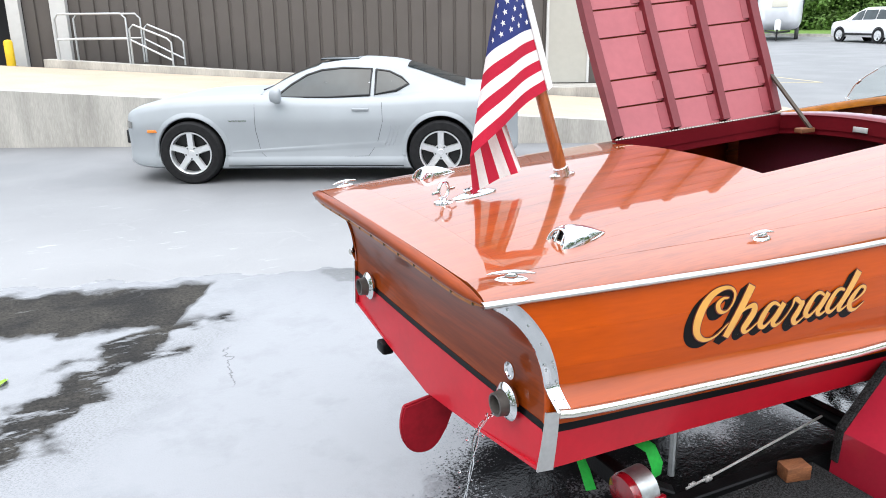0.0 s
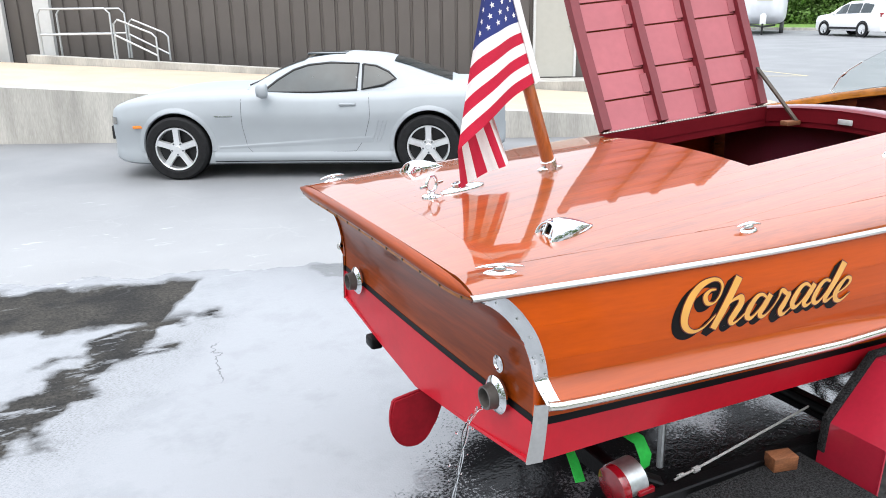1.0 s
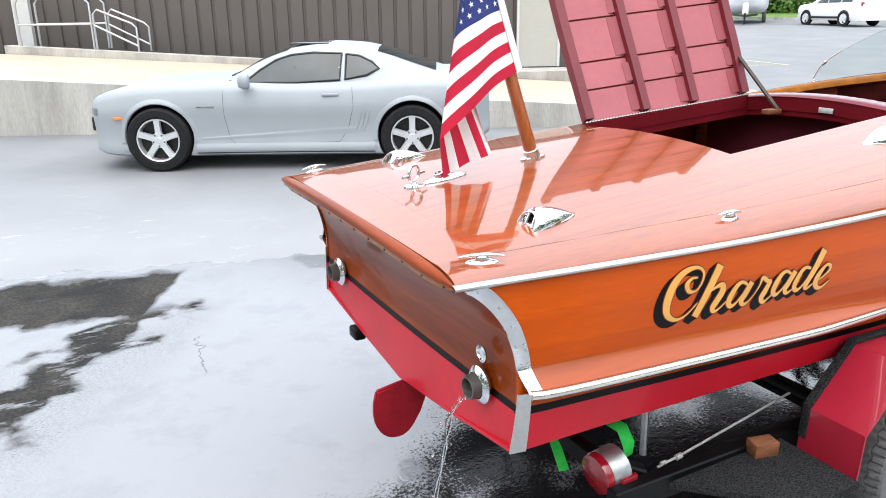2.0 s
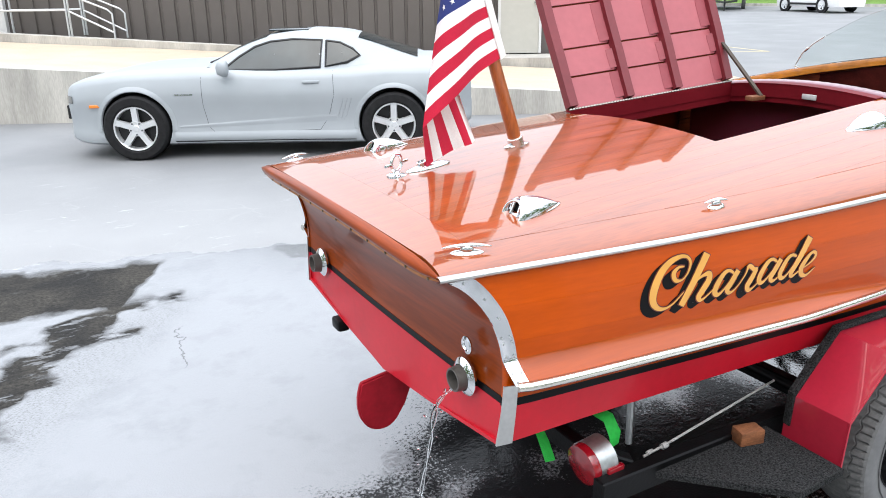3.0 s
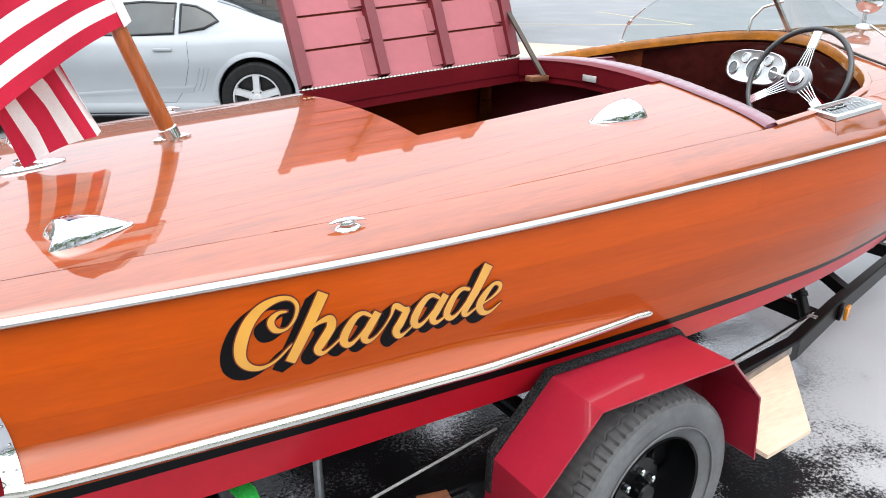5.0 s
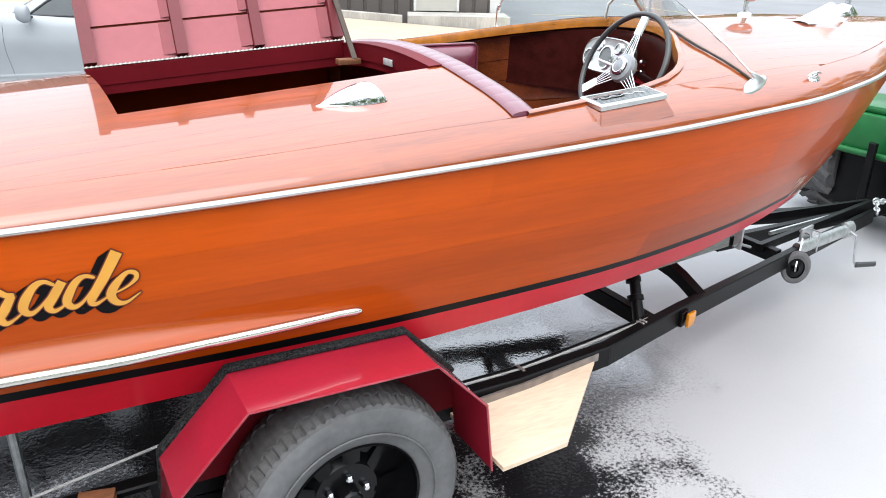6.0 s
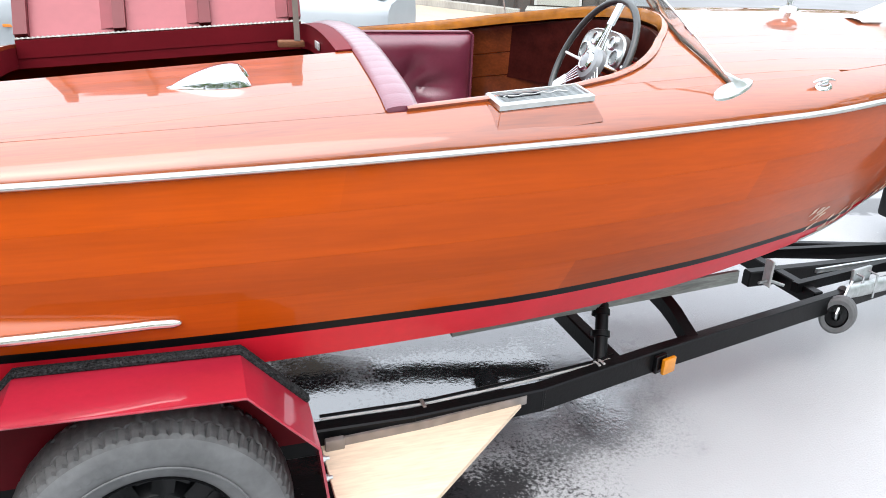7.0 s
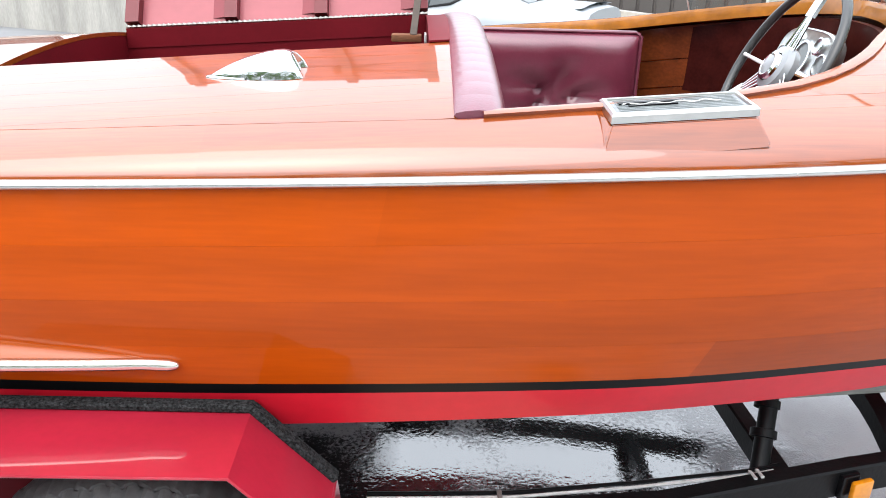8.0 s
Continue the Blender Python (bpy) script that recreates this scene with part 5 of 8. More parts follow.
# inner planking of the sides
in2 = inset(outline, -0.045)
levels = [0.035, 0.15, 0.25, 0.36, 0.50]
for lo, hi in zip(levels, levels[1:]):
    for a, b in ((0, 10), (len(in2) - 38, len(in2) - 1)):
        bm = B()
        slab(bm, [[Vector((x, CY + y, deck_z(x, CY + y) - lo - 0.002)), Vector((x, CY + y, deck_z(x, CY + y) - hi + 0.002))] for x, y in in2[a : b + 1]], (0, 0.01 if in2[a][1] > 0 else -0.01, 0))
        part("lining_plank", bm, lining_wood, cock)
bm = B()
slab(bm, [[Vector((x, CY - 0.80, 0.82)), Vector((x, CY + 0.80, 0.82))] for x in (2.34, 3.3)], (0, 0, -0.02))
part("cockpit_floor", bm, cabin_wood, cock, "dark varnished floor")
# dashboard across the front
bm = B()
ins = [p for p in inset(outline, -0.02) if p[0] > 3.13]
slab(bm, [[Vector((lerp(x, 3.22, 0.30) + 0.02, CY + y, deck_z(x, CY + y) - 0.044)), Vector((lerp(x, 3.22, 0.30) + 0.035, CY + y * 0.97, 1.14))] for x, y in ins], (0.02, 0, 0))
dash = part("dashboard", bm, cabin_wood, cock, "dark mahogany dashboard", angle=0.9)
# gauge panel
PC = Vector((3.355, 0.0, 1.335))
PN = Vector((-0.94, -0.05, 0.30)).normalized()
pu, pv = Vector((0, -1, 0)), None
pu = (pu - PN * pu.dot(PN)).normalized()
pv = PN.cross(pu)
pv = pv if pv.z > 0 else -pv
bm = B()
ring = []
for a in np.linspace(0, 2 * math.pi, 40, endpoint=False):
    c, s_ = math.cos(a), math.sin(a)
    ring.append((math.copysign(abs(c) ** 0.6, c) * 0.192, math.copysign(abs(s_) ** 0.75, s_) * 0.078))
rows = [[PC + pu * u * g + pv * v * g + PN * h for u, v in ring] for g, h in ((1.0, -0.02), (1.0, 0.006), (0.94, 0.011), (0.9, 0.009), (0.01, 0.009))]
grid(bm, rows, close_v=True)
gauge = part("gauge_panel", bm, dial_face, cock, "bright engine-turned gauge panel")
for u, v, r in ((-0.135, -0.014, 0.032), (-0.072, 0.036, 0.025), (0.0, -0.008, 0.052), (0.078, 0.034, 0.025), (0.135, -0.014, 0.032)):
    bm = B()
    lathe(bm, [(r, 0.0), (r, 0.008), (r * 0.86, 0.009), (r * 0.84, 0.004)], axis_m(PC + pu * u + pv * v + PN * 0.008, PN), 20)
    g = part("bezel", bm, chrome, gauge)
    bm = B()
    lathe(bm, [(r * 0.85, 0.0), (0.0001, 0.0005)], axis_m(PC + pu * u + pv * v + PN * 0.012, PN), 20)
    part("dial", bm, dial_dark if r > 0.03 else dial_face, gauge, "round dial")
for u, v in ((0.235, -0.03), (0.255, -0.05), (0.28, 0.01), (0.30, -0.03)):
    bm = B()
    lathe(bm, [(0.011, 0), (0.008, 0.01), (0.009, 0.022), (0.0001, 0.026)], axis_m(PC + pu * u + pv * (v - 0.01) + PN * 0.0, PN), 12)
    part("switch_knob", bm, chrome, dash)

# steering wheel: dark rim, three sprung spokes, big hub
HUB = Vector((3.10, -0.492, 1.352))
WN = Vector((-0.90, 0.03, 0.43)).normalized()
wheel = thing("steering_wheel", HUB, "black-rimmed banjo steering wheel with chrome spokes", "steering wheel")
wu = (Vector((0, 0, 1)) - WN * WN.z).normalized()
wr = wu.cross(WN).normalized()
RW = 0.203
RC = HUB + WN * -0.0
bm = B()
rows = []
for i in range(48):
    a = 2 * math.pi * i / 48
    o = wu * math.cos(a) + wr * math.sin(a)
    rows.append([RC + o * (RW + 0.0105 * math.cos(b)) + WN * 0.0105 * math.sin(b) for b in np.linspace(0, 2 * math.pi, 10, endpoint=False)])
grid(bm, rows, close_u=True, close_v=True)
part("rim", bm, wheel_black, wheel, "slim black rim", angle=2)
bm = B()
lathe(bm, [(0.052, -0.02), (0.056, -0.004), (0.05, 0.010), (0.034, 0.016), (0.03, 0.022), (0.022, 0.024), (0.0001, 0.028)], axis_m(HUB, WN), 32)
hub = part("hub", bm, material("hub_grey_enamel", (0.22, 0.23, 0.24), rough=0.3, coat=0.6), wheel, "grey hub with chrome ring", angle=0.5)
bm = B()
lathe(bm, [(0.036, 0.015), (0.034, 0.021), (0.026, 0.025), (0.022, 0.0235)], axis_m(HUB, WN), 28)
part("horn_ring", bm, chrome, hub)
for ang in (0, 125, 235):
    o = wu * math.cos(radians(ang)) + wr * math.sin(radians(ang))
    tn = WN.cross(o).normalized()
    bm = B()
    bar(bm, HUB + o * 0.125, HUB + o * (RW - 0.004), 0.034, 0.008, up=WN)
    sp = part("spoke", bm, chrome, wheel, "bright flat spoke end")
    for k in range(5):
        bm = B()
        e = (k - 2) / 2
        tube(bm, [HUB + o * 0.045 + tn * e * 0.026, HUB + o * 0.128 + tn * e * 0.013], 0.0022, 6)
        part("spoke_wire", bm, chrome, sp)
bm = B()
tube(bm, [HUB + WN * 0.0 + Vector((0, 0.04, 0.0)), HUB + Vector((-0.035, 0.10, 0.02))], [0.005, 0.004], 8)
part("horn_lever", bm, white_plastic, wheel)
bm = B()
tube(bm, [HUB - WN * 0.015, HUB - WN * 0.32], 0.021, 12)
part("column", bm, chrome, wheel)

# upholstery: pleated roll over the aft coaming, side cushion, bench
pad_roll = thing("coaming_pad", (2.36, CY, 1.35), "pleated maroon vinyl roll along the cockpit edge", "cushion")
ROLL = [(0.0, 0.002), (0.004, 0.007), (0.02, 0.0115), (0.045, 0.014), (0.07, 0.0115), (0.086, 0.005), (0.093, -0.03), (0.098, -0.08)]


def roll_at(y, dx, dz, puff):
    return Vector((2.345 - 0.015 * abs(y) + dx * (1.1 if dz < 0 else 1) + 0.05 * y * 0, CY + y, deck_z(2.36, CY + y) + (dz * puff if dz > 0.01 else dz)))


for k in range(30):
    bm = B()
    y0, y1 = lerp(-CW, CW, k / 30), lerp(-CW, CW, (k + 1) / 30)
    rows = [[roll_at(lerp(y0, y1, j / 6), dx, dz, 0.86 + 0.14 * math.sin(math.pi * (0.04 + 0.92 * j / 6)) ** 0.5) for dx, dz in ROLL] for j in range(7)]
    vs = grid(bm, rows)
    bm.faces.new(vs[0]), bm.faces.new(vs[-1][::-1])
    part("pleat", bm, vinyl, pad_roll, angle=1.0)
bm = B()
slab(bm, [[roll_at(y, 0.098, -0.06, 1), roll_at(y, 0.11, -0.32, 1)] for y in np.linspace(-CW, CW, 24)], (-0.02, 0, 0))
part("facing", bm, vinyl, pad_roll, "smooth maroon facing under the roll", angle=1)
bm = B()
rows = []
for i in range(25):
    for_row = []
    for j in range(17):
        f, g = i / 24, j / 16
        edge = min(f, 1 - f, g, 1 - g)
        puff = 0.05 * min(1, edge * 9) ** 0.5
        dimple = 0.06 * math.exp(-(((f - 0.5) / 0.22) ** 2 + ((g - 0.45) / 0.22) ** 2))
        crease = 0.02 * math.sin(math.atan2(g - 0.45, f - 0.5) * 5 + 1.3) * math.exp(-(((f - 0.5) / 0.3) ** 2 + ((g - 0.45) / 0.3) ** 2))
        for_row.append(Vector((lerp(2.46, 3.055, f), 0.72 - puff + dimple + crease, lerp(0.92, 1.332, g))))
    rows.append(for_row)
slab(bm, rows, (0, 0.05, 0))
cush = solo("side_cushion", bm, vinyl, "buttoned maroon vinyl cushion along the cockpit side", "cushion", angle=1.2)
bm = B()
pts = [(2.46, 0.92), (2.46, 1.320), (2.475, 1.334), (3.035, 1.334), (3.055, 1.320), (3.055, 0.92)]
tube(bm, [(x, 0.715, z) for x, z in pts], 0.0065, 8)
part("piping", bm, vinyl, cush)
bm = B()
box(bm, (2.72, CY, 0.93), (0.5, 1.5, 0.16), 0.03)
solo("bench_seat", bm, vinyl, "low maroon vinyl bench across the cockpit", "bench")

# boarding step with metal plate on the deck edge
step = thing("boarding_step", (2.70, -0.93, 1.33), "metal-framed step plate on a varnished wedge on deck", "step plate")
SX0, SX1, SY0, SY1 = 2.605, 2.855, -0.972, -0.872
sz = lambda x, y: deck_z(x, -0.885) - 0.022 + (y - SY1) * 0.10
bm = B()
top = [[Vector((x, y, sz(x, y) + 0.018)) for y in (SY0, SY1)] for x in (SX0, SX1)]
lo = [[Vector((x + (0.02 if i else -0.02), y, min(deck_z(x, y), 1.4) - 0.002)) for y in (SY0 - 0.028, SY1 + 0.0)] for i, x in enumerate((SX0, SX1))]
vt = [bm.verts.new(p) for p in (top[0][0], top[1][0], top[1][1], top[0][1])]
vl = [bm.verts.new(p) for p in (lo[0][0], lo[1][0], lo[1][1], lo[0][1])]
bm.faces.new(vt), bm.faces.new(vl[::-1])
for i in range(4):
    bm.faces.new([vl[i], vl[(i + 1) % 4], vt[(i + 1) % 4], vt[i]])
bmesh.ops.bevel(bm, geom=bm.edges[:], offset=0.004, segments=2, affect="EDGES")
part("wedge", bm, deck_wood, step, "varnished wooden wedge")
bm = B()
q = lambda x, y, h: Vector((x, y, sz(x, y) + h))
rows = [[q(lerp(SX0, SX1, 0.5 + a * g), lerp(SY0, SY1, 0.5 + b * k), h) for a, b in ((-0.5, -0.5), (0.5, -0.5), (0.5, 0.5), (-0.5, 0.5))] for g, k, h in ((1, 1, 0.018), (1, 1, 0.030), (0.97, 0.93, 0.034), (0.92, 0.80, 0.034), (0.91, 0.78, 0.029), (0.01, 0.01, 0.029))]
grid(bm, rows, close_v=True)
part("frame", bm, steel, step, "polished metal frame", angle=0.4)
bm = B()
rows = [[q(lerp(SX0, SX1, 0.5 + a * 0.905), lerp(SY0, SY1, 0.5 + b * 0.77), 0.0305) for b in (-0.5, 0.5)] for a in (-0.5, 0.5)]
grid(bm, rows)
pad = part("rubber_pad", bm, material("grey_ribbed_rubber", (0.24, 0.25, 0.26), rough=0.7, spread=0.2, scale=60, spec=0.2), step, "grey rubber tread pad")
for k in range(9):
    bm = B()
    y = lerp(SY0, SY1, 0.16 + 0.68 * k / 8)
    bar(bm, q(SX0 + 0.02, y, 0.0315), q(SX1 - 0.02, y, 0.0315), 0.0015, 0.002)
    part("tread_rib", bm, galv, pad)
for k, (a, b) in enumerate(((0.10, 0.55), (0.16, 0.5))):
    bm = B()
    y = lerp(SY0, SY1, 0.62 - 0.16 * k)
    bar(bm, q(lerp(SX0, SX1, a), y, 0.0325), q(lerp(SX0, SX1, b), y + 0.004, 0.0325), 0.011 - 0.003 * k, 0.003)
    part("emblem_bar", bm, black_paint, pad, "plain dark emblem bar")
bm = B()
tube(bm, [q(lerp(SX0, SX1, lerp(0.12, 0.80, t)), lerp(SY0, SY1, 0.54 + 0.05 * math.sin(t * 24)), 0.0335) for t in np.linspace(0, 1, 60)], 0.0016, 5)
part("emblem_scroll", bm, zinc, pad, "wavy bright metal scroll")

# windscreen: two panes on a dark rail, meeting at a raked post
ws = thing("windscreen", (3.45, CY, 1.45), "two-pane glass windscreen with chrome fittings on deck", "windscreen")
WC = Vector((3.55, CY, deck_z(3.55, CY)))
RAKE = Vector((-0.95, 0, 1.0))
for s in (-1, 1):
    e = Vector((3.315, CY + s * 0.935, deck_z(3.315, CY + s * 0.935)))
    # each pane lies in one raked plane; its foot follows the crown of the deck
    pts = []
    for k in range(13):
        p = lerp(e, WC, k / 12) + Vector((0, 0, 0.006))
        for _ in range(4):
            p = p + RAKE * max(0.0, deck_z(p.x, p.y) + 0.006 - p.z)
        pts.append(p)
    bm = B()
    tube(bm, pts, [0.005 if k < 4 else 0.006 for k in range(13)], 10)
    part("bottom_rail", bm, stay_bronze, ws, "slim dark bottom rail")
    bm = B()
    rows = []
    for k, p in enumerate(pts):
        f = k / 12
        h = 0.035 + 0.24 * math.sin(math.pi / 2 * f) ** 0.75
        rows.append([p + RAKE * (h * g) for g in (0, 0.5, 1.0)])
    slab(bm, rows, (0.003, 0, 0.0))
    pane = part("pane", bm, clear_glass, ws, "clear raked pane", angle=0.5)
    pane.visible_shadow = False
    bm = B()
    tube(bm, [r[2] + Vector((0.0015, 0, 0)) for r in rows[:4]], 0.0035, 8)
    edge = part("pane_edge", bm, steel, ws, "bright bound pane edge")
    bm = B()
    bar(bm, lerp(rows[1][2], rows[2][2], 0.2), lerp(rows[1][2], rows[2][2], 0.6), 0.016, 0.010, bevel=0.002)
    part("clip", bm, chrome, edge)
    # oval foot drawn up into a fin that takes the end of the rail
    bm = B()
    top = rows[0][2] + Vector((0, 0, 0.006))
    fin = []
    for lean, h, ra, rb, dx in ((0, -0.004, 0.080, 0.022, 0), (0, 0.006, 0.080, 0.022, 0), (0, 0.009, 0.075, 0.018, 0), (0.15, 0.009, 0.046, 0.010, 0.016), (0.35, 0.007, 0.026, 0.008, 0.022), (0.65, 0.003, 0.016, 0.007, 0.012), (1.0, 0, 0.008, 0.006, 0), (1.04, 0, 0.001, 0.001, 0)):
        c = lerp(e, top, lean) + Vector((dx, 0, h))
        ring = []
        for t_ in np.linspace(0, 2 * math.pi, 24, endpoint=False):
            x, y = c.x + ra * math.cos(t_), c.y + rb * math.sin(t_) - s * 0.28 * ra * math.cos(t_) * (1 - lean)
            ring.append(Vector((x, y, c.z if lean >= 1 else lerp(deck_z(x, y) + h, c.z, min(1, 3 * lean)))))
        fin.append(ring)
    grid(bm, fin, close_v=True)
    part("end_fitting", bm, polished, ws, "faired chrome end fitting", angle=2)
bm = B()
bar(bm, WC, WC + RAKE * 0.28, 0.026, 0.014)
part("centre_post", bm, steel, ws, "bright raked centre post")
bm = B()
tube(bm, [WC + Vector((-0.14, 0.16, -0.0)), WC + Vector((-0.13, 0.16, 0.06)), WC + Vector((-0.09, 0.13, 0.11)), WC + Vector((-0.02, 0.06, 0.14))], 0.007, 8)
part("wiper_arm", bm, steel, ws)
# foredeck fittings
for nm, x, y, r, lab in (("search_light", 4.15, CY + 0.0, 0.06, "chrome search light on a short pedestal"),):
    z = deck_z(x, y)
    sl = thing(nm, (x, y, z), lab, "lamp")
    bm = B()
    lathe(bm, [(0.035, 0), (0.032, 0.008), (0.012, 0.015), (0.011, 0.075)], Matrix.Translation((x, y, z)), 18)
    part("pedestal", bm, chrome, sl)
    bm = B()
    lathe(bm, [(0.0001, -0.06), (0.035, -0.05), (0.055, -0.02), (0.062, 0.02), (0.06, 0.03), (0.0001, 0.036)], axis_m((x, y, z + 0.12), (1, 0, 0)), 24)
    part("housing", bm, chrome, sl, "", angle=1)
z = deck_z(4.35, -0.35)
fv = thing("foredeck_vent", (4.35, -0.35, z), "white painted vent scoop on the foredeck", "vent")
bm = B()
grid(bm, [[Vector((4.35 + (f - 0.5) * 0.2, -0.35 + 0.05 * math.cos(a), deck_z(4.35, -0.35) + (0.01 + 0.075 * f) * math.sin(a))) for a in np.linspace(0, math.pi, 9)] for f in np.linspace(0, 1, 8)])
part("scoop", bm, white_plastic, fv, "", angle=1.5)
bl = thing("bow_light", (4.9, CY, deck_z(4.9, CY)), "chrome bow light with flag pole socket on the foredeck", "lamp")
bm = B()
grid(bm, [[Vector((4.9 + (f - 0.5) * 0.26, CY + 0.045 * math.sin(math.pi * min(f + 0.15, 1)) * math.cos(a), deck_z(4.9, CY) + 0.06 * math.sin(math.pi * min(f + 0.1, 1)) * math.sin(a))) for a in np.linspace(0, math.pi, 9)] for f in np.linspace(0, 1, 12)])
part("housing", bm, chrome, bl, "", angle=2)
bm = B()
tube(bm, [(4.9, CY, deck_z(4.9, CY) + 0.05), (4.9, CY, deck_z(4.9, CY) + 0.11)], 0.012, 10)
part("lens_post", bm, chrome, bl)
# registration, as plain bars on a varnished panel near the bow
for k in range(5):
    bm = B()
    x0 = 4.60 + k * 0.075
    rows = [[side_xz(x0 + f * 0.055 + g * 0.012, 1.17 + g * 0.085)[0] + side_xz(x0, 1.2)[1] * 0.002 for g in (0, 0.5, 1)] for f in (0, 0.5, 1)]
    grid(bm, rows)
    part("registration_bar", bm, yellow_paint, boat, "plain yellow bar in place of a number")

# ---- trailer ----
trailer = thing("boat_trailer", (1.68, CY, 0.0), "black steel boat trailer with maroon fenders under the boat", "trailer")
RAIL = [(0.52, -0.80, 0.395), (2.42, -0.865, 0.362), (2.86, -0.835, 0.350), (3.404, -0.715, 0.336), (5.45, -0.11, 0.300)]
for s in (-1, 1):
    for a, b in zip(RAIL, RAIL[1:]):
        bm = B()
        f = lambda p: Vector((p[0], p[1] if s < 0 else 2 * CY - p[1], p[2]))
        d = (f(b) - f(a)).normalized() * 0.012
        bar(bm, f(a) - d, f(b) + d, 0.05, 0.085, bevel=0.005)
        part("side_rail", bm, frame_paint, trailer)
for x, w, z in ((0.62, 0.78, 0.385), (1.68, 0.80, 0.33), (3.20, 0.73, 0.345), (4.36, 0.40, 0.315)):
    bm = B()
    bar(bm, (x, CY - w, z), (x, CY + w, z), 0.05, 0.07, bevel=0.005)
    part("cross_member", bm, frame_paint, trailer)
# tongue
bm = B()
bar(bm, (4.2, CY, 0.315), (6.0, CY, 0.30), 0.07, 0.075, bevel=0.006)
part("tongue", bm, frame_paint, trailer)
# arched member with a post and roller under the keel
bm = B()
pts = [Vector((3.56, CY + s * w_, h_)) for s, w_, h_ in ((-1, 0.67, 0.345), (-1, 0.60, 0.375), (-1, 0.53, 0.398), (-1, 0.44, 0.417), (-1, 0.32, 0.43), (-1, 0.16, 0.436), (1, 0.16, 0.436), (1, 0.32, 0.43), (1, 0.44, 0.417), (1, 0.53, 0.398), (1, 0.60, 0.375), (1, 0.67, 0.345))]
vs = grid(bm, [[p + Vector((dx, 0, dz)) for dx, dz in ((-0.024, -0.028), (0.024, -0.028), (0.024, 0.028), (-0.024, 0.028))] for p in pts], close_v=True)
bm.faces.new(vs[0]), bm.faces.new(vs[-1][::-1])
part("arched_member", bm, frame_paint, trailer, "curved black cross arch")
for s in (-1, 1):
    y = CY + s * 0.535
    bm = B()
    tube(bm, [(3.15, CY + s * 0.70, 0.355), (3.22, y, 0.58)], 0.024, 14)
    for g in (0.35, 0.62, 0.78):
        q = lerp(Vector((3.15, CY + s * 0.70, 0.355)), Vector((3.22, y, 0.58)), g)
        lathe(bm, [(0.025, -0.012), (0.034, -0.01), (0.034, 0.01), (0.025, 0.012)], axis_m(q, Vector((0.07, -s * 0.165, 0.225))), 14)
    post = part("bunk_post", bm, frame_paint, trailer)
    bm = B()
    box(bm, (3.22, y - 0.03, 0.55), (0.075, 0.02, 0.07), 0.004)
    br = part("bunk_bracket", bm, frame_paint, post)
    for dz in (-0.02, 0.02):
        bm = B()
        lathe(bm, [(0.012, 0), (0.012, 0.008), (0.006, 0.009), (0.006, 0.02), (0.0001, 0.02)], axis_m((3.22, y - 0.04, 0.55 + dz), (0, -1, 0)), 6)
        part("bolt", bm, galv, br)
    bm = B()
    bar(bm, (0.9, CY + s * 0.56, 0.603), (3.5, CY + s * 0.52, 0.600), 0.13, 0.045, bevel=0.01)
    part("bunk_board", bm, carpet, trailer, "carpeted bunk under the hull")
    bm = B()
    bar(bm, (2.62, CY + s * 0.62, 0.53), (3.80, CY + s * 0.56, 0.545), 0.02, 0.05)
    part("bunk_edge", bm, bunk_wood, trailer, "grey weathered bunk edge")
    bm = B()
    tube(bm, [(0.935, CY + s * 0.48, 0.25), (0.93, CY + s * 0.48, 0.60)], 0.014, 10)
    part("stern_post", bm, galv, trailer, "galvanised stern post")
# axle, springs
bm = B()
tube(bm, [(1.68, CY - 0.93, 0.335), (1.68, CY + 0.93, 0.335)], 0.03, 12)
part("axle", bm, frame_paint, trailer)
for s in (-1, 1):
    bm = B()
    pts = [Vector((1.30, CY + s * 0.80, 0.33)), Vector((1.5, CY + s * 0.80, 0.285)), Vector((1.68, CY + s * 0.80, 0.27)), Vector((1.86, CY + s * 0.80, 0.285)), Vector((2.06, CY + s * 0.80, 0.33))]
    for a, b in zip(pts, pts[1:]):
        bar(bm, a, b, 0.045, 0.025)
    part("leaf_spring", bm, frame_paint, trailer)

# fenders: folded sheet with a carpet strip on the inner edge
FP = [(1.25, 0.37), (1.26, 0.553), (1.444, 0.745), (1.947, 0.735), (2.105, 0.567), (2.132, 0.335)]


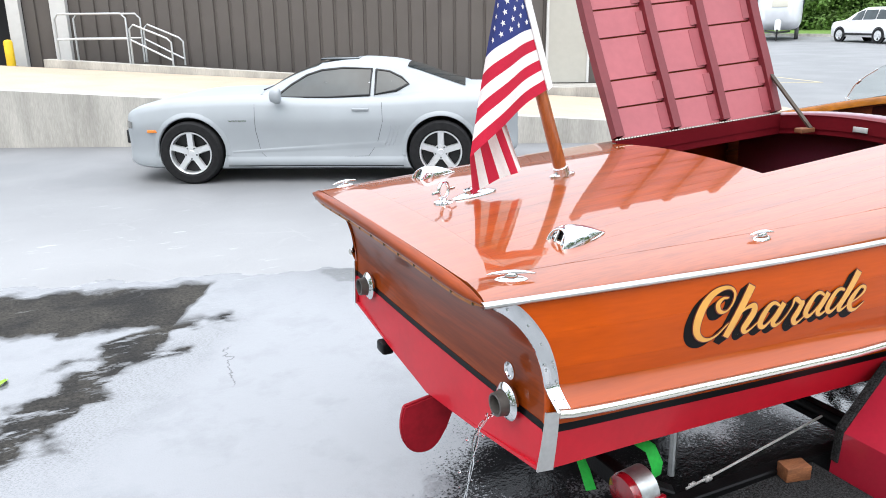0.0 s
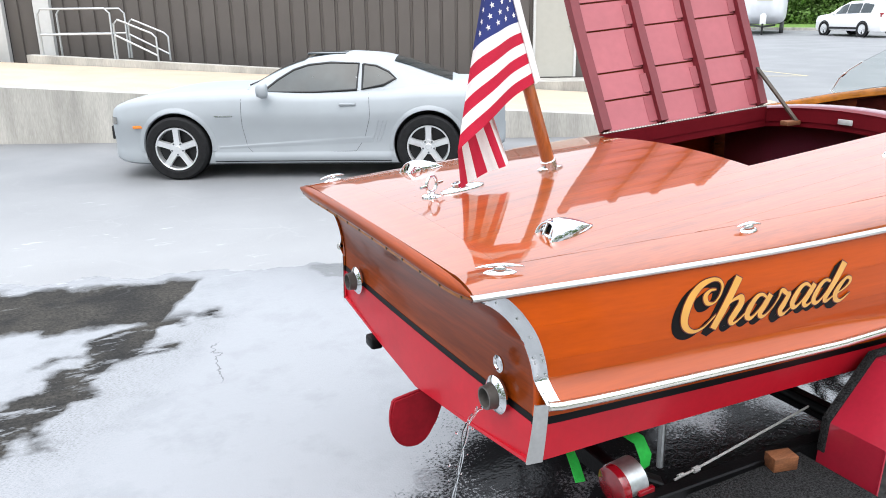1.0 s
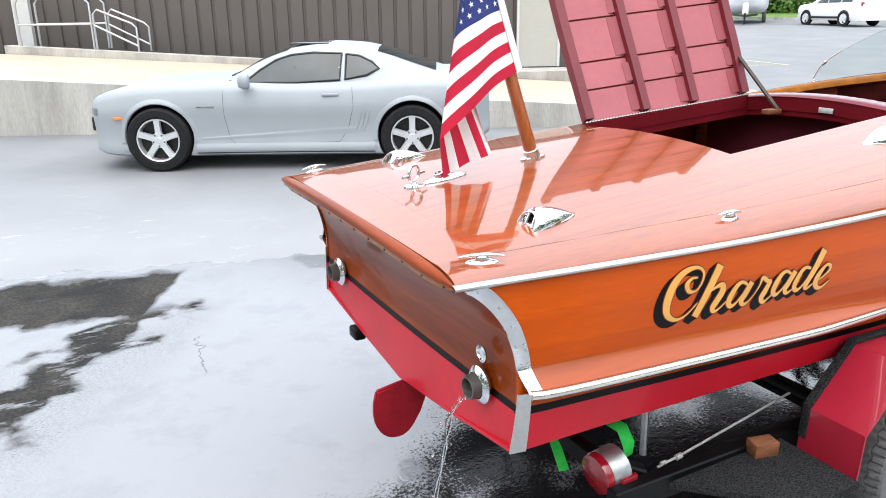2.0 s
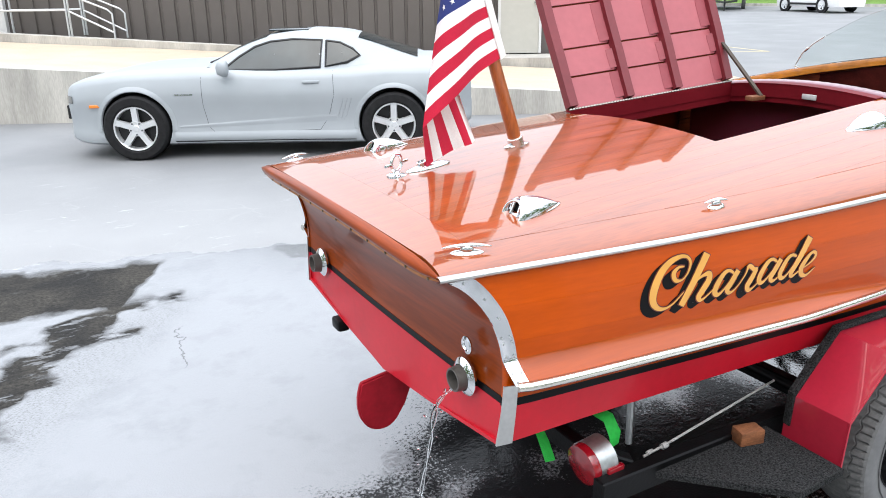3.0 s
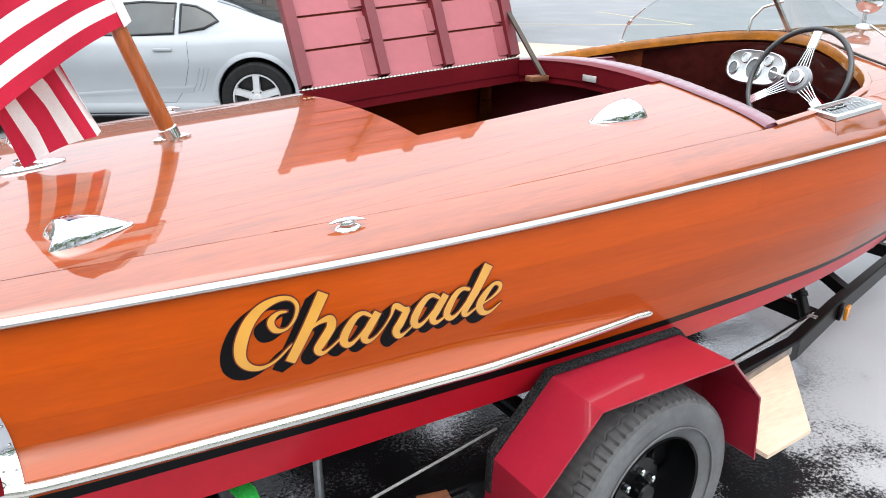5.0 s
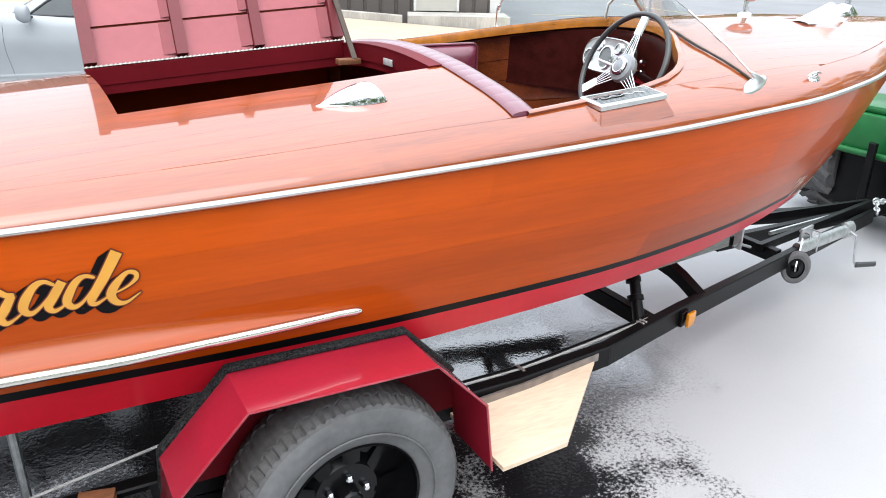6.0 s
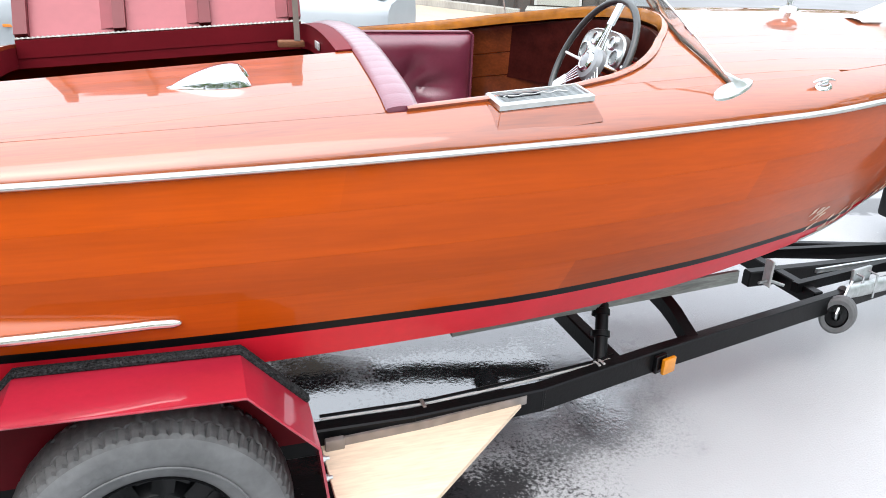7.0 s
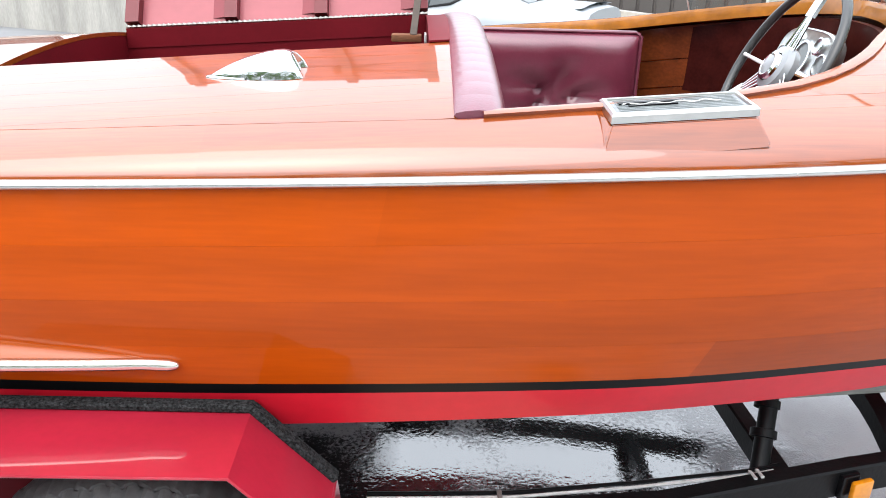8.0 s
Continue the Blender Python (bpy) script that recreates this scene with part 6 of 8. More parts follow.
def fender(s):
    inner = lambda x: CY + s * (0.815 + 0.047 * x) / 0.99
    outer = lambda x: CY + s * (1.026 + 0.047 * x) / 0.99
    bm = B()
    rows = []
    for x, z in FP:
        rows.append([Vector((x, inner(x), z)), Vector((x, (inner(x) + outer(x)) / 2, z)), Vector((x, outer(x), z))])
    slab(bm, rows, (0.004, 0, -0.006))
    fd = part("fender", bm, fender_paint, trailer, "folded maroon sheet fender", angle=0.25)
    bm = B()
    pts = [Vector((1.258, inner(1.25) + s * 0.010, 0.44)), *[Vector((x + (0.004 if x < 1.5 else 0), inner(x) + s * 0.010, z + 0.008)) for x, z in FP[1:5]]]
    for a, b in zip(pts, pts[1:]):
        bm = B()
        bar(bm, a, b + (b - a).normalized() * 0.006, 0.030, 0.016, bevel=0.004)
        part("carpet_strip", bm, carpet, fd, "speckled black carpet edging")
    bm = B()
    prism(bm, [*FP[1:5], (2.125, 0.44), (1.27, 0.44)], lambda u, v, w: Vector((u, inner(u) + s * (0.004 + w), v - 0.007)), 0.0, 0.004)
    part("inner_panel", bm, maroon_paint, fd, "dark inner side sheet")
    # rolled outer lip
    bm = B()
    tube(bm, [Vector((x, outer(x), z - 0.002)) for x, z in FP], 0.004, 6)
    part("rolled_edge", bm, fender_paint, fd)
    for x, z in ((2.119, 0.45), (2.128, 0.365), (2.112, 0.51)):
        bm = B()
        lathe(bm, [(0.009, 0), (0.009, 0.006), (0.005, 0.007), (0.005, 0.016), (0.0001, 0.016)], axis_m((x + 0.004, outer(x) - s * 0.03, z), (1, 0, 0)), 6)
        part("bolt", bm, galv, fd)
    return fd


fender(-1), fender(1)


def trailer_wheel(s):
    c = Vector((1.718, CY + s * 1.005, 0.334))
    ax = Vector((0, s, 0))
    m = axis_m(c, ax)
    R, w = 0.332, 0.10
    bm = B()
    seg = 288
    prof = [(0.205, -w * 0.85), (0.245, -w), (0.285, -w * 1.02), (0.312, -w * 0.93), (R - 0.006, -w * 0.74), (R, -w * 0.5), (R, -w * 0.46), (R, -w * 0.42), (R + 0.003, 0), (R, w * 0.42), (R, w * 0.46), (R, w * 0.5), (R - 0.006, w * 0.74), (0.322, w * 0.86), (0.312, w * 0.93), (0.30, w * 0.99), (0.285, w * 1.02), (0.272, w * 1.03), (0.245, w), (0.212, w * 0.86), (0.200, w * 0.80), (0.192, w * 0.6)]
    rows = []
    for i, (r, h) in enumerate(prof):
        row = []
        for k in range(seg):
            a = 2 * math.pi * k / seg
            rr, hh = r, h
            if i in (6, 10):
                rr -= 0.006
            elif 4 <= i <= 12 and (k + (0, 1, 0, 2, 3, 2, 0, 1, 0)[i - 4]) % 4 == 0:
                rr -= 0.0058
            if i in (12, 13, 3, 4) and k % 4 == 0:
                rr -= 0.0058
            if 5 <= i <= 11:
                hh += 0.005 * math.sin(2 * math.pi * k / 8)
            row.append(m @ Vector((rr * math.cos(a), rr * math.sin(a), hh)))
        rows.append(row)
    vs = grid(bm, rows, close_v=True)
    for i, q in enumerate(list(bm.faces)):
        q.material_index = 1 if (i // seg) >= 14 or (i // seg) <= 2 else 0
    ty = part("tyre", bm, [rubber, side_rubber], trailer, "worn black tyre with grey sidewall", angle=0.5)
    bm = B()
    rows = []
    for k in range(64):
        a = 2 * math.pi * k / 64
        rows.append([m @ Vector(((0.24 + 0.003 * math.cos(b)) * math.cos(a), (0.24 + 0.003 * math.cos(b)) * math.sin(a), w * 1.015 + 0.003 * math.sin(b))) for b in np.linspace(0, 2 * math.pi, 6, endpoint=False)])
    grid(bm, rows, close_u=True, close_v=True)
    part("sidewall_ring", bm, side_rubber, ty)
    for k in range(7):
        a0 = 0.9 + k * 0.09
        bm = B()
        rows = [[m @ Vector((r * math.cos(a0 + d), r * math.sin(a0 + d), w * 1.035 if r < 0.28 else w * 1.03)) for r in (0.262, 0.286)] for d in (0, 0.05)]
        grid(bm, rows)
        part("sidewall_mark", bm, side_rubber, ty, "plain moulded bar")
    bm = B()
    lathe(bm, [(0.200, w * 0.80), (0.197, w * 0.86), (0.192, w * 0.80), (0.188, w * 0.2), (0.175, -w * 0.2), (0.12, -w * 0.1), (0.095, w * 0.15), (0.0001, w * 0.18)], m, 48, caps=False)
    rim = part("rim", bm, black_metal, trailer, "glossy black steel rim", angle=0.4)
    for k in range(8):
        a = 2 * math.pi * k / 8 + 0.2
        bm = B()
        p = lambda r, h, d=0: m @ Vector((r * math.cos(a) - d * math.sin(a), r * math.sin(a) + d * math.cos(a), h))
        rows = [[p(0.09, w * 0.12, -0.026), p(0.09, w * 0.18, 0), p(0.09, w * 0.12, 0.026)], [p(0.14, -w * 0.05, -0.028), p(0.14, w * 0.02, 0), p(0.14, -w * 0.05, 0.028)], [p(0.18, -w * 0.1, -0.034), p(0.18, -w * 0.04, 0), p(0.18, -w * 0.1, 0.034)]]
        grid(bm, rows)
        part("spoke", bm, black_metal, rim)
    for k in range(5):
        a = 2 * math.pi * k / 5 + 0.4
        bm = B()
        lathe(bm, [(0.012, 0), (0.012, 0.014), (0.008, 0.018), (0.0001, 0.019)], axis_m(m @ Vector((0.057 * math.cos(a), 0.057 * math.sin(a), w * 0.18)), ax), 6)
        part("lug_nut", bm, chrome, rim, "chrome lug nut")
    bm = B()
    lathe(bm, [(0.036, w * 0.15), (0.034, w * 0.55), (0.028, w * 0.62), (0.0001, w * 0.64)], m, 20)
    part("hub_cap", bm, black_metal, rim)


trailer_wheel(-1), trailer_wheel(1)

# steps before and behind the fender
for s in (-1, 1):
    f = lambda x, y, z: Vector((x, y if s < 0 else 2 * CY - y, z))
    bm = B()
    prism(bm, [(0.72, -0.83), (1.235, -0.84), (1.235, -1.135), (1.02, -1.135)], lambda u, v, w: f(u, v, w), 0.385, 0.408)
    part("aft_step", bm, carpet, trailer, "gritty black step behind the fender")
    bm = B()
    prism(bm, [(2.80, -0.852), (2.39, -1.19), (2.15, -1.19), (2.15, -0.885)], lambda u, v, w: f(u, v, w), 0.345, 0.360)
    st = part("front_step", bm, plywood, trailer, "bare tan plywood step before the fender")
    bm = B()
    bar(bm, f(2.215, -0.897, 0.371), f(2.47, -0.891, 0.371), 0.010, 0.030)
    bar(bm, f(2.47, -0.891, 0.371), f(2.80, -0.862, 0.371), 0.010, 0.030)
    part("edge_angle", bm, worn_steel, st, "dull grey steel angle")
    bm = B()
    box(bm, f(2.185, -0.905, 0.372), (0.055, 0.02, 0.042), 0.003)
    part("edge_bracket", bm, worn_steel, st)
bm = B()
box(bm, (1.105, -0.875, 0.433), (0.085, 0.055, 0.048), 0.003, rotz(-14))
solo("timber_block", bm, block_wood, "sawn timber block resting on the trailer step", "wood block")

# brake line, rod, clamps, marker
bm = B()
pts = [(2.16, -0.815, 0.398), (2.38, -0.815, 0.390), (2.50, -0.815, 0.387), (2.80, -0.79, 0.382), (3.11, -0.752, 0.376), (3.2, -0.73, 0.374)]
tube(bm, pts, 0.0042, 8)
part("brake_line", bm, zinc, trailer, "thin bright brake line")
bm = B()
tube(bm, [(p[0], p[1] + 0.012, p[2] + 0.004) for p in pts], 0.005, 8)
part("wire", bm, frame_paint, trailer, "black wire")
bm = B()
box(bm, (2.468, -0.832, 0.404), (0.012, 0.045, 0.005), 0.002)
part("line_clip", bm, worn_steel, trailer)
for x, y in ((3.11, -0.757), (3.13, -0.752)):
    bm = B()
    bar(bm, (x, y + 0.012, 0.382), (x, y - 0.025, 0.388), 0.008, 0.006)
    part("clamp", bm, zinc, trailer)
bm = B()
tube(bm, [(0.77, -0.735, 0.388), (0.90, -0.73, 0.395), (1.42, -0.74, 0.475)], 0.0042, 8)
part("brake_rod", bm, zinc, trailer, "bright brake rod")
for k, (x, r) in enumerate(((0.80, 0.007), (0.87, 0.010))):
    bm = B()
    lathe(bm, [(r, -0.012), (r, 0.012)], axis_m((x, -0.732, 0.392), (1, 0, 0.05)), 8)
    part("rod_nut", bm, zinc, trailer)
bm = B()
box(bm, (3.375, -0.752, 0.335), (0.055, 0.022, 0.07), 0.004, rotz(14))
mk = part("marker_base", bm, black_metal, trailer)
bm = B()
box(bm, (3.40, -0.772, 0.332), (0.062, 0.016, 0.062), 0.005, rotz(14))
part("marker_lens", bm, amber, mk, "amber side marker lens")
# tail lamp
tl = axis_m((0.535, -0.72, 0.445), (-0.98, 0.0, -0.12))
bm = B()
lathe(bm, [(0.066, -0.002), (0.068, 0.012), (0.064, 0.024), (0.03, 0.032), (0.0001, 0.033)], tl, 28)
lamp = part("tail_lamp", bm, red_lens, trailer, "red round tail lamp", angle=1)
bm = B()
lathe(bm, [(0.066, -0.07), (0.067, -0.002)], tl, 28)
part("lamp_shell", bm, galv, lamp, "dull metal lamp shell")
bm = B()
box(bm, (0.59, -0.787, 0.425), (0.065, 0.018, 0.055), 0.004)
part("side_lens", bm, red_lens, lamp, "red side lens")
bm = B()
bar(bm, (0.60, -0.72, 0.445), (0.68, -0.76, 0.41), 0.05, 0.05, bevel=0.006)
part("lamp_bracket", bm, frame_paint, lamp)
# strap ends
strap = thing("tie_down_strap", (0.62, -0.6, 0.45), "bright green webbing strap hanging under the stern", "strap")
bm = B()
slab(bm, [[Vector((0.62, -0.58, 0.505)), Vector((0.66, -0.56, 0.51))], [Vector((0.63, -0.62, 0.53)), Vector((0.67, -0.60, 0.535))], [Vector((0.645, -0.665, 0.52)), Vector((0.69, -0.65, 0.525))], [Vector((0.65, -0.69, 0.475)), Vector((0.70, -0.68, 0.475))], [Vector((0.66, -0.685, 0.43)), Vector((0.70, -0.675, 0.43))]], (0.004, 0, 0.002))
part("webbing", bm, green_strap, strap, "", angle=1)
bm = B()
slab(bm, [[Vector((0.50, -0.50, 0.46)), Vector((0.53, -0.49, 0.46))], [Vector((0.485, -0.555, 0.43)), Vector((0.52, -0.55, 0.43))], [Vector((0.475, -0.60, 0.395)), Vector((0.51, -0.60, 0.39))]], (0.004, 0, 0.002))
part("loose_end", bm, green_strap, strap)

# winch post, jack and coupler
bm = B()
tube(bm, [(4.46, -0.46, 0.345), (5.02, -0.30, 0.315)], 0.036, 16)
jack = part("tongue_jack", bm, galv, trailer, "galvanised swing-up tongue jack")
bm = B()
tube(bm, [(5.02, -0.30, 0.315), (5.10, -0.277, 0.311)], 0.048, 14)
part("gear_head", bm, galv, jack)
bm = B()
tube(bm, [(5.06, -0.31, 0.313), (5.05, -0.40, 0.30), (5.06, -0.42, 0.15), (5.07, -0.435, 0.13)], 0.008, 8)
crank = part("crank", bm, galv, jack)
bm = B()
tube(bm, [(5.07, -0.435, 0.13), (5.20, -0.50, 0.125)], [0.017, 0.015], 10)
part("grip", bm, wheel_black, crank)
bm = B()
lathe(bm, [(0.055, -0.026), (0.074, -0.028), (0.085, -0.02), (0.09, 0), (0.085, 0.02), (0.074, 0.028), (0.055, 0.026), (0.053, 0.0)], axis_m((4.40, -0.545, 0.28), (0.72, 0.69, 0.0)), 32, caps=False)
jw = part("jack_wheel", bm, side_rubber, jack, "grey rubber jack wheel", angle=0.5)
bm = B()
lathe(bm, [(0.06, -0.018), (0.03, -0.024), (0.02, -0.034), (0.02, 0.034), (0.03, 0.024), (0.06, 0.018)], axis_m((4.40, -0.545, 0.28), (0.72, 0.69, 0.0)), 24)
part("wheel_hub", bm, black_metal, jw, "black wheel hub")
for k in (-1, 1):
    bm = B()
    bar(bm, Vector((4.40, -0.545, 0.28)) + Vector((0.72, 0.69, 0)) * 0.04 * k, Vector((4.50, -0.46, 0.375)) + Vector((0.72, 0.69, 0)) * 0.034 * k, 0.01, 0.045)
    part("fork", bm, galv, jw)
bm = B()
box(bm, (4.62, -0.36, 0.345), (0.13, 0.02, 0.15), 0.004, rotz(16))
mp_ = part("jack_mount", bm, galv, jack)
for a in (-0.04, 0.04):
    bm = B()
    tube(bm, [(4.62 + a, -0.44, 0.29), (4.62 + a, -0.44, 0.40), (4.62 + a, -0.34, 0.40)], 0.006, 6)
    part("u_bolt", bm, galv, mp_)
bm = B()
bar(bm, (4.16, -0.27, 0.36), (4.16, -0.27, 0.48), 0.07, 0.012, up=(1, 0, 0), bevel=0.003)
kb = part("keel_bracket", bm, zinc, trailer, "grey steel bracket plate")
bm = B()
tube(bm, [(4.10, -0.30, 0.39), (4.17, -0.275, 0.385), (4.24, -0.30, 0.36)], 0.007, 8)
part("bracket_pin", bm, galv, kb)
bm = B()
box(bm, (5.95, CY, 0.34), (0.24, 0.10, 0.07), 0.015)
part("coupler", bm, galv, trailer, "galvanised ball coupler")
for k, (a, b) in enumerate((((4.30, -0.30, 0.345), (5.5, -0.03, 0.36)), ((4.35, 0.25, 0.345), (5.5, 0.0, 0.36)), ((4.5, -0.16, 0.36), (5.3, -0.06, 0.35)))):
    bm = B()
    bar(bm, a, b, 0.045 if k < 2 else 0.02, 0.045 if k < 2 else 0.02)
    part("tongue_brace", bm, frame_paint if k < 2 else galv, trailer)
rnd = random.Random(3)
bm = B()
pts = [Vector((5.35, -0.22, 0.37)), Vector((5.45, -0.14, 0.40)), Vector((5.55, -0.16, 0.385)), Vector((5.65, -0.10, 0.41)), Vector((5.75, -0.13, 0.37)), Vector((5.80, -0.10, 0.31))]
chain = thing("safety_chain", (5.5, -0.15, 0.36), "bright safety chain over the trailer tongue", "chain")
for a, b in zip(pts, pts[1:]):
    for k in range(4):
        c = lerp(a, b, k / 4)
        d = (b - a).normalized()
        u, v = frame_of(d)
        side = u if k % 2 else v
        bm = B()
        ring = [c + d * 0.022 * math.cos(q) + side * 0.014 * math.sin(q) for q in np.linspace(0, 2 * math.pi, 11)]
        tube(bm, ring, 0.0048, 6, caps=False)
        part("link", bm, galv, chain, angle=2)

# ---- fairing: boat and trailer were drafted full; draw them in to the true beam and length ----
RIGID = ("clam_vent", "deck_cleat", "lifting_ring", "staff_socket", "flagstaff", "flag", "steering_wheel", "boarding_step", "search_light", "foredeck_vent", "bow_light", "tie_down_strap", "safety_chain", "timber_block")


def fair(p):
    y = p.y - CY
    w = min(1.0, abs(y) / 0.6)
    return Vector((0.966 * p.x, CY2 + 0.99 * y - math.copysign(0.047 * p.x * w, y), 0.957 * p.z + 0.02))


CY2 = -0.012
for ob in [o for o in bpy.data.objects if o.parent is None and o not in standing]:
    rigid = ob.name.split(".")[0] in RIGID
    family = [ob, *ob.children_recursive]
    if rigid and ob.type == "EMPTY":
        o = ob.matrix_basis.translation.copy()
        ob.matrix_basis = Matrix.Translation(fair(o))
        continue
    mid = fair(ob.matrix_basis.translation) if ob.type == "EMPTY" else None
    for q in family:
        if q.type == "MESH":
            if rigid:
                c = sum((v.co for v in q.data.vertices), Vector()) / len(q.data.vertices)
                q.data.transform(Matrix.Translation(fair(c) - c))
            else:
                for v in q.data.vertices:
                    v.co = fair(v.co)
    if mid is not None:
        ob.matrix_basis = Matrix.Translation(mid)
        for q in ob.children:
            q.matrix_parent_inverse = ob.matrix_basis.inverted()

# ---- cars ----
silver = material("silver_car_paint", (0.34, 0.365, 0.385), rough=0.5, metal=0.15, coat=0.12, coat_ior=1.4, spec=0.3, spread=0.05, scale=3)
white_car = material("white_car_paint", (0.78, 0.78, 0.78), rough=0.3, coat=1.0, spread=0.04)
alloy = material("alloy_wheel", (0.78, 0.79, 0.80), rough=0.3, metal=0.7, spread=0.06, scale=20)
car_rubber = material("black_car_tyre", (0.018, 0.018, 0.019), spec=0.15, rough=0.7, spread=0.3, scale=20)
black_trim = material("black_trim", (0.012, 0.012, 0.013), rough=0.45, spread=0.3)
seam_grey = material("grey_panel_gap", (0.05, 0.052, 0.055), rough=0.6)
lamp_glass = material("lamp_glass", (0.10, 0.11, 0.12), rough=0.08, coat=1.0)
orange_lens = material("orange_lens", (0.75, 0.22, 0.03), rough=0.2, coat=0.8)


def cut_out(me_ob, cutters):
    """The mesh of an object with round holes taken out of it."""
    made = []
    for c, r, d in cutters:
        bm = B()
        lathe(bm, [(r, -d), (r, d)], axis_m(c, (0, 1, 0)), 40)
        bmesh.ops.recalc_face_normals(bm, faces=bm.faces)
        me = bpy.data.meshes.new("cutter")
        bm.to_mesh(me)
        bm.free()
        ob = new("cutter", me)
        made.append(ob)
        md = me_ob.modifiers.new("hole", "BOOLEAN")
        md.operation, md.object, md.solver = "DIFFERENCE", ob, "EXACT"
    me = bpy.data.meshes.new_from_object(me_ob.evaluated_get(bpy.context.evaluated_depsgraph_get()))
    me_ob.modifiers.clear()
    me_ob.data = me
    for ob in made:
        bpy.data.objects.remove(ob)


def car_wheel(parent, x, y, out, r, rim_r, w, spokes, rim_mat):
    m = axis_m((x, y, r), (0, out, 0))
    bm = B()
    lathe(bm, [(rim_r, -w), (r * 0.93, -w), (r, -w * 0.75), (r, w * 0.72), (r * 0.985, w * 0.85), (r * 0.93, w * 1.0), (rim_r * 1.08, w * 1.02), (rim_r, w * 0.9), (rim_r * 0.97, w * 0.3)], m, 56, caps=False)
    ty = part("tyre", bm, car_rubber, parent, "black tyre", angle=0.6)
    bm = B()
    lathe(bm, [(rim_r, w * 0.9), (rim_r * 0.985, w * 0.97), (rim_r * 0.93, w * 0.93), (rim_r * 0.90, w * 0.2)], m, 48, caps=False)
    rim = part("rim", bm, rim_mat, ty, "five-spoke alloy rim")
    bm = B()
    lathe(bm, [(rim_r * 0.91, w * 0.15), (0.0001, w * 0.1)], m, 32, caps=False)
    part("brake_disc", bm, black_trim, ty)
    for k in range(spokes):
        a = 2 * math.pi * k / spokes + math.pi / 2
        p = lambda rr, h, d: m @ Vector((rr * math.cos(a) - d * math.sin(a), rr * math.sin(a) + d * math.cos(a), h))
        bm = B()
        rows = []
        for f in (0, 0.35, 0.7, 1.0):
            rr = lerp(rim_r * 0.16, rim_r * 0.95, f)
            hw = lerp(rim_r * 0.17, rim_r * 0.15, f) * (1.15 if f == 1 else 1)
            h = w * lerp(0.72, 0.90, f)
            rows.append([p(rr, h - 0.03, -hw), p(rr, h, -hw * 0.8), p(rr, h - 0.006, 0), p(rr, h, hw * 0.8), p(rr, h - 0.03, hw)])
        grid(bm, rows)
        part("spoke", bm, rim_mat, ty, angle=0.5)
        bm = B()
        b = a + math.pi / spokes
        lathe(bm, [(0.011, 0), (0.010, 0.012), (0.0001, 0.013)], axis_m(m @ Vector((rim_r * 0.27 * math.cos(b), rim_r * 0.27 * math.sin(b), w * 0.72)), (0, out, 0)), 8)
        part("lug_nut", bm, lamp_glass, ty)
    bm = B()
    lathe(bm, [(rim_r * 0.36, w * 0.66), (rim_r * 0.34, w * 0.74), (rim_r * 0.15, w * 0.76), (rim_r * 0.13, w * 0.80), (0.0001, w * 0.81)], m, 28)
    part("hub", bm, rim_mat, ty)


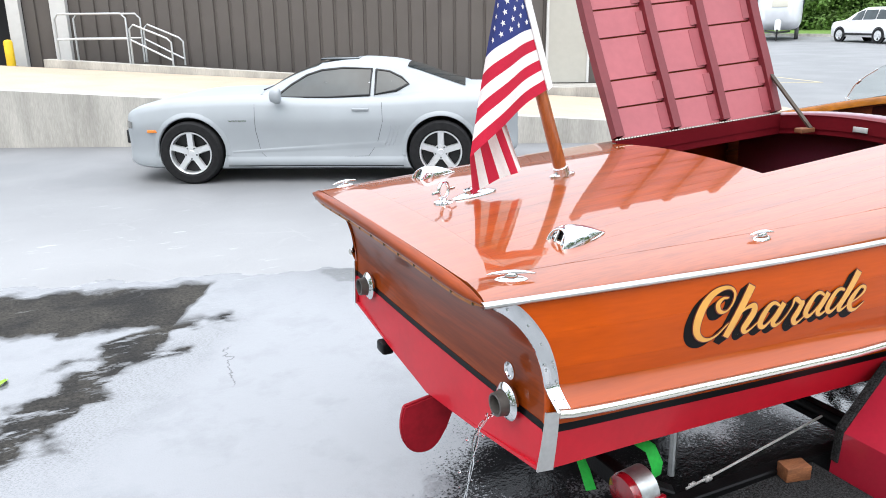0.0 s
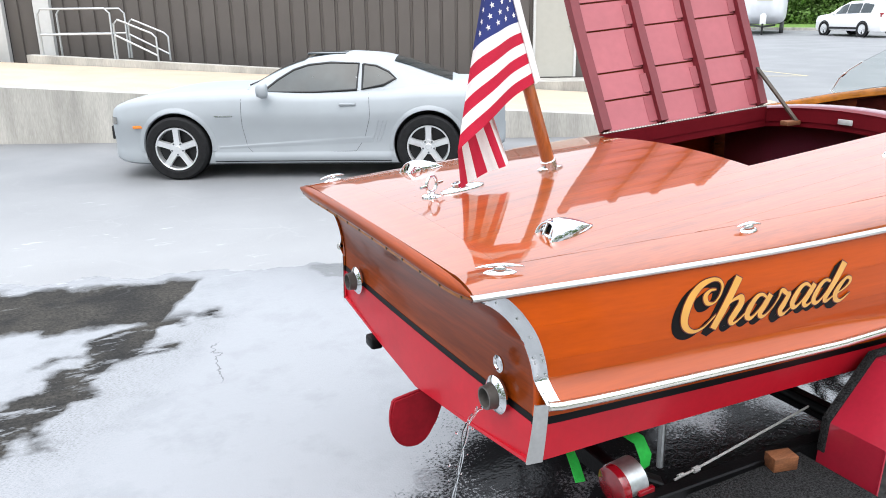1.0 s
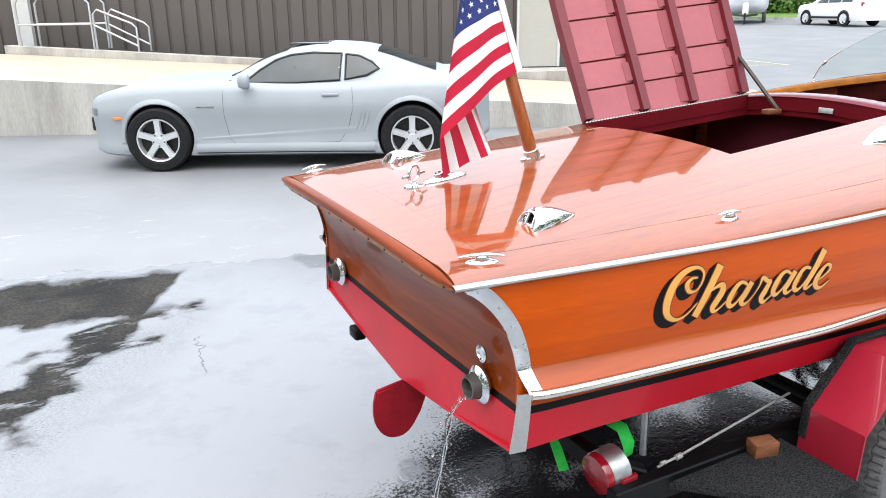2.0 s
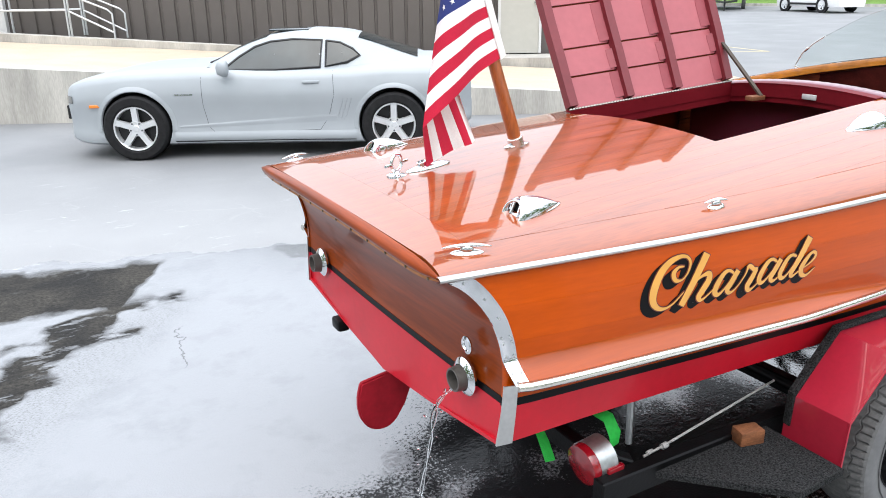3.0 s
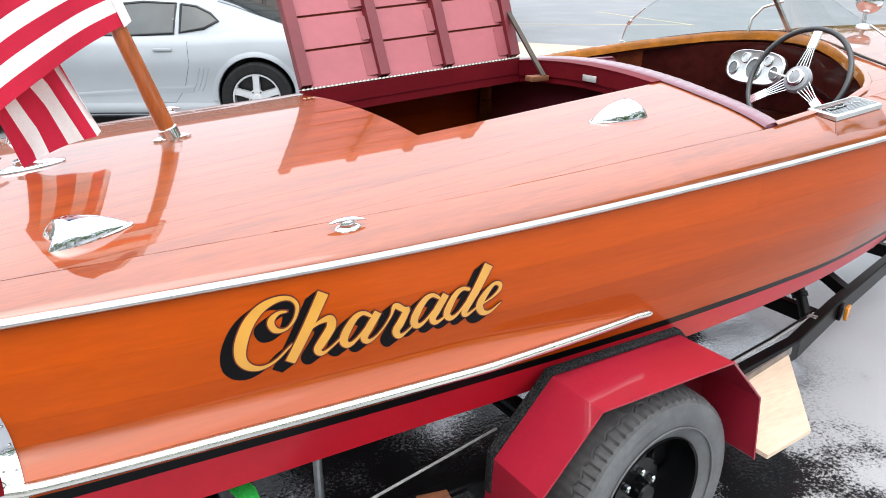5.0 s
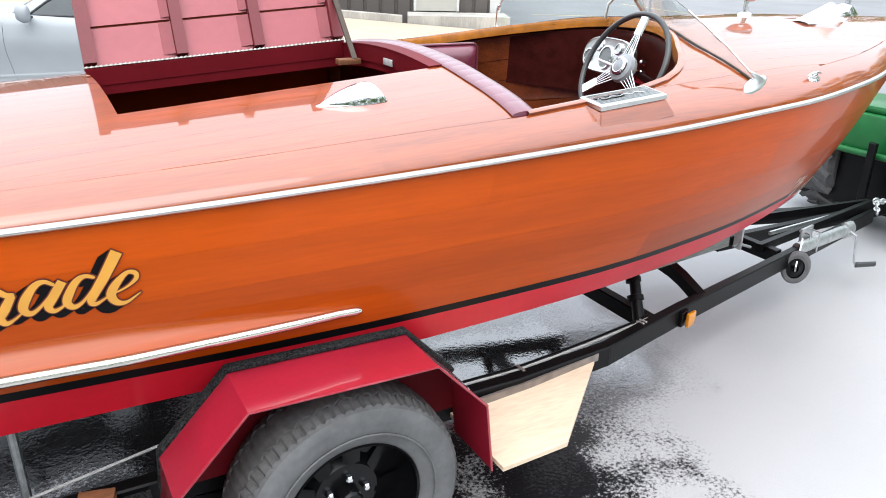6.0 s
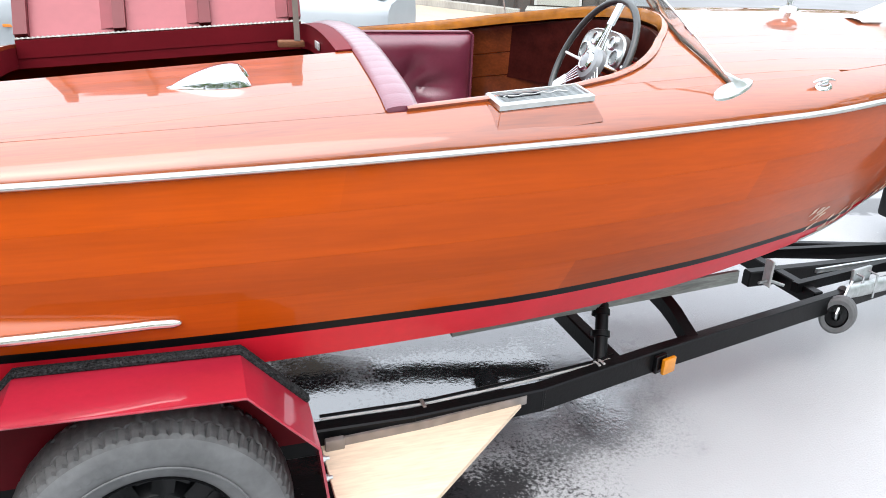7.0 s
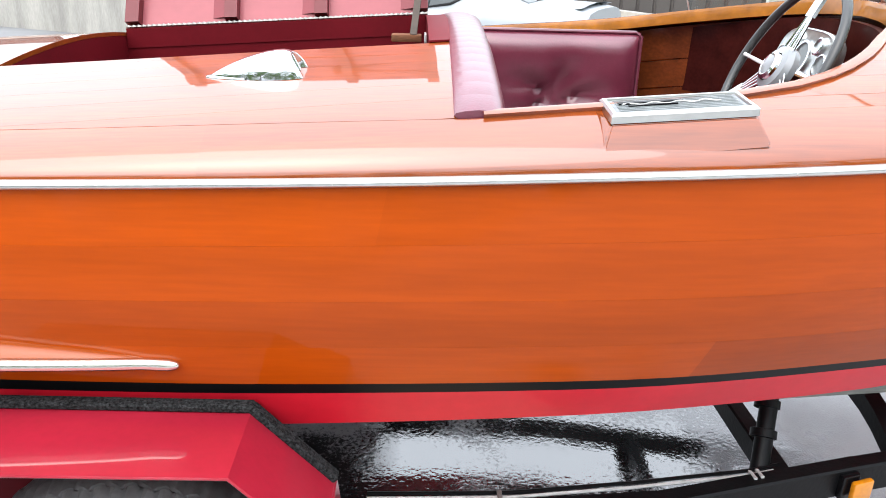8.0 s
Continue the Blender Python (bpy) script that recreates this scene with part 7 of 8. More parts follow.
def coupe():
    car = thing("coupe_car", (0, 0, 0), "silver two-door muscle coupe parked by the ramp", "car")
    HALF = 0.955
    c_sh = curve_of([0, 0.12, 0.35, 0.95, 1.7, 2.5, 3.2, 3.8, 4.4, 4.84], [0.72, 0.81, 0.885, 0.96, 0.975, 0.955, 0.965, 1.00, 0.985, 0.95])
    c_top = curve_of([0, 0.12, 0.35, 0.95, 1.75, 2.5, 3.2, 3.9, 4.5, 4.84], [0.735, 0.825, 0.90, 0.975, 0.995, 0.985, 1.01, 1.06, 1.055, 1.02])
    c_w = curve_of([0, 0.05, 0.2, 0.5, 0.95, 1.6, 2.4, 3.0, 3.7, 4.3, 4.7, 4.84], [0.50, 0.68, 0.82, 0.90, 0.925, 0.90, 0.90, 0.915, 0.945, 0.90, 0.80, 0.70])
    c_lo = curve_of([0, 0.3, 0.9, 1.4, 3.3, 4.0, 4.5, 4.84], [0.22, 0.17, 0.16, 0.155, 0.155, 0.18, 0.25, 0.36])

    def section(x):
        w, zs, zt, z0 = c_w(x), c_sh(x), c_top(x), c_lo(x)
        half = [(0.0, z0), (w * 0.90, z0), (w * 0.97, z0 + 0.025), (w * 0.985, lerp(z0, zs, 0.10)), (w * 0.968, lerp(z0, zs, 0.20)), (w * 0.962, lerp(z0, zs, 0.34)), (w * 0.985, lerp(z0, zs, 0.56)), (w, lerp(z0, zs, 0.66)), (w * 0.995, lerp(z0, zs, 0.74)), (w * 0.972, lerp(z0, zs, 0.88)), (w * 0.945, lerp(z0, zs, 0.96)), (w * 0.90, zs), (w * 0.78, lerp(zs, zt, 0.6)), (w * 0.45, lerp(zs, zt, 0.93)), (0, zt)]
        return [(HALF - y, z) for y, z in half] + [(HALF + y, z) for y, z in half[::-1][1:-1]]

    bm = B()
    xs = [0, 0.03, 0.08, 0.16, 0.28, 0.4, 0.55, 0.75, 0.95, 1.15, 1.35, 1.6, 1.75, 2.0, 2.3, 2.6, 2.9, 3.1, 3.3, 3.5, 3.7, 3.9, 4.1, 4.3, 4.5, 4.65, 4.76, 4.82, 4.84]
    nose = lambda x: 0.95 - (0.95 - x) * 0.9 if x < 0.95 else x if x < 4.3 else 4.3 + (x - 4.3) * 0.7
    vs = grid(bm, [[Vector((nose(x), y, z)) for y, z in section(x)] for x in xs], close_v=True)
    bm.faces.new(vs[0]), bm.faces.new(vs[-1][::-1])
    body = part("body", bm, silver, car, "smooth silver body", angle=0.7)
    cut_out(body, [(Vector((0.95, 0, 0.37)), 0.385, 0.34), (Vector((3.802, 0, 0.375)), 0.39, 0.34), (Vector((0.95, 1.91, 0.37)), 0.385, 0.34), (Vector((3.802, 1.91, 0.375)), 0.39, 0.34)])
    if not body.data.materials:
        body.data.materials.append(silver)
    for p in body.data.polygons:
        p.use_smooth = True
    body.data.set_sharp_from_angle(angle=0.6)
    for x in (0.95, 3.802):
        for y, o in ((0.03, -1), (1.88, 1)):
            bm = B()
            lathe(bm, [(0.382, 0.06), (0.378, 0.30), (0.0001, 0.30)], axis_m((x, y - o * 0.0, 0.372), (0, -o, 0)), 32, caps=False)
            part("wheel_well", bm, black_trim, body, "dark wheel well")
    # cabin
    roof = curve_of([1.72, 1.95, 2.2, 2.45, 2.8, 3.2, 3.5, 3.8, 4.15], [1.0, 1.14, 1.26, 1.335, 1.372, 1.35, 1.285, 1.18, 1.05])
    edge = curve_of([1.72, 1.95, 2.2, 2.45, 2.8, 3.2, 3.5, 3.8, 4.15], [0.97, 1.09, 1.20, 1.275, 1.31, 1.285, 1.22, 1.125, 1.03])
    wtop = curve_of([1.72, 2.2, 2.8, 3.5, 4.15], [0.70, 0.64, 0.60, 0.62, 0.70])
    wbot = curve_of([1.72, 2.5, 3.3, 4.15], [0.80, 0.815, 0.81, 0.80])

    def cab(x):
        zb = c_sh(x) - 0.03
        half = [(wbot(x), zb), (lerp(wbot(x), wtop(x), 0.5) + 0.012, lerp(zb, edge(x), 0.5)), (wtop(x) + 0.01, edge(x) - 0.012), (wtop(x) - 0.05, lerp(edge(x), roof(x), 0.55)), (wtop(x) * 0.5, lerp(edge(x), roof(x), 0.92)), (0, roof(x))]
        return [(HALF - y, z) for y, z in half] + [(HALF + y, z) for y, z in half[::-1][1:]]

    bm = B()
    cx = np.linspace(1.72, 4.15, 30)
    grid(bm, [[Vector((x, y, z)) for y, z in cab(x)] for x in cx])
    cabin = part("cabin", bm, silver, car, "silver roof and pillars", angle=0.9)

    def on_cab(x, z, s=-1, push=0.006):
        zb = c_sh(x) - 0.03
        f = (z - zb) / max(edge(x) - zb, 0.02)
        f = min(max(f, 0), 1)
        y = lerp(wbot(x), wtop(x), f) + 0.05 * f * (1 - f)
        return Vector((x, HALF + s * (y + push), z))

    def window(name, outline, s, lab):
        bm = B()
        n = len(outline)
        c = (sum(p[0] for p in outline) / n, sum(p[1] for p in outline) / n)
        rows = [[on_cab(lerp(c[0], x, g), lerp(c[1], z, g), s) for x, z in outline] for g in (0.02, 0.5, 1.0)]
        grid(bm, rows, close_v=True)
        w = part(name, bm, dark_glass, cabin, lab, angle=1)
        bm = B()
        tube(bm, [on_cab(x, z, s, 0.004) for x, z in outline + outline[:1]], 0.014, 6)
        part("window_trim", bm, black_trim, w)

    door_win = [(1.93, 0.965), (2.1, 1.095), (2.28, 1.20), (2.45, 1.252), (2.7, 1.275), (3.02, 1.262), (3.0, 0.985), (2.5, 0.96)]
    quarter = [(3.07, 1.255), (3.22, 1.235), (3.36, 1.17), (3.44, 1.10), (3.3, 1.03), (3.06, 0.99)]
    for s in (-1, 1):
        window("side_window", door_win, s, "dark tinted side window")
        window("quarter_window", quarter, s, "dark tinted quarter window")
    for nm, a, b in (("windscreen", 1.74, 2.40), ("rear_window", 3.42, 4.08)):
        bm = B()
        rows = []
        for x in np.linspace(a, b, 8):
            sec = [(y, z) for y, z in cab(x)][3:-3]
            rows.append([Vector((x, y, z + 0.006)) for y, z in sec])
        grid(bm, rows)
        part(nm, bm, dark_glass, cabin, "dark glass")
    # seams and lower sill
    def on_body(x, z, s=-1, push=0.002):
        sec = section(x)
        half = [(HALF - y, zz) for y, zz in sec[1:12]]
        half.sort(key=lambda q: q[1])
        w = float(np.interp(z, [q[1] for q in half], [q[0] for q in half]))
        return Vector((nose(x), HALF + s * (w + push), z))

    for s in (-1, 1):
        for pts in ([(1.70, 0.90), (1.70, 0.6), (1.74, 0.36), (1.80, 0.30)], [(3.14, 0.95), (3.15, 0.7), (3.08, 0.45), (2.98, 0.31)], [(1.80, 0.30), (2.4, 0.295), (2.98, 0.31)]):
            bm = B()
            full = [lerp(Vector(a), Vector(b), k / 6) for a, b in zip(pts, pts[1:]) for k in range(6)] + [Vector(pts[-1])]
            tube(bm, [on_body(p[0], p[1], s, 0.0) for p in full], 0.0024, 5)
            part("door_seam", bm, seam_grey, body)
        bm = B()
        rows = [[on_body(x, z, s, 0.002 + 0.006 * (1 - abs(z - 0.255) / 0.05)) for z in (0.205, 0.225, 0.255, 0.285, 0.305)] for x in np.linspace(1.36, 3.38, 12)]
        grid(bm, rows)
        part("sill", bm, silver, body, "silver sill")
        bm = B()
        rows = [[on_body(x, lerp(0.36, 0.455, (x - 1.42) / 1.75) + dz * lerp(0.4, 1.0, (x - 1.42) / 1.75), s, 0.001 + p) for dz, p in ((-0.05, 0.0), (-0.015, 0.003), (0.0, 0.004), (0.012, 0.003), (0.03, 0.0))] for x in np.linspace(1.42, 3.17, 14)]
        grid(bm, rows)
        part("side_crease", bm, silver, body, "pressed crease along the door", angle=0.8)
        bm = B()
        slab(bm, [[on_body(x, z, s, 0.006) for z in (0.165, 0.205)] for x in np.linspace(1.36, 3.38, 6)], (0, s * 0.004, 0))
        part("sill_lip", bm, black_trim, body, "black lower sill edge")
        for k in range(3):
            bm = B()
            tube(bm, [on_body(3.25 + k * 0.045, 0.66, s, 0), on_body(3.20 + k * 0.045, 0.50, s, 0), on_body(3.16 + k * 0.045, 0.42, s, 0)], 0.004, 5)
            part("gill", bm, silver, body)
        for xc, rc in ((0.95, 0.392), (3.802, 0.397)):
            bm = B()
            rows = []
            for a in np.linspace(-0.12, math.pi + 0.12, 30):
                x, z = xc + math.cos(a) * rc, 0.372 + math.sin(a) * rc
                xo, zo = xc + math.cos(a) * (rc + 0.05), 0.372 + math.sin(a) * (rc + 0.05)
                xq = 0.95 + (x - 0.95) / 0.9 if x < 0.95 else x
                xp = 0.95 + (xo - 0.95) / 0.9 if xo < 0.95 else xo
                rows.append([on_body(xq, z, s, -0.03), on_body(xq, z, s, 0.012), on_body(lerp(xq, xp, 0.4), lerp(z, zo, 0.4), s, 0.010), on_body(xp, zo, s, -0.001)])
            grid(bm, rows)
            part("arch_lip", bm, silver, body, "flared wheel arch", angle=1.0)
        bm = B()
        slab(bm, [[on_body(x, z, s, 0.003) for z in (0.708, 0.722)] for x in (1.40, 1.50, 1.60)], (0, s * 0.003, 0))
        part("fender_badge", bm, chrome, body, "plain bright badge bar")
        bm = B()
        box(bm, on_body(2.90, 0.835, s, 0.012), (0.19, 0.02, 0.028), 0.008)
        part("door_handle", bm, silver, body)
        bm = B()
        box(bm, on_body(0.47, 0.60, s, 0.003), (0.12, 0.016, 0.034), 0.006, rotz(12 * -s))
        part("side_marker", bm, orange_lens, body, "orange side marker")
        bm = B()
        slab(bm, [[on_body(x, z, s, 0.004) for z in (0.70 + 0.02 * (x - 0.06), 0.625)] for x in (0.05, 0.1, 0.17)], (0, s * 0.004, 0))
        part("head_lamp", bm, lamp_glass, body, "dark glass head lamp")
        bm = B()
        box(bm, (4.645, HALF + s * 0.50, 0.86), (0.06, 0.34, 0.10), 0.02)
        part("tail_light", bm, red_lens, body)
        # mirror
        bm = B()
        c = Vector((1.97, HALF + s * 0.98, 1.0))
        lathe(bm, [(0.0001, -0.07), (0.05, -0.055), (0.072, 0.0), (0.066, 0.05), (0.05, 0.062), (0.0001, 0.064)], axis_m(c, (1, 0, 0)) @ Matrix.Diagonal((0.75, 1.25, 1, 1)), 20)
        mr = part("mirror", bm, silver, body, "silver door mirror", angle=1)
        bm = B()
        bar(bm, c + Vector((0, -s * 0.02, -0.02)), c + Vector((0.0, -s * 0.16, -0.045)), 0.05, 0.02)
        part("mirror_arm", bm, black_trim, mr)
    bm = B()
    grid(bm, [[Vector((x, HALF + y, lerp(c_sh(x), c_top(x), 1 - abs(y) * 0.9) + 0.006)) for y in np.linspace(-0.72, 0.72, 13)] for x in (1.74, 1.79, 1.84)])
    cowl = part("cowl", bm, black_trim, body, "black cowl under the windscreen")
    for y in (-0.45, 0.25):
        bm = B()
        tube(bm, [(1.72, HALF + y, 1.02), (1.78, HALF + y + 0.15, 1.045), (1.84, HALF + y + 0.5, 1.075)], 0.009, 6)
        part("wiper", bm, black_trim, cowl)
    bm = B()
    box(bm, (0.09, HALF, 0.50), (0.04, 1.15, 0.16), 0.015)
    part("grille", bm, black_trim, body, "black grille")
    bm = B()
    box(bm, (0.095, HALF, 0.30), (0.06, 0.9, 0.08), 0.02)
    part("lower_intake", bm, black_trim, body)
    bm = B()
    box(bm, (4.665, HALF, 0.50), (0.05, 1.3, 0.22), 0.02)
    part("rear_bumper", bm, silver, body)
    bm = B()
    grid(bm, [[Vector((lerp(4.42, 4.60, f), HALF + y, c_top(4.6) - 0.03 * (abs(y) / 0.55) ** 2 + 0.002 + 0.022 * f**2)) for y in np.linspace(-0.55, 0.55, 9)] for f in (0, 0.5, 0.9, 1.0)])
    part("spoiler", bm, silver, body)
    bm = B()
    box(bm, (2.62, HALF, 1.362), (0.45, 0.8, 0.018), 0.008)
    part("roof_panel", bm, dark_glass, cabin, "dark roof panel")
    for x, y, o in ((0.95, 0.115, -1), (3.802, 0.115, -1), (0.95, 1.795, 1), (3.802, 1.795, 1)):
        car_wheel(car, x, y, o, 0.357, 0.243, 0.115, 5, alloy)
    return car


car = coupe()
car.matrix_basis = pose(-0.478, 7.282, 0, 0, 0, -27.7)


def suv(paint, label):
    car = thing("suv_car", (0, 0, 0), label, "car", "cars across the lot")
    H = 0.92
    top = curve_of([0, 0.1, 0.5, 1.1, 1.75, 2.3, 3.4, 4.1, 4.5, 4.6], [0.85, 0.95, 1.02, 1.08, 1.50, 1.68, 1.70, 1.60, 1.15, 1.0])
    w = curve_of([0, 0.15, 0.8, 3.8, 4.4, 4.6], [0.62, 0.84, 0.91, 0.91, 0.86, 0.76])
    belt = curve_of([0, 0.5, 1.2, 4.4, 4.6], [0.80, 0.93, 1.02, 1.10, 0.98])
    bm = B()
    rows = []
    for x in np.linspace(0, 4.6, 36):
        zb, zt = belt(x), max(top(x), belt(x) + 0.03)
        half = [(0, 0.26), (w(x) * 0.93, 0.26), (w(x), 0.45), (w(x), 0.75), (w(x) * 0.97, zb), (lerp(w(x) * 0.95, w(x) * 0.74, min(1, (zt - zb) / 0.6)), lerp(zb, zt, 0.85)), (w(x) * 0.6, zt - 0.01), (0, zt)]
        rows.append([Vector((x, H - y, z)) for y, z in half] + [Vector((x, H + y, z)) for y, z in half[::-1][1:-1]])
    vs = grid(bm, rows, close_v=True)
    bm.faces.new(vs[0]), bm.faces.new(vs[-1][::-1])
    body = part("body", bm, paint, car, "", angle=0.7)
    for x in (0.88, 3.58):
        for y, o in ((0.1, -1), (1.74, 1)):
            car_wheel(car, x, y, o, 0.35, 0.24, 0.11, 5, alloy)
            bm = B()
            lathe(bm, [(0.40, -0.02), (0.40, 0.0), (0.34, 0.0)], axis_m((x, H + o * (w(x) + 0.003), 0.36), (0, o, 0)), 28, caps=False)
            part("wheel_arch", bm, black_trim, body, "dark wheel arch")
    for s in (-1, 1):
        for a, b in ((1.62, 2.35), (2.42, 3.25), (3.32, 4.0)):
            bm = B()
            def q(x, f):
                zb, zt = belt(x) + 0.03, max(top(x), belt(x) + 0.1) - 0.13
                return Vector((x, H + s * (lerp(w(x) * 0.97, w(x) * 0.76, f * 0.85) + 0.012), lerp(zb, max(zt, zb + 0.03), f)))
            grid(bm, [[q(x, f) for f in (0, 0.5, 1)] for x in np.linspace(a, b, 5)])
            part("side_window", bm, dark_glass, body, "dark side window")
        bm = B()
        box(bm, (4.5, H + s * 0.72, 1.02), (0.16, 0.14, 0.2), 0.02)
        part("tail_light", bm, red_lens, body)
        bm = B()
        box(bm, (1.55, H + s * 1.0, 1.08), (0.14, 0.16, 0.12), 0.03)
        part("mirror", bm, paint, body)
        bm = B()
        box(bm, (2.2, H + s * 0.925, 0.40), (2.1, 0.03, 0.10), 0.01)
        part("side_cladding", bm, black_trim, body)
    return car


sv = suv(white_car, "white sport utility car parked across the lot")
sv.matrix_basis = pose(35.8, 26.7, lot_z(35.6, 25.9), 0, 0, -104.0)
sv2 = copy_thing(sv, pose(44.0, 10.5, lot_z(44, 9.5), 0, 0, -100.0))
sv2["label"] = "white sport utility car parked further off across the lot"

# ---- things by the building ----
def stair_rail():
    r = thing("stair_railing", wall_at(0.3, 4.2, 0.95), "grey pipe railing of steps beside the building", "railing")
    for d, w0, w1, w2 in ((4.0, -1.0, 0.38, 1.22), (4.55, -0.89, 0.45, 1.27)):
        for p in (
            [(w0, d, 1.03), (w0, d, 1.86), (w0 + 0.07, d, 1.95), (w1 - 0.09, d, 1.95), (w1, d, 1.86), (w1, d, 1.0)],
            [(w0, d, 1.48), (w1, d, 1.48)],
            [(w1 + 0.05, d, 1.0), (w1 + 0.05, d, 1.66), (w1 + 0.13, d, 1.74), (w2 - 0.08, d, 1.48), (w2, d, 1.40), (w2, d, 0.94)],
            [(w1 + 0.05, d, 1.46), (w2, d, 1.06)],
        ):
            bm = B()
            tube(bm, [wall_at(*q) for q in p], 0.02, 8)
            part("pipe", bm, rail_steel, r)


stair_rail()
# dock door surround, bollard and dark opening
bm = B()
slab(bm, [[wall_at(w, D_B - 0.02, 0.6), wall_at(w, D_B - 0.02, 3.08)] for w in (-1.44, -1.12)], tuple(_wv * -0.12))
tagged(part("door_trim", bm, white_steel, None), "white steel trim board of the dock door", "trim", kind="structure")
bm = B()
slab(bm, [[wall_at(w, D_B - 0.02, 0.6), wall_at(w, D_B - 0.02, 3.08)] for w in (-2.33, -2.07)], tuple(_wv * -0.12))
tagged(part("door_trim", bm, white_steel, None), "white steel trim board of the dock door", "trim", kind="structure")
bm = B()
slab(bm, [[wall_at(w, D_B + 0.9, 0.3), wall_at(w, D_B + 0.9, 3.1)] for w in (-9, -2.1)], tuple(_wv * 0.1))
tagged(part("door_1", bm, dark_inside, None), "dark open dock doorway", "door", kind="structure")
bol = thing("bollard", wall_at(-2.2, 4.4, 0.95), "yellow steel bollard beside the dock door", "bollard")
bm = B()
lathe(bm, [(0.085, 0), (0.085, 0.48), (0.06, 0.52), (0.0001, 0.53)], Matrix.Translation(wall_at(-2.2, 4.4, 0.95)), 18)
part("post", bm, yellow_paint, bol)
bm = B()
lathe(bm, [(0.12, 0), (0.12, 0.015)], Matrix.Translation(wall_at(-2.2, 4.4, 0.95)), 18)
part("base_plate", bm, black_trim, bol)
# personnel door at the ramp's foot
dr = thing("steel_door", wall_at(9.06, D_B - 0.05, 0.5), "closed cream steel door with a lever handle", "door", kind="")
bm = B()
a, b = 8.62, 9.51
zb = 0.50
slab(bm, [[wall_at(w, D_B - 0.03, zb), wall_at(w, D_B - 0.03, zb + 2.1)] for w in (a + 0.05, b - 0.05)], tuple(_wv * -0.05))
leaf = part("leaf", bm, material("cream_door_paint", (0.42, 0.41, 0.37), rough=0.45, spread=0.05), dr, "cream painted leaf")
for w0, w1, z0, z1 in ((a, a + 0.05, zb, zb + 2.15), (b - 0.05, b, zb, zb + 2.15), (a + 0.05, b - 0.05, zb + 2.1, zb + 2.15)):
    bm = B()
    slab(bm, [[wall_at(w, D_B - 0.02, z0), wall_at(w, D_B - 0.02, z1)] for w in (w0, w1)], tuple(_wv * -0.09))
    part("door_frame", bm, white_steel, dr)
bm = B()
lathe(bm, [(0.03, 0), (0.03, 0.02), (0.012, 0.022), (0.012, 0.05), (0.028, 0.055), (0.026, 0.08), (0.0001, 0.085)], axis_m(wall_at(b - 0.13, D_B - 0.08, zb + 1.0), -_wv), 14)
part("knob", bm, chrome, leaf)
bm = B()
slab(bm, [[wall_at(w, d, zb - 0.02) for d in (3.86, D_B - 0.1)] for w in (8.5, 10.4)], (0, 0, -0.38))
solo("landing", bm, concrete, "concrete landing before the steel door", "step", kind="structure")

# parking lines
for k, (p, q) in enumerate((((13.0, 14.3), (16.9, 11.75)), ((17.6, 16.1), (16.9, 11.75)))):
    bm = B()
    d = (Vector(q) - Vector(p)).normalized()
    nrm = Vector((-d.y, d.x)) * 0.05
    n = 10
    lz = lambda i: lot_z(*lerp(Vector(p), Vector(q), i / n))
    slab(bm, [[(*(lerp(Vector(p), Vector(q), i / n) + nrm), lz(i) + 0.006), (*(lerp(Vector(p), Vector(q), i / n) - nrm), lz(i) + 0.006)] for i in range(n + 1)], (0, 0, -0.004))
    tagged(part("parking_line", bm, line_paint, None), "faded painted parking line", "road marking", kind="structure")

# silver travel trailer
air = thing("travel_trailer", (36.3, 30.4, lot_z(35, 29)), "rounded silver travel trailer parked across the lot", "trailer")
shell = material("brushed_aluminium_shell", (0.72, 0.74, 0.77), rough=0.42, metal=0.3, spread=0.08, scale=2)
am = pose(36.3, 30.4, lot_z(35, 29), 0, 0, 221)
bm = B()
rows = []
for i in range(25):
    f = i / 24
    k = math.sqrt(max(0.0, 1 - abs(2 * f - 1) ** 4.5))
    x = (f - 0.5) * 6.2
    row = []
    for a in np.linspace(0, 2 * math.pi, 28, endpoint=False):
        c, s_ = math.cos(a), math.sin(a)
        row.append(am @ Vector((x, math.copysign(abs(c) ** 0.38, c) * 1.18 * (0.6 + 0.4 * k), 1.62 + math.copysign(abs(s_) ** 0.42, s_) * 1.1 * (0.6 + 0.4 * k))))
    rows.append(row)
vs = grid(bm, rows, close_v=True)
bm.faces.new(vs[0]), bm.faces.new(vs[-1][::-1])
part("shell", bm, shell, air, "riveted aluminium shell", angle=1)
for x, z, sx_, sz_ in ((-2.2, 1.95, 0.8, 0.55), (-0.2, 1.95, 0.9, 0.55), (1.7, 1.95, 0.8, 0.55)):
    for s in (-1, 1):
        bm = B()
        box(bm, am @ Vector((x, s * 1.175, z)), (sx_, 0.05, sz_), 0.03, am.to_3x3().to_4x4())
        part("window", bm, dark_glass, air)
for s in (-3.12, 3.12):
    bm = B()
    box(bm, am @ Vector((s, 0, 1.95)), (0.06, 0.8, 0.42), 0.02, am.to_3x3().to_4x4())
    part("end_window", bm, material("pale_blind", (0.62, 0.60, 0.52), rough=0.4), air)
for x in (-0.45, 0.45):
    for s in (-1, 1):
        bm = B()
        lathe(bm, [(0.15, -0.1), (0.34, -0.1), (0.36, 0), (0.34, 0.1), (0.15, 0.1)], axis_m(am @ Vector((x, s * 1.0, 0.36)), am.to_3x3() @ Vector((0, s, 0))), 24)
        part("wheel", bm, rubber, air)
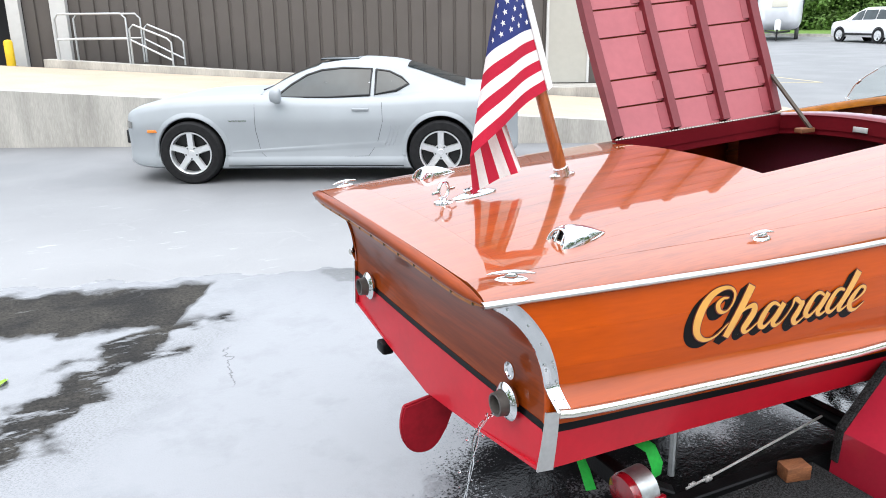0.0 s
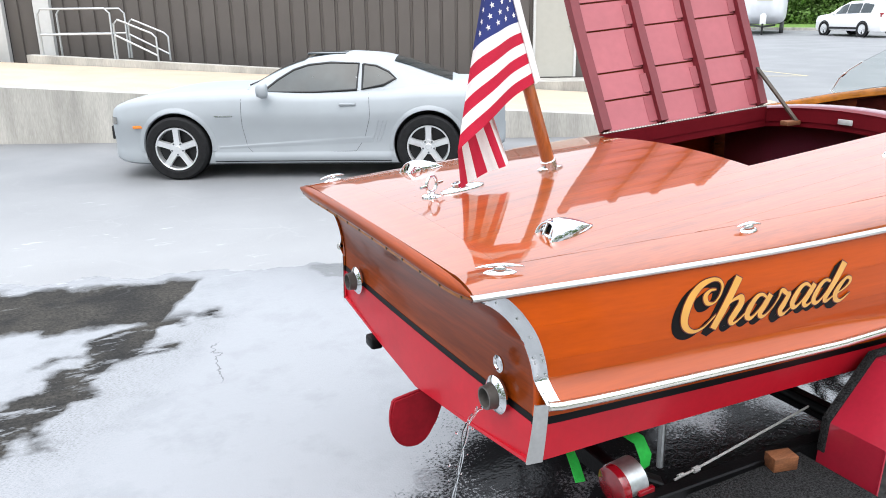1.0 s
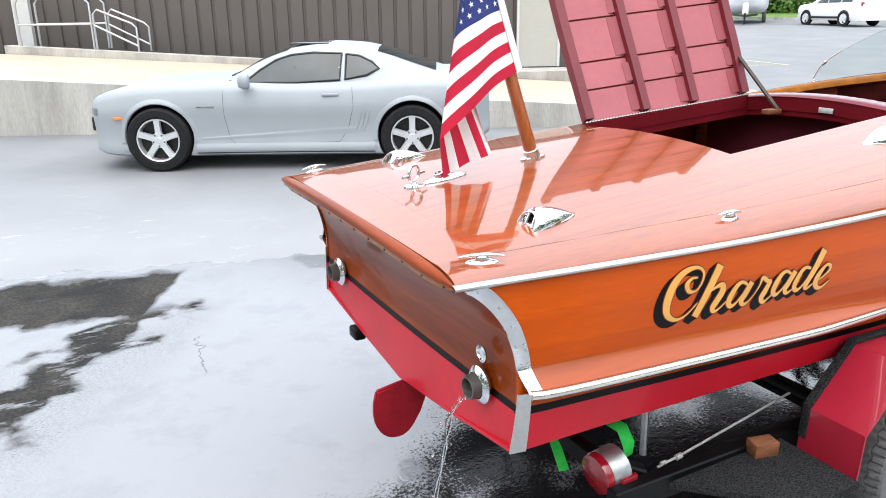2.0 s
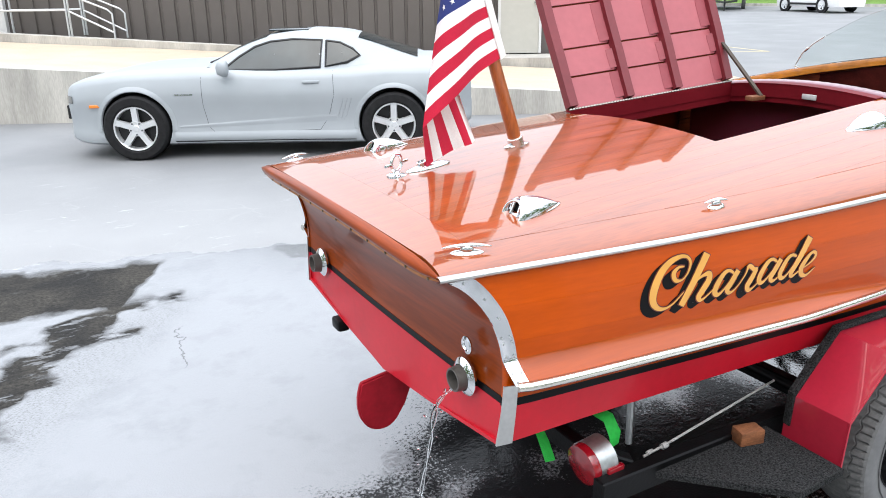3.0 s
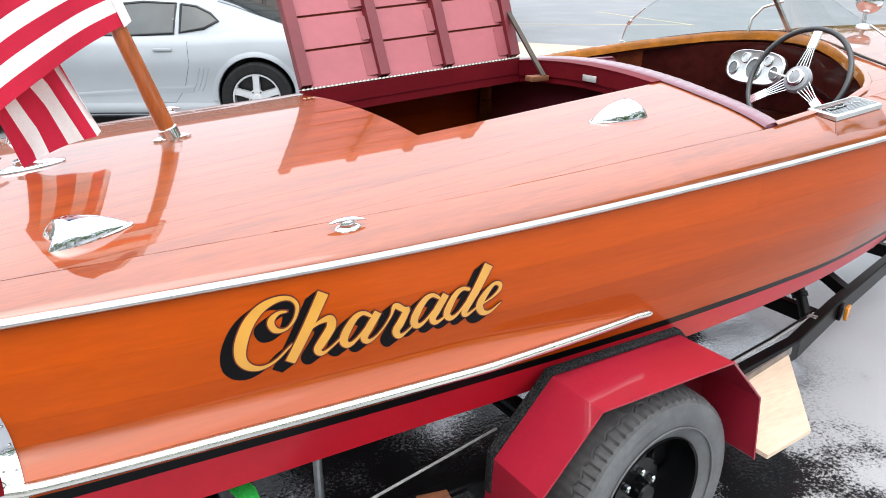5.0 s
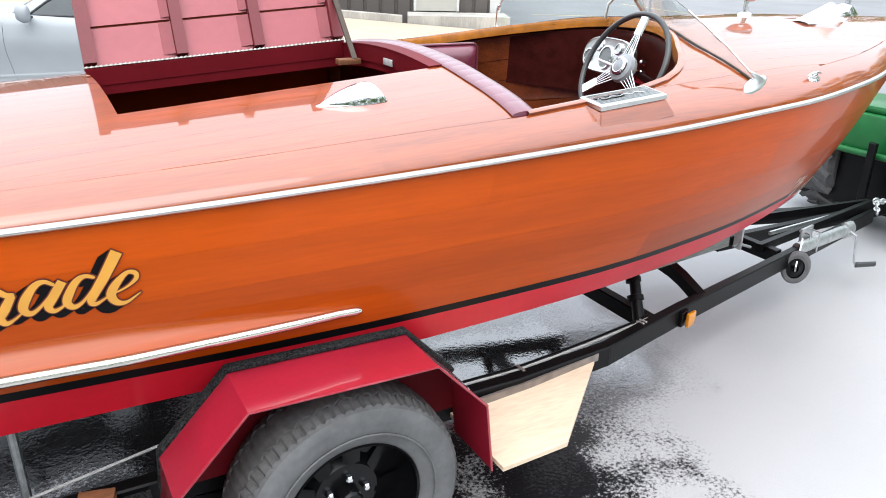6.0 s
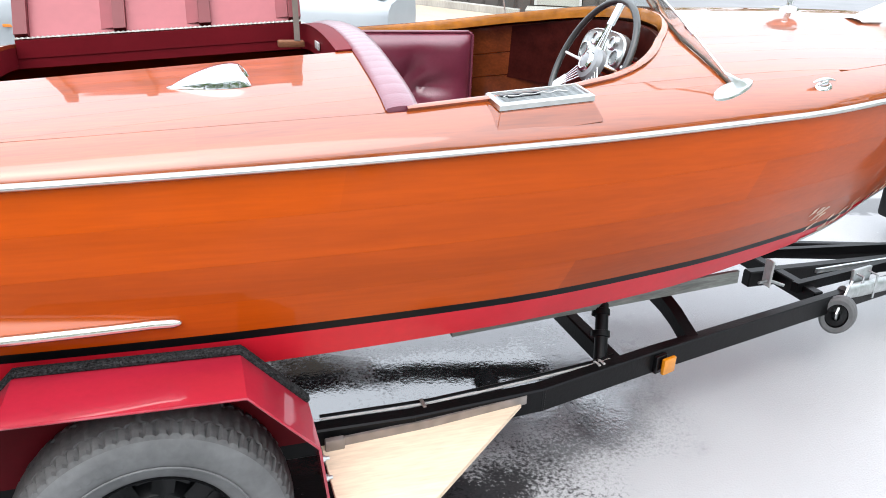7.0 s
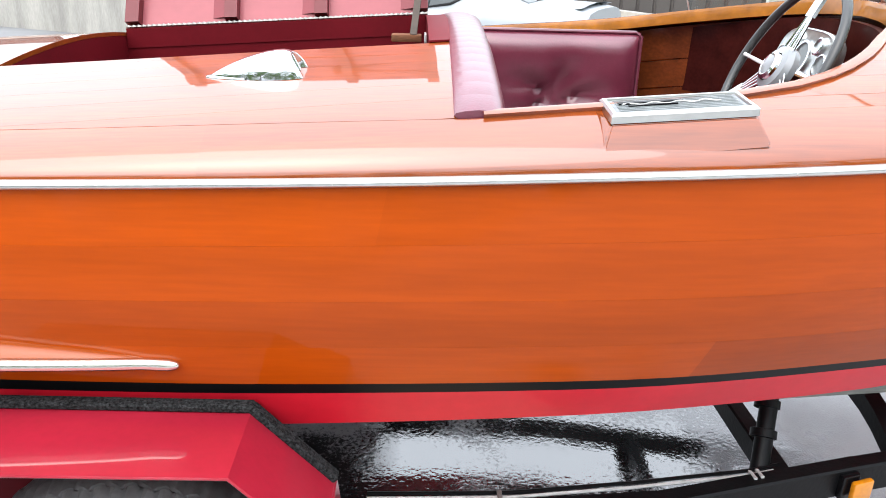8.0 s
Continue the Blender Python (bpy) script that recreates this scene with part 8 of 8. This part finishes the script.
for s in (-1, 1):
    bm = B()
    bar(bm, am @ Vector((3.0, s * 0.6, 0.5)), am @ Vector((4.4, 0, 0.45)), 0.08, 0.1)
    part("tow_bar", bm, black_trim, air)
bm = B()
lathe(bm, [(0.16, 0), (0.16, 0.45), (0.08, 0.55), (0.0001, 0.57)], Matrix.Translation(am @ Vector((3.5, 0, 0.55))), 16)
part("gas_bottle", bm, white_plastic, air)
bm = B()
tube(bm, [am @ Vector((4.2, 0, 0.02)), am @ Vector((4.2, 0, 0.6))], 0.05, 8)
part("jack_post", bm, black_trim, air)

# lawn and trees beyond the lot
bm = B()
edge_pts = [(10, 62), (25, 50), (38.8, 34.5), (42, 26.5), (50, 12), (58, -20), (60, -60)]
rows = []
for p in edge_pts:
    d = Vector((p[0], p[1])).normalized()
    rows.append([Vector((p[0] + d.x * k, p[1] + d.y * k, lot_z(*p) + 0.12 + 0.02 * k)) for k in (0, 3, 8, 20, 60)])
slab(bm, rows, (0, 0, -0.3))
solo("lawn", bm, grass_mat, "mown grass bank beyond the parking lot", "lawn", kind="structure", angle=1)
bm = B()
grid(bm, [[Vector((p[0], p[1], lot_z(*p) + 0.16)), Vector((p[0] * 0.996, p[1] * 0.996, lot_z(*p) + 0.16)), Vector((p[0] * 0.996, p[1] * 0.996, lot_z(*p) - 0.04))] for p in edge_pts])
solo("lot_kerb", bm, concrete, "concrete kerb at the edge of the lot", "kerb", kind="structure")

rnd = random.Random(11)


def tree(h, spread, seed):
    r = random.Random(seed)
    t = thing("tree", (0, 0, 0), "leafy green broadleaf tree beyond the lot, some added out of view", "tree", "trees beyond the lot")
    bm = B()
    tube(bm, [(0, 0, -0.2), (0.1, 0, h * 0.25), (0.0, 0.15, h * 0.55), (0.1, 0.1, h * 0.85)], [0.28, 0.2, 0.13, 0.04], 9)
    limbs = []
    for k in range(9):
        a, z0 = r.uniform(0, 6.28), h * r.uniform(0.12, 0.7)
        ln = spread * r.uniform(0.5, 0.9) * (1 - 0.4 * z0 / h)
        e = Vector((math.cos(a) * ln, math.sin(a) * ln, z0 + ln * r.uniform(0.2, 0.7)))
        tube(bm, [(0.03, 0.05, z0), tuple(e * 0.5 + Vector((0, 0, z0 * 0.5))), tuple(e)], [0.08, 0.05, 0.02], 6)
        limbs.append(e)
    part("trunk", bm, bark_mat, t, "grey trunk and limbs")
    verts, faces = [], []
    clumps = []
    for k in range(60):
        a = r.uniform(0, 6.28)
        z = h * (0.06 + 0.94 * r.random())
        rad = spread * math.sqrt(r.random()) * (0.55 + 0.6 * math.sin(math.pi * min(0.92, 0.12 + 0.85 * z / h)))
        clumps.append((Vector((math.cos(a) * rad, math.sin(a) * rad, z)), r.uniform(0.5, 1.1)))
    for c, cr in clumps:
        for k in range(130):
            d = Vector((r.gauss(0, 1), r.gauss(0, 1), r.gauss(0, 0.75))).normalized()
            p = c + d * cr * r.uniform(0.55, 1.05)
            u = Vector((r.gauss(0, 1), r.gauss(0, 1), r.gauss(0, 0.6))).normalized()
            v = u.cross(d).normalized() if abs(u.dot(d)) < 0.95 else Vector((0, 0, 1))
            L, W = r.uniform(0.08, 0.17), r.uniform(0.045, 0.09)
            i = len(verts)
            verts += [p - u * L, p + v * W, p + u * L - Vector((0, 0, 0.05)), p - v * W]
            faces.append((i, i + 1, i + 2, i + 3))
    me = bpy.data.meshes.new("crown")
    me.from_pydata([tuple(v) for v in verts], [], faces)
    me.materials.append(leaf_mat)
    ob = new("crown", me)
    ob.parent = t
    ob["label"] = "loose crown of small leaves"
    return t


tk = [tree(8.5, 3.2, 1), tree(7.0, 2.9, 2), tree(9.5, 3.6, 3), tree(3.2, 2.2, 4)]
tk[3].name = "bush"
tagged(tk[3], "low leafy green bush beyond the lot", "bush", "bushes beyond the lot")
places = [(46, 42), (49.5, 36.5), (51.5, 32), (44.6, 42.6), (48.2, 40.2), (53.0, 28.0), (55.0, 24), (56.5, 19.5), (58, 15), (43, 48), (39, 54), (60, 9), (62, 2), (52, 40), (57.5, 30), (60, 22), (48, 39)]
for k, (x, y) in enumerate(places):
    if k < 4:
        tk[k].matrix_basis = pose(x, y, lot_z(x, y) + 0.25)
    else:
        copy_thing(tk[k % 3], pose(x + rnd.uniform(-0.6, 0.6), y + rnd.uniform(-0.6, 0.6), lot_z(x, y) + 0.25, 0, 0, rnd.uniform(0, 360)))
# unseen tree belt, added to block low sky and darken reflections
for k in range(17):
    a = radians(158 + 13.5 * k)
    r_ = (27, 34, 30)[k % 3]
    x, y = 2 + r_ * math.cos(a), -2 + r_ * math.sin(a)
    copy_thing(tk[k % 3], pose(x, y, lot_z(x, y) - 0.1, 0, 0, rnd.uniform(0, 360)) @ Matrix.Diagonal((1.7, 1.7, 1.45, 1)))
for x, y in ((42.0, 41.2), (45.0, 39.4), (46.4, 37.6), (48.0, 35.4), (49.6, 33.0), (51.0, 30.4), (52.0, 27.6), (53.0, 24.6), (47.2, 40.4), (43.6, 40.4)):
    copy_thing(tk[3], pose(x, y, lot_z(x, y) + 0.2, 0, 0, rnd.uniform(0, 360)))

# green tow tractor at the coupler
TY = 0.15
TRX = -0.38
tr = thing("compact_tractor", (6.6, TY, 0), "green compact tractor hitched to the trailer", "tractor")
green_paint = material("green_tractor_paint", (0.008, 0.13, 0.03), rough=0.45, coat=0.15, spec=0.3, spread=0.2)
for s in (-1, 1):
    c = Vector((6.55, TY + s * 0.56, 0.40))
    bm = B()
    lathe(bm, [(0.2, -0.13), (0.36, -0.14), (0.40, -0.11), (0.40, 0.11), (0.36, 0.14), (0.2, 0.13)], axis_m(c, (0, s, 0)), 40, caps=False)
    ty = part("rear_tyre", bm, rubber, tr, "lugged black rear tyre")
    for k in range(20):
        a = 2 * math.pi * k / 20
        for q in (-1, 1):
            bm = B()
            p0 = c + Vector((math.cos(a) * 0.405, 0, math.sin(a) * 0.405))
            p1 = c + Vector((math.cos(a + 0.22) * 0.40, q * 0.13, math.sin(a + 0.22) * 0.40))
            bar(bm, p0, p1, 0.035, 0.03, up=(p0 - c))
            part("lug", bm, rubber, ty)
    bm = B()
    lathe(bm, [(0.21, 0.05), (0.19, 0.09), (0.1, 0.06), (0.0001, 0.07)], axis_m(c, (0, s, 0)), 28, caps=False)
    part("wheel_disc", bm, yellow_paint, ty)
bm = B()
box(bm, (6.30, TY, 0.655), (0.34, 1.50, 0.24), 0.02)
body = part("rear_body", bm, green_paint, tr, "glossy green sheet body")
bm = B()
tube(bm, [(6.12, TY - 0.74, 0.53), (6.12, TY + 0.74, 0.53)], 0.022, 12)
part("rolled_edge", bm, green_paint, body)
bm = B()
box(bm, (6.42, TY, 0.80), (0.50, 1.46, 0.05), 0.02)
part("rear_deck", bm, green_paint, body)
for k in (-0.10, 0.12):
    bm = B()
    bar(bm, (6.07, TY + k, 0.22), (6.07, TY + k, 0.62), 0.05, 0.03, up=(1, 0, 0), bevel=0.004)
    part("hitch_upright", bm, frame_paint, tr, "black hitch upright")
bm = B()
box(bm, (6.22, CY + 0.02, 0.27), (0.40, 0.22, 0.03), 0.004)
part("drawbar", bm, frame_paint, tr)
bm = B()
box(bm, (6.45, TY + 0.40, 0.36), (0.45, 0.86, 0.46), 0.03)
part("rear_frame", bm, frame_paint, tr, "black rear frame under the body")
bm = B()
box(bm, (6.8, TY, 0.42), (0.9, 0.42, 0.36), 0.04)
part("gearbox", bm, green_paint, tr)
bm = B()
box(bm, (7.75, TY, 0.70), (1.1, 0.6, 0.5), 0.08)
part("bonnet", bm, green_paint, tr)
bm = B()
box(bm, (6.55, TY, 0.90), (0.42, 0.46, 0.12), 0.04)
seat = part("seat", bm, black_trim, tr)
bm = B()
box(bm, (6.38, TY, 1.08), (0.10, 0.44, 0.34), 0.04)
part("seat_back", bm, black_trim, seat)
for s in (-1, 1):
    bm = B()
    lathe(bm, [(0.12, -0.08), (0.24, -0.08), (0.27, 0), (0.24, 0.08), (0.12, 0.08)], axis_m((8.05, TY + s * 0.5, 0.27), (0, s, 0)), 24)
    part("front_tyre", bm, rubber, tr)
tr.matrix_basis = Matrix.Translation((6.6 + TRX, TY, 0))

# cooling water still running from the exhaust
wt = thing("water_stream", (0.02, -0.6, 0.4), "thin clear water stream falling from the exhaust", "water")
rnd = random.Random(21)
for k in range(2):
    bm = B()
    ph = rnd.uniform(0, 6.28)
    pts = []
    for j in range(22):
        f = j / 21
        tt = f * 0.38
        pts.append(Vector((0.09 - 0.36 * tt + 0.006 * math.sin(ph + f * 22), -0.588 + 0.006 * math.cos(ph * 1.7 + f * 17) + (k - 1.5) * 0.005 * (1 - f), 0.772 - 0.5 * 9.81 * tt * tt * 1.06)))
    pts = [p for p in pts if p.z > 0.004]
    tube(bm, pts, [0.0055 * (1 - 0.5 * j / len(pts)) * (0.7 + 0.3 * math.sin(j * 1.9 + ph)) for j in range(len(pts))], 8)
    part("strand", bm, water_glass, wt, angle=2)
for k in range(26):
    bm = B()
    f = rnd.uniform(0.2, 1.0)
    tt = f * 0.38
    r = rnd.uniform(0.002, 0.005)
    c = Vector((0.09 - 0.36 * tt + rnd.gauss(0, 0.02), -0.588 + rnd.gauss(0, 0.02), max(0.012, 0.772 - 5.2 * tt * tt)))
    lathe(bm, [(0.0001, -r), (r * 0.8, -r * 0.6), (r, 0), (r * 0.8, r * 0.6), (0.0001, r)], Matrix.Translation(c), 8)
    part("drop", bm, water_glass, wt, angle=2)

# a fallen leaf on the wet asphalt
lf = thing("fallen_leaf", (-1.33, 2.05, 0.0), "small yellow-green leaf lying on the wet asphalt", "leaf")
bm = B()
rows = []
for k in range(9):
    f = k / 8
    w_ = 0.022 * math.sin(math.pi * (0.03 + 0.94 * f)) ** 0.8
    rows.append([Vector((-1.33 + (f - 0.5) * 0.03 + dx * w_, 2.05 + (f - 0.5) * 0.085, 0.004 + 0.012 * abs(dx) + 0.004 * math.sin(f * 5))) for dx in (-1, -0.5, 0, 0.5, 1)])
slab(bm, rows, (0, 0, -0.001))
part("blade", bm, material("fresh_leaf_green", (0.28, 0.45, 0.05), rough=0.6, spread=0.3, scale=60), lf, angle=2)
bm = B()
tube(bm, [(-1.343, 2.01, 0.005), (-1.352, 1.985, 0.003)], [0.002, 0.0014], 6)
part("stalk", bm, bark_mat, lf)
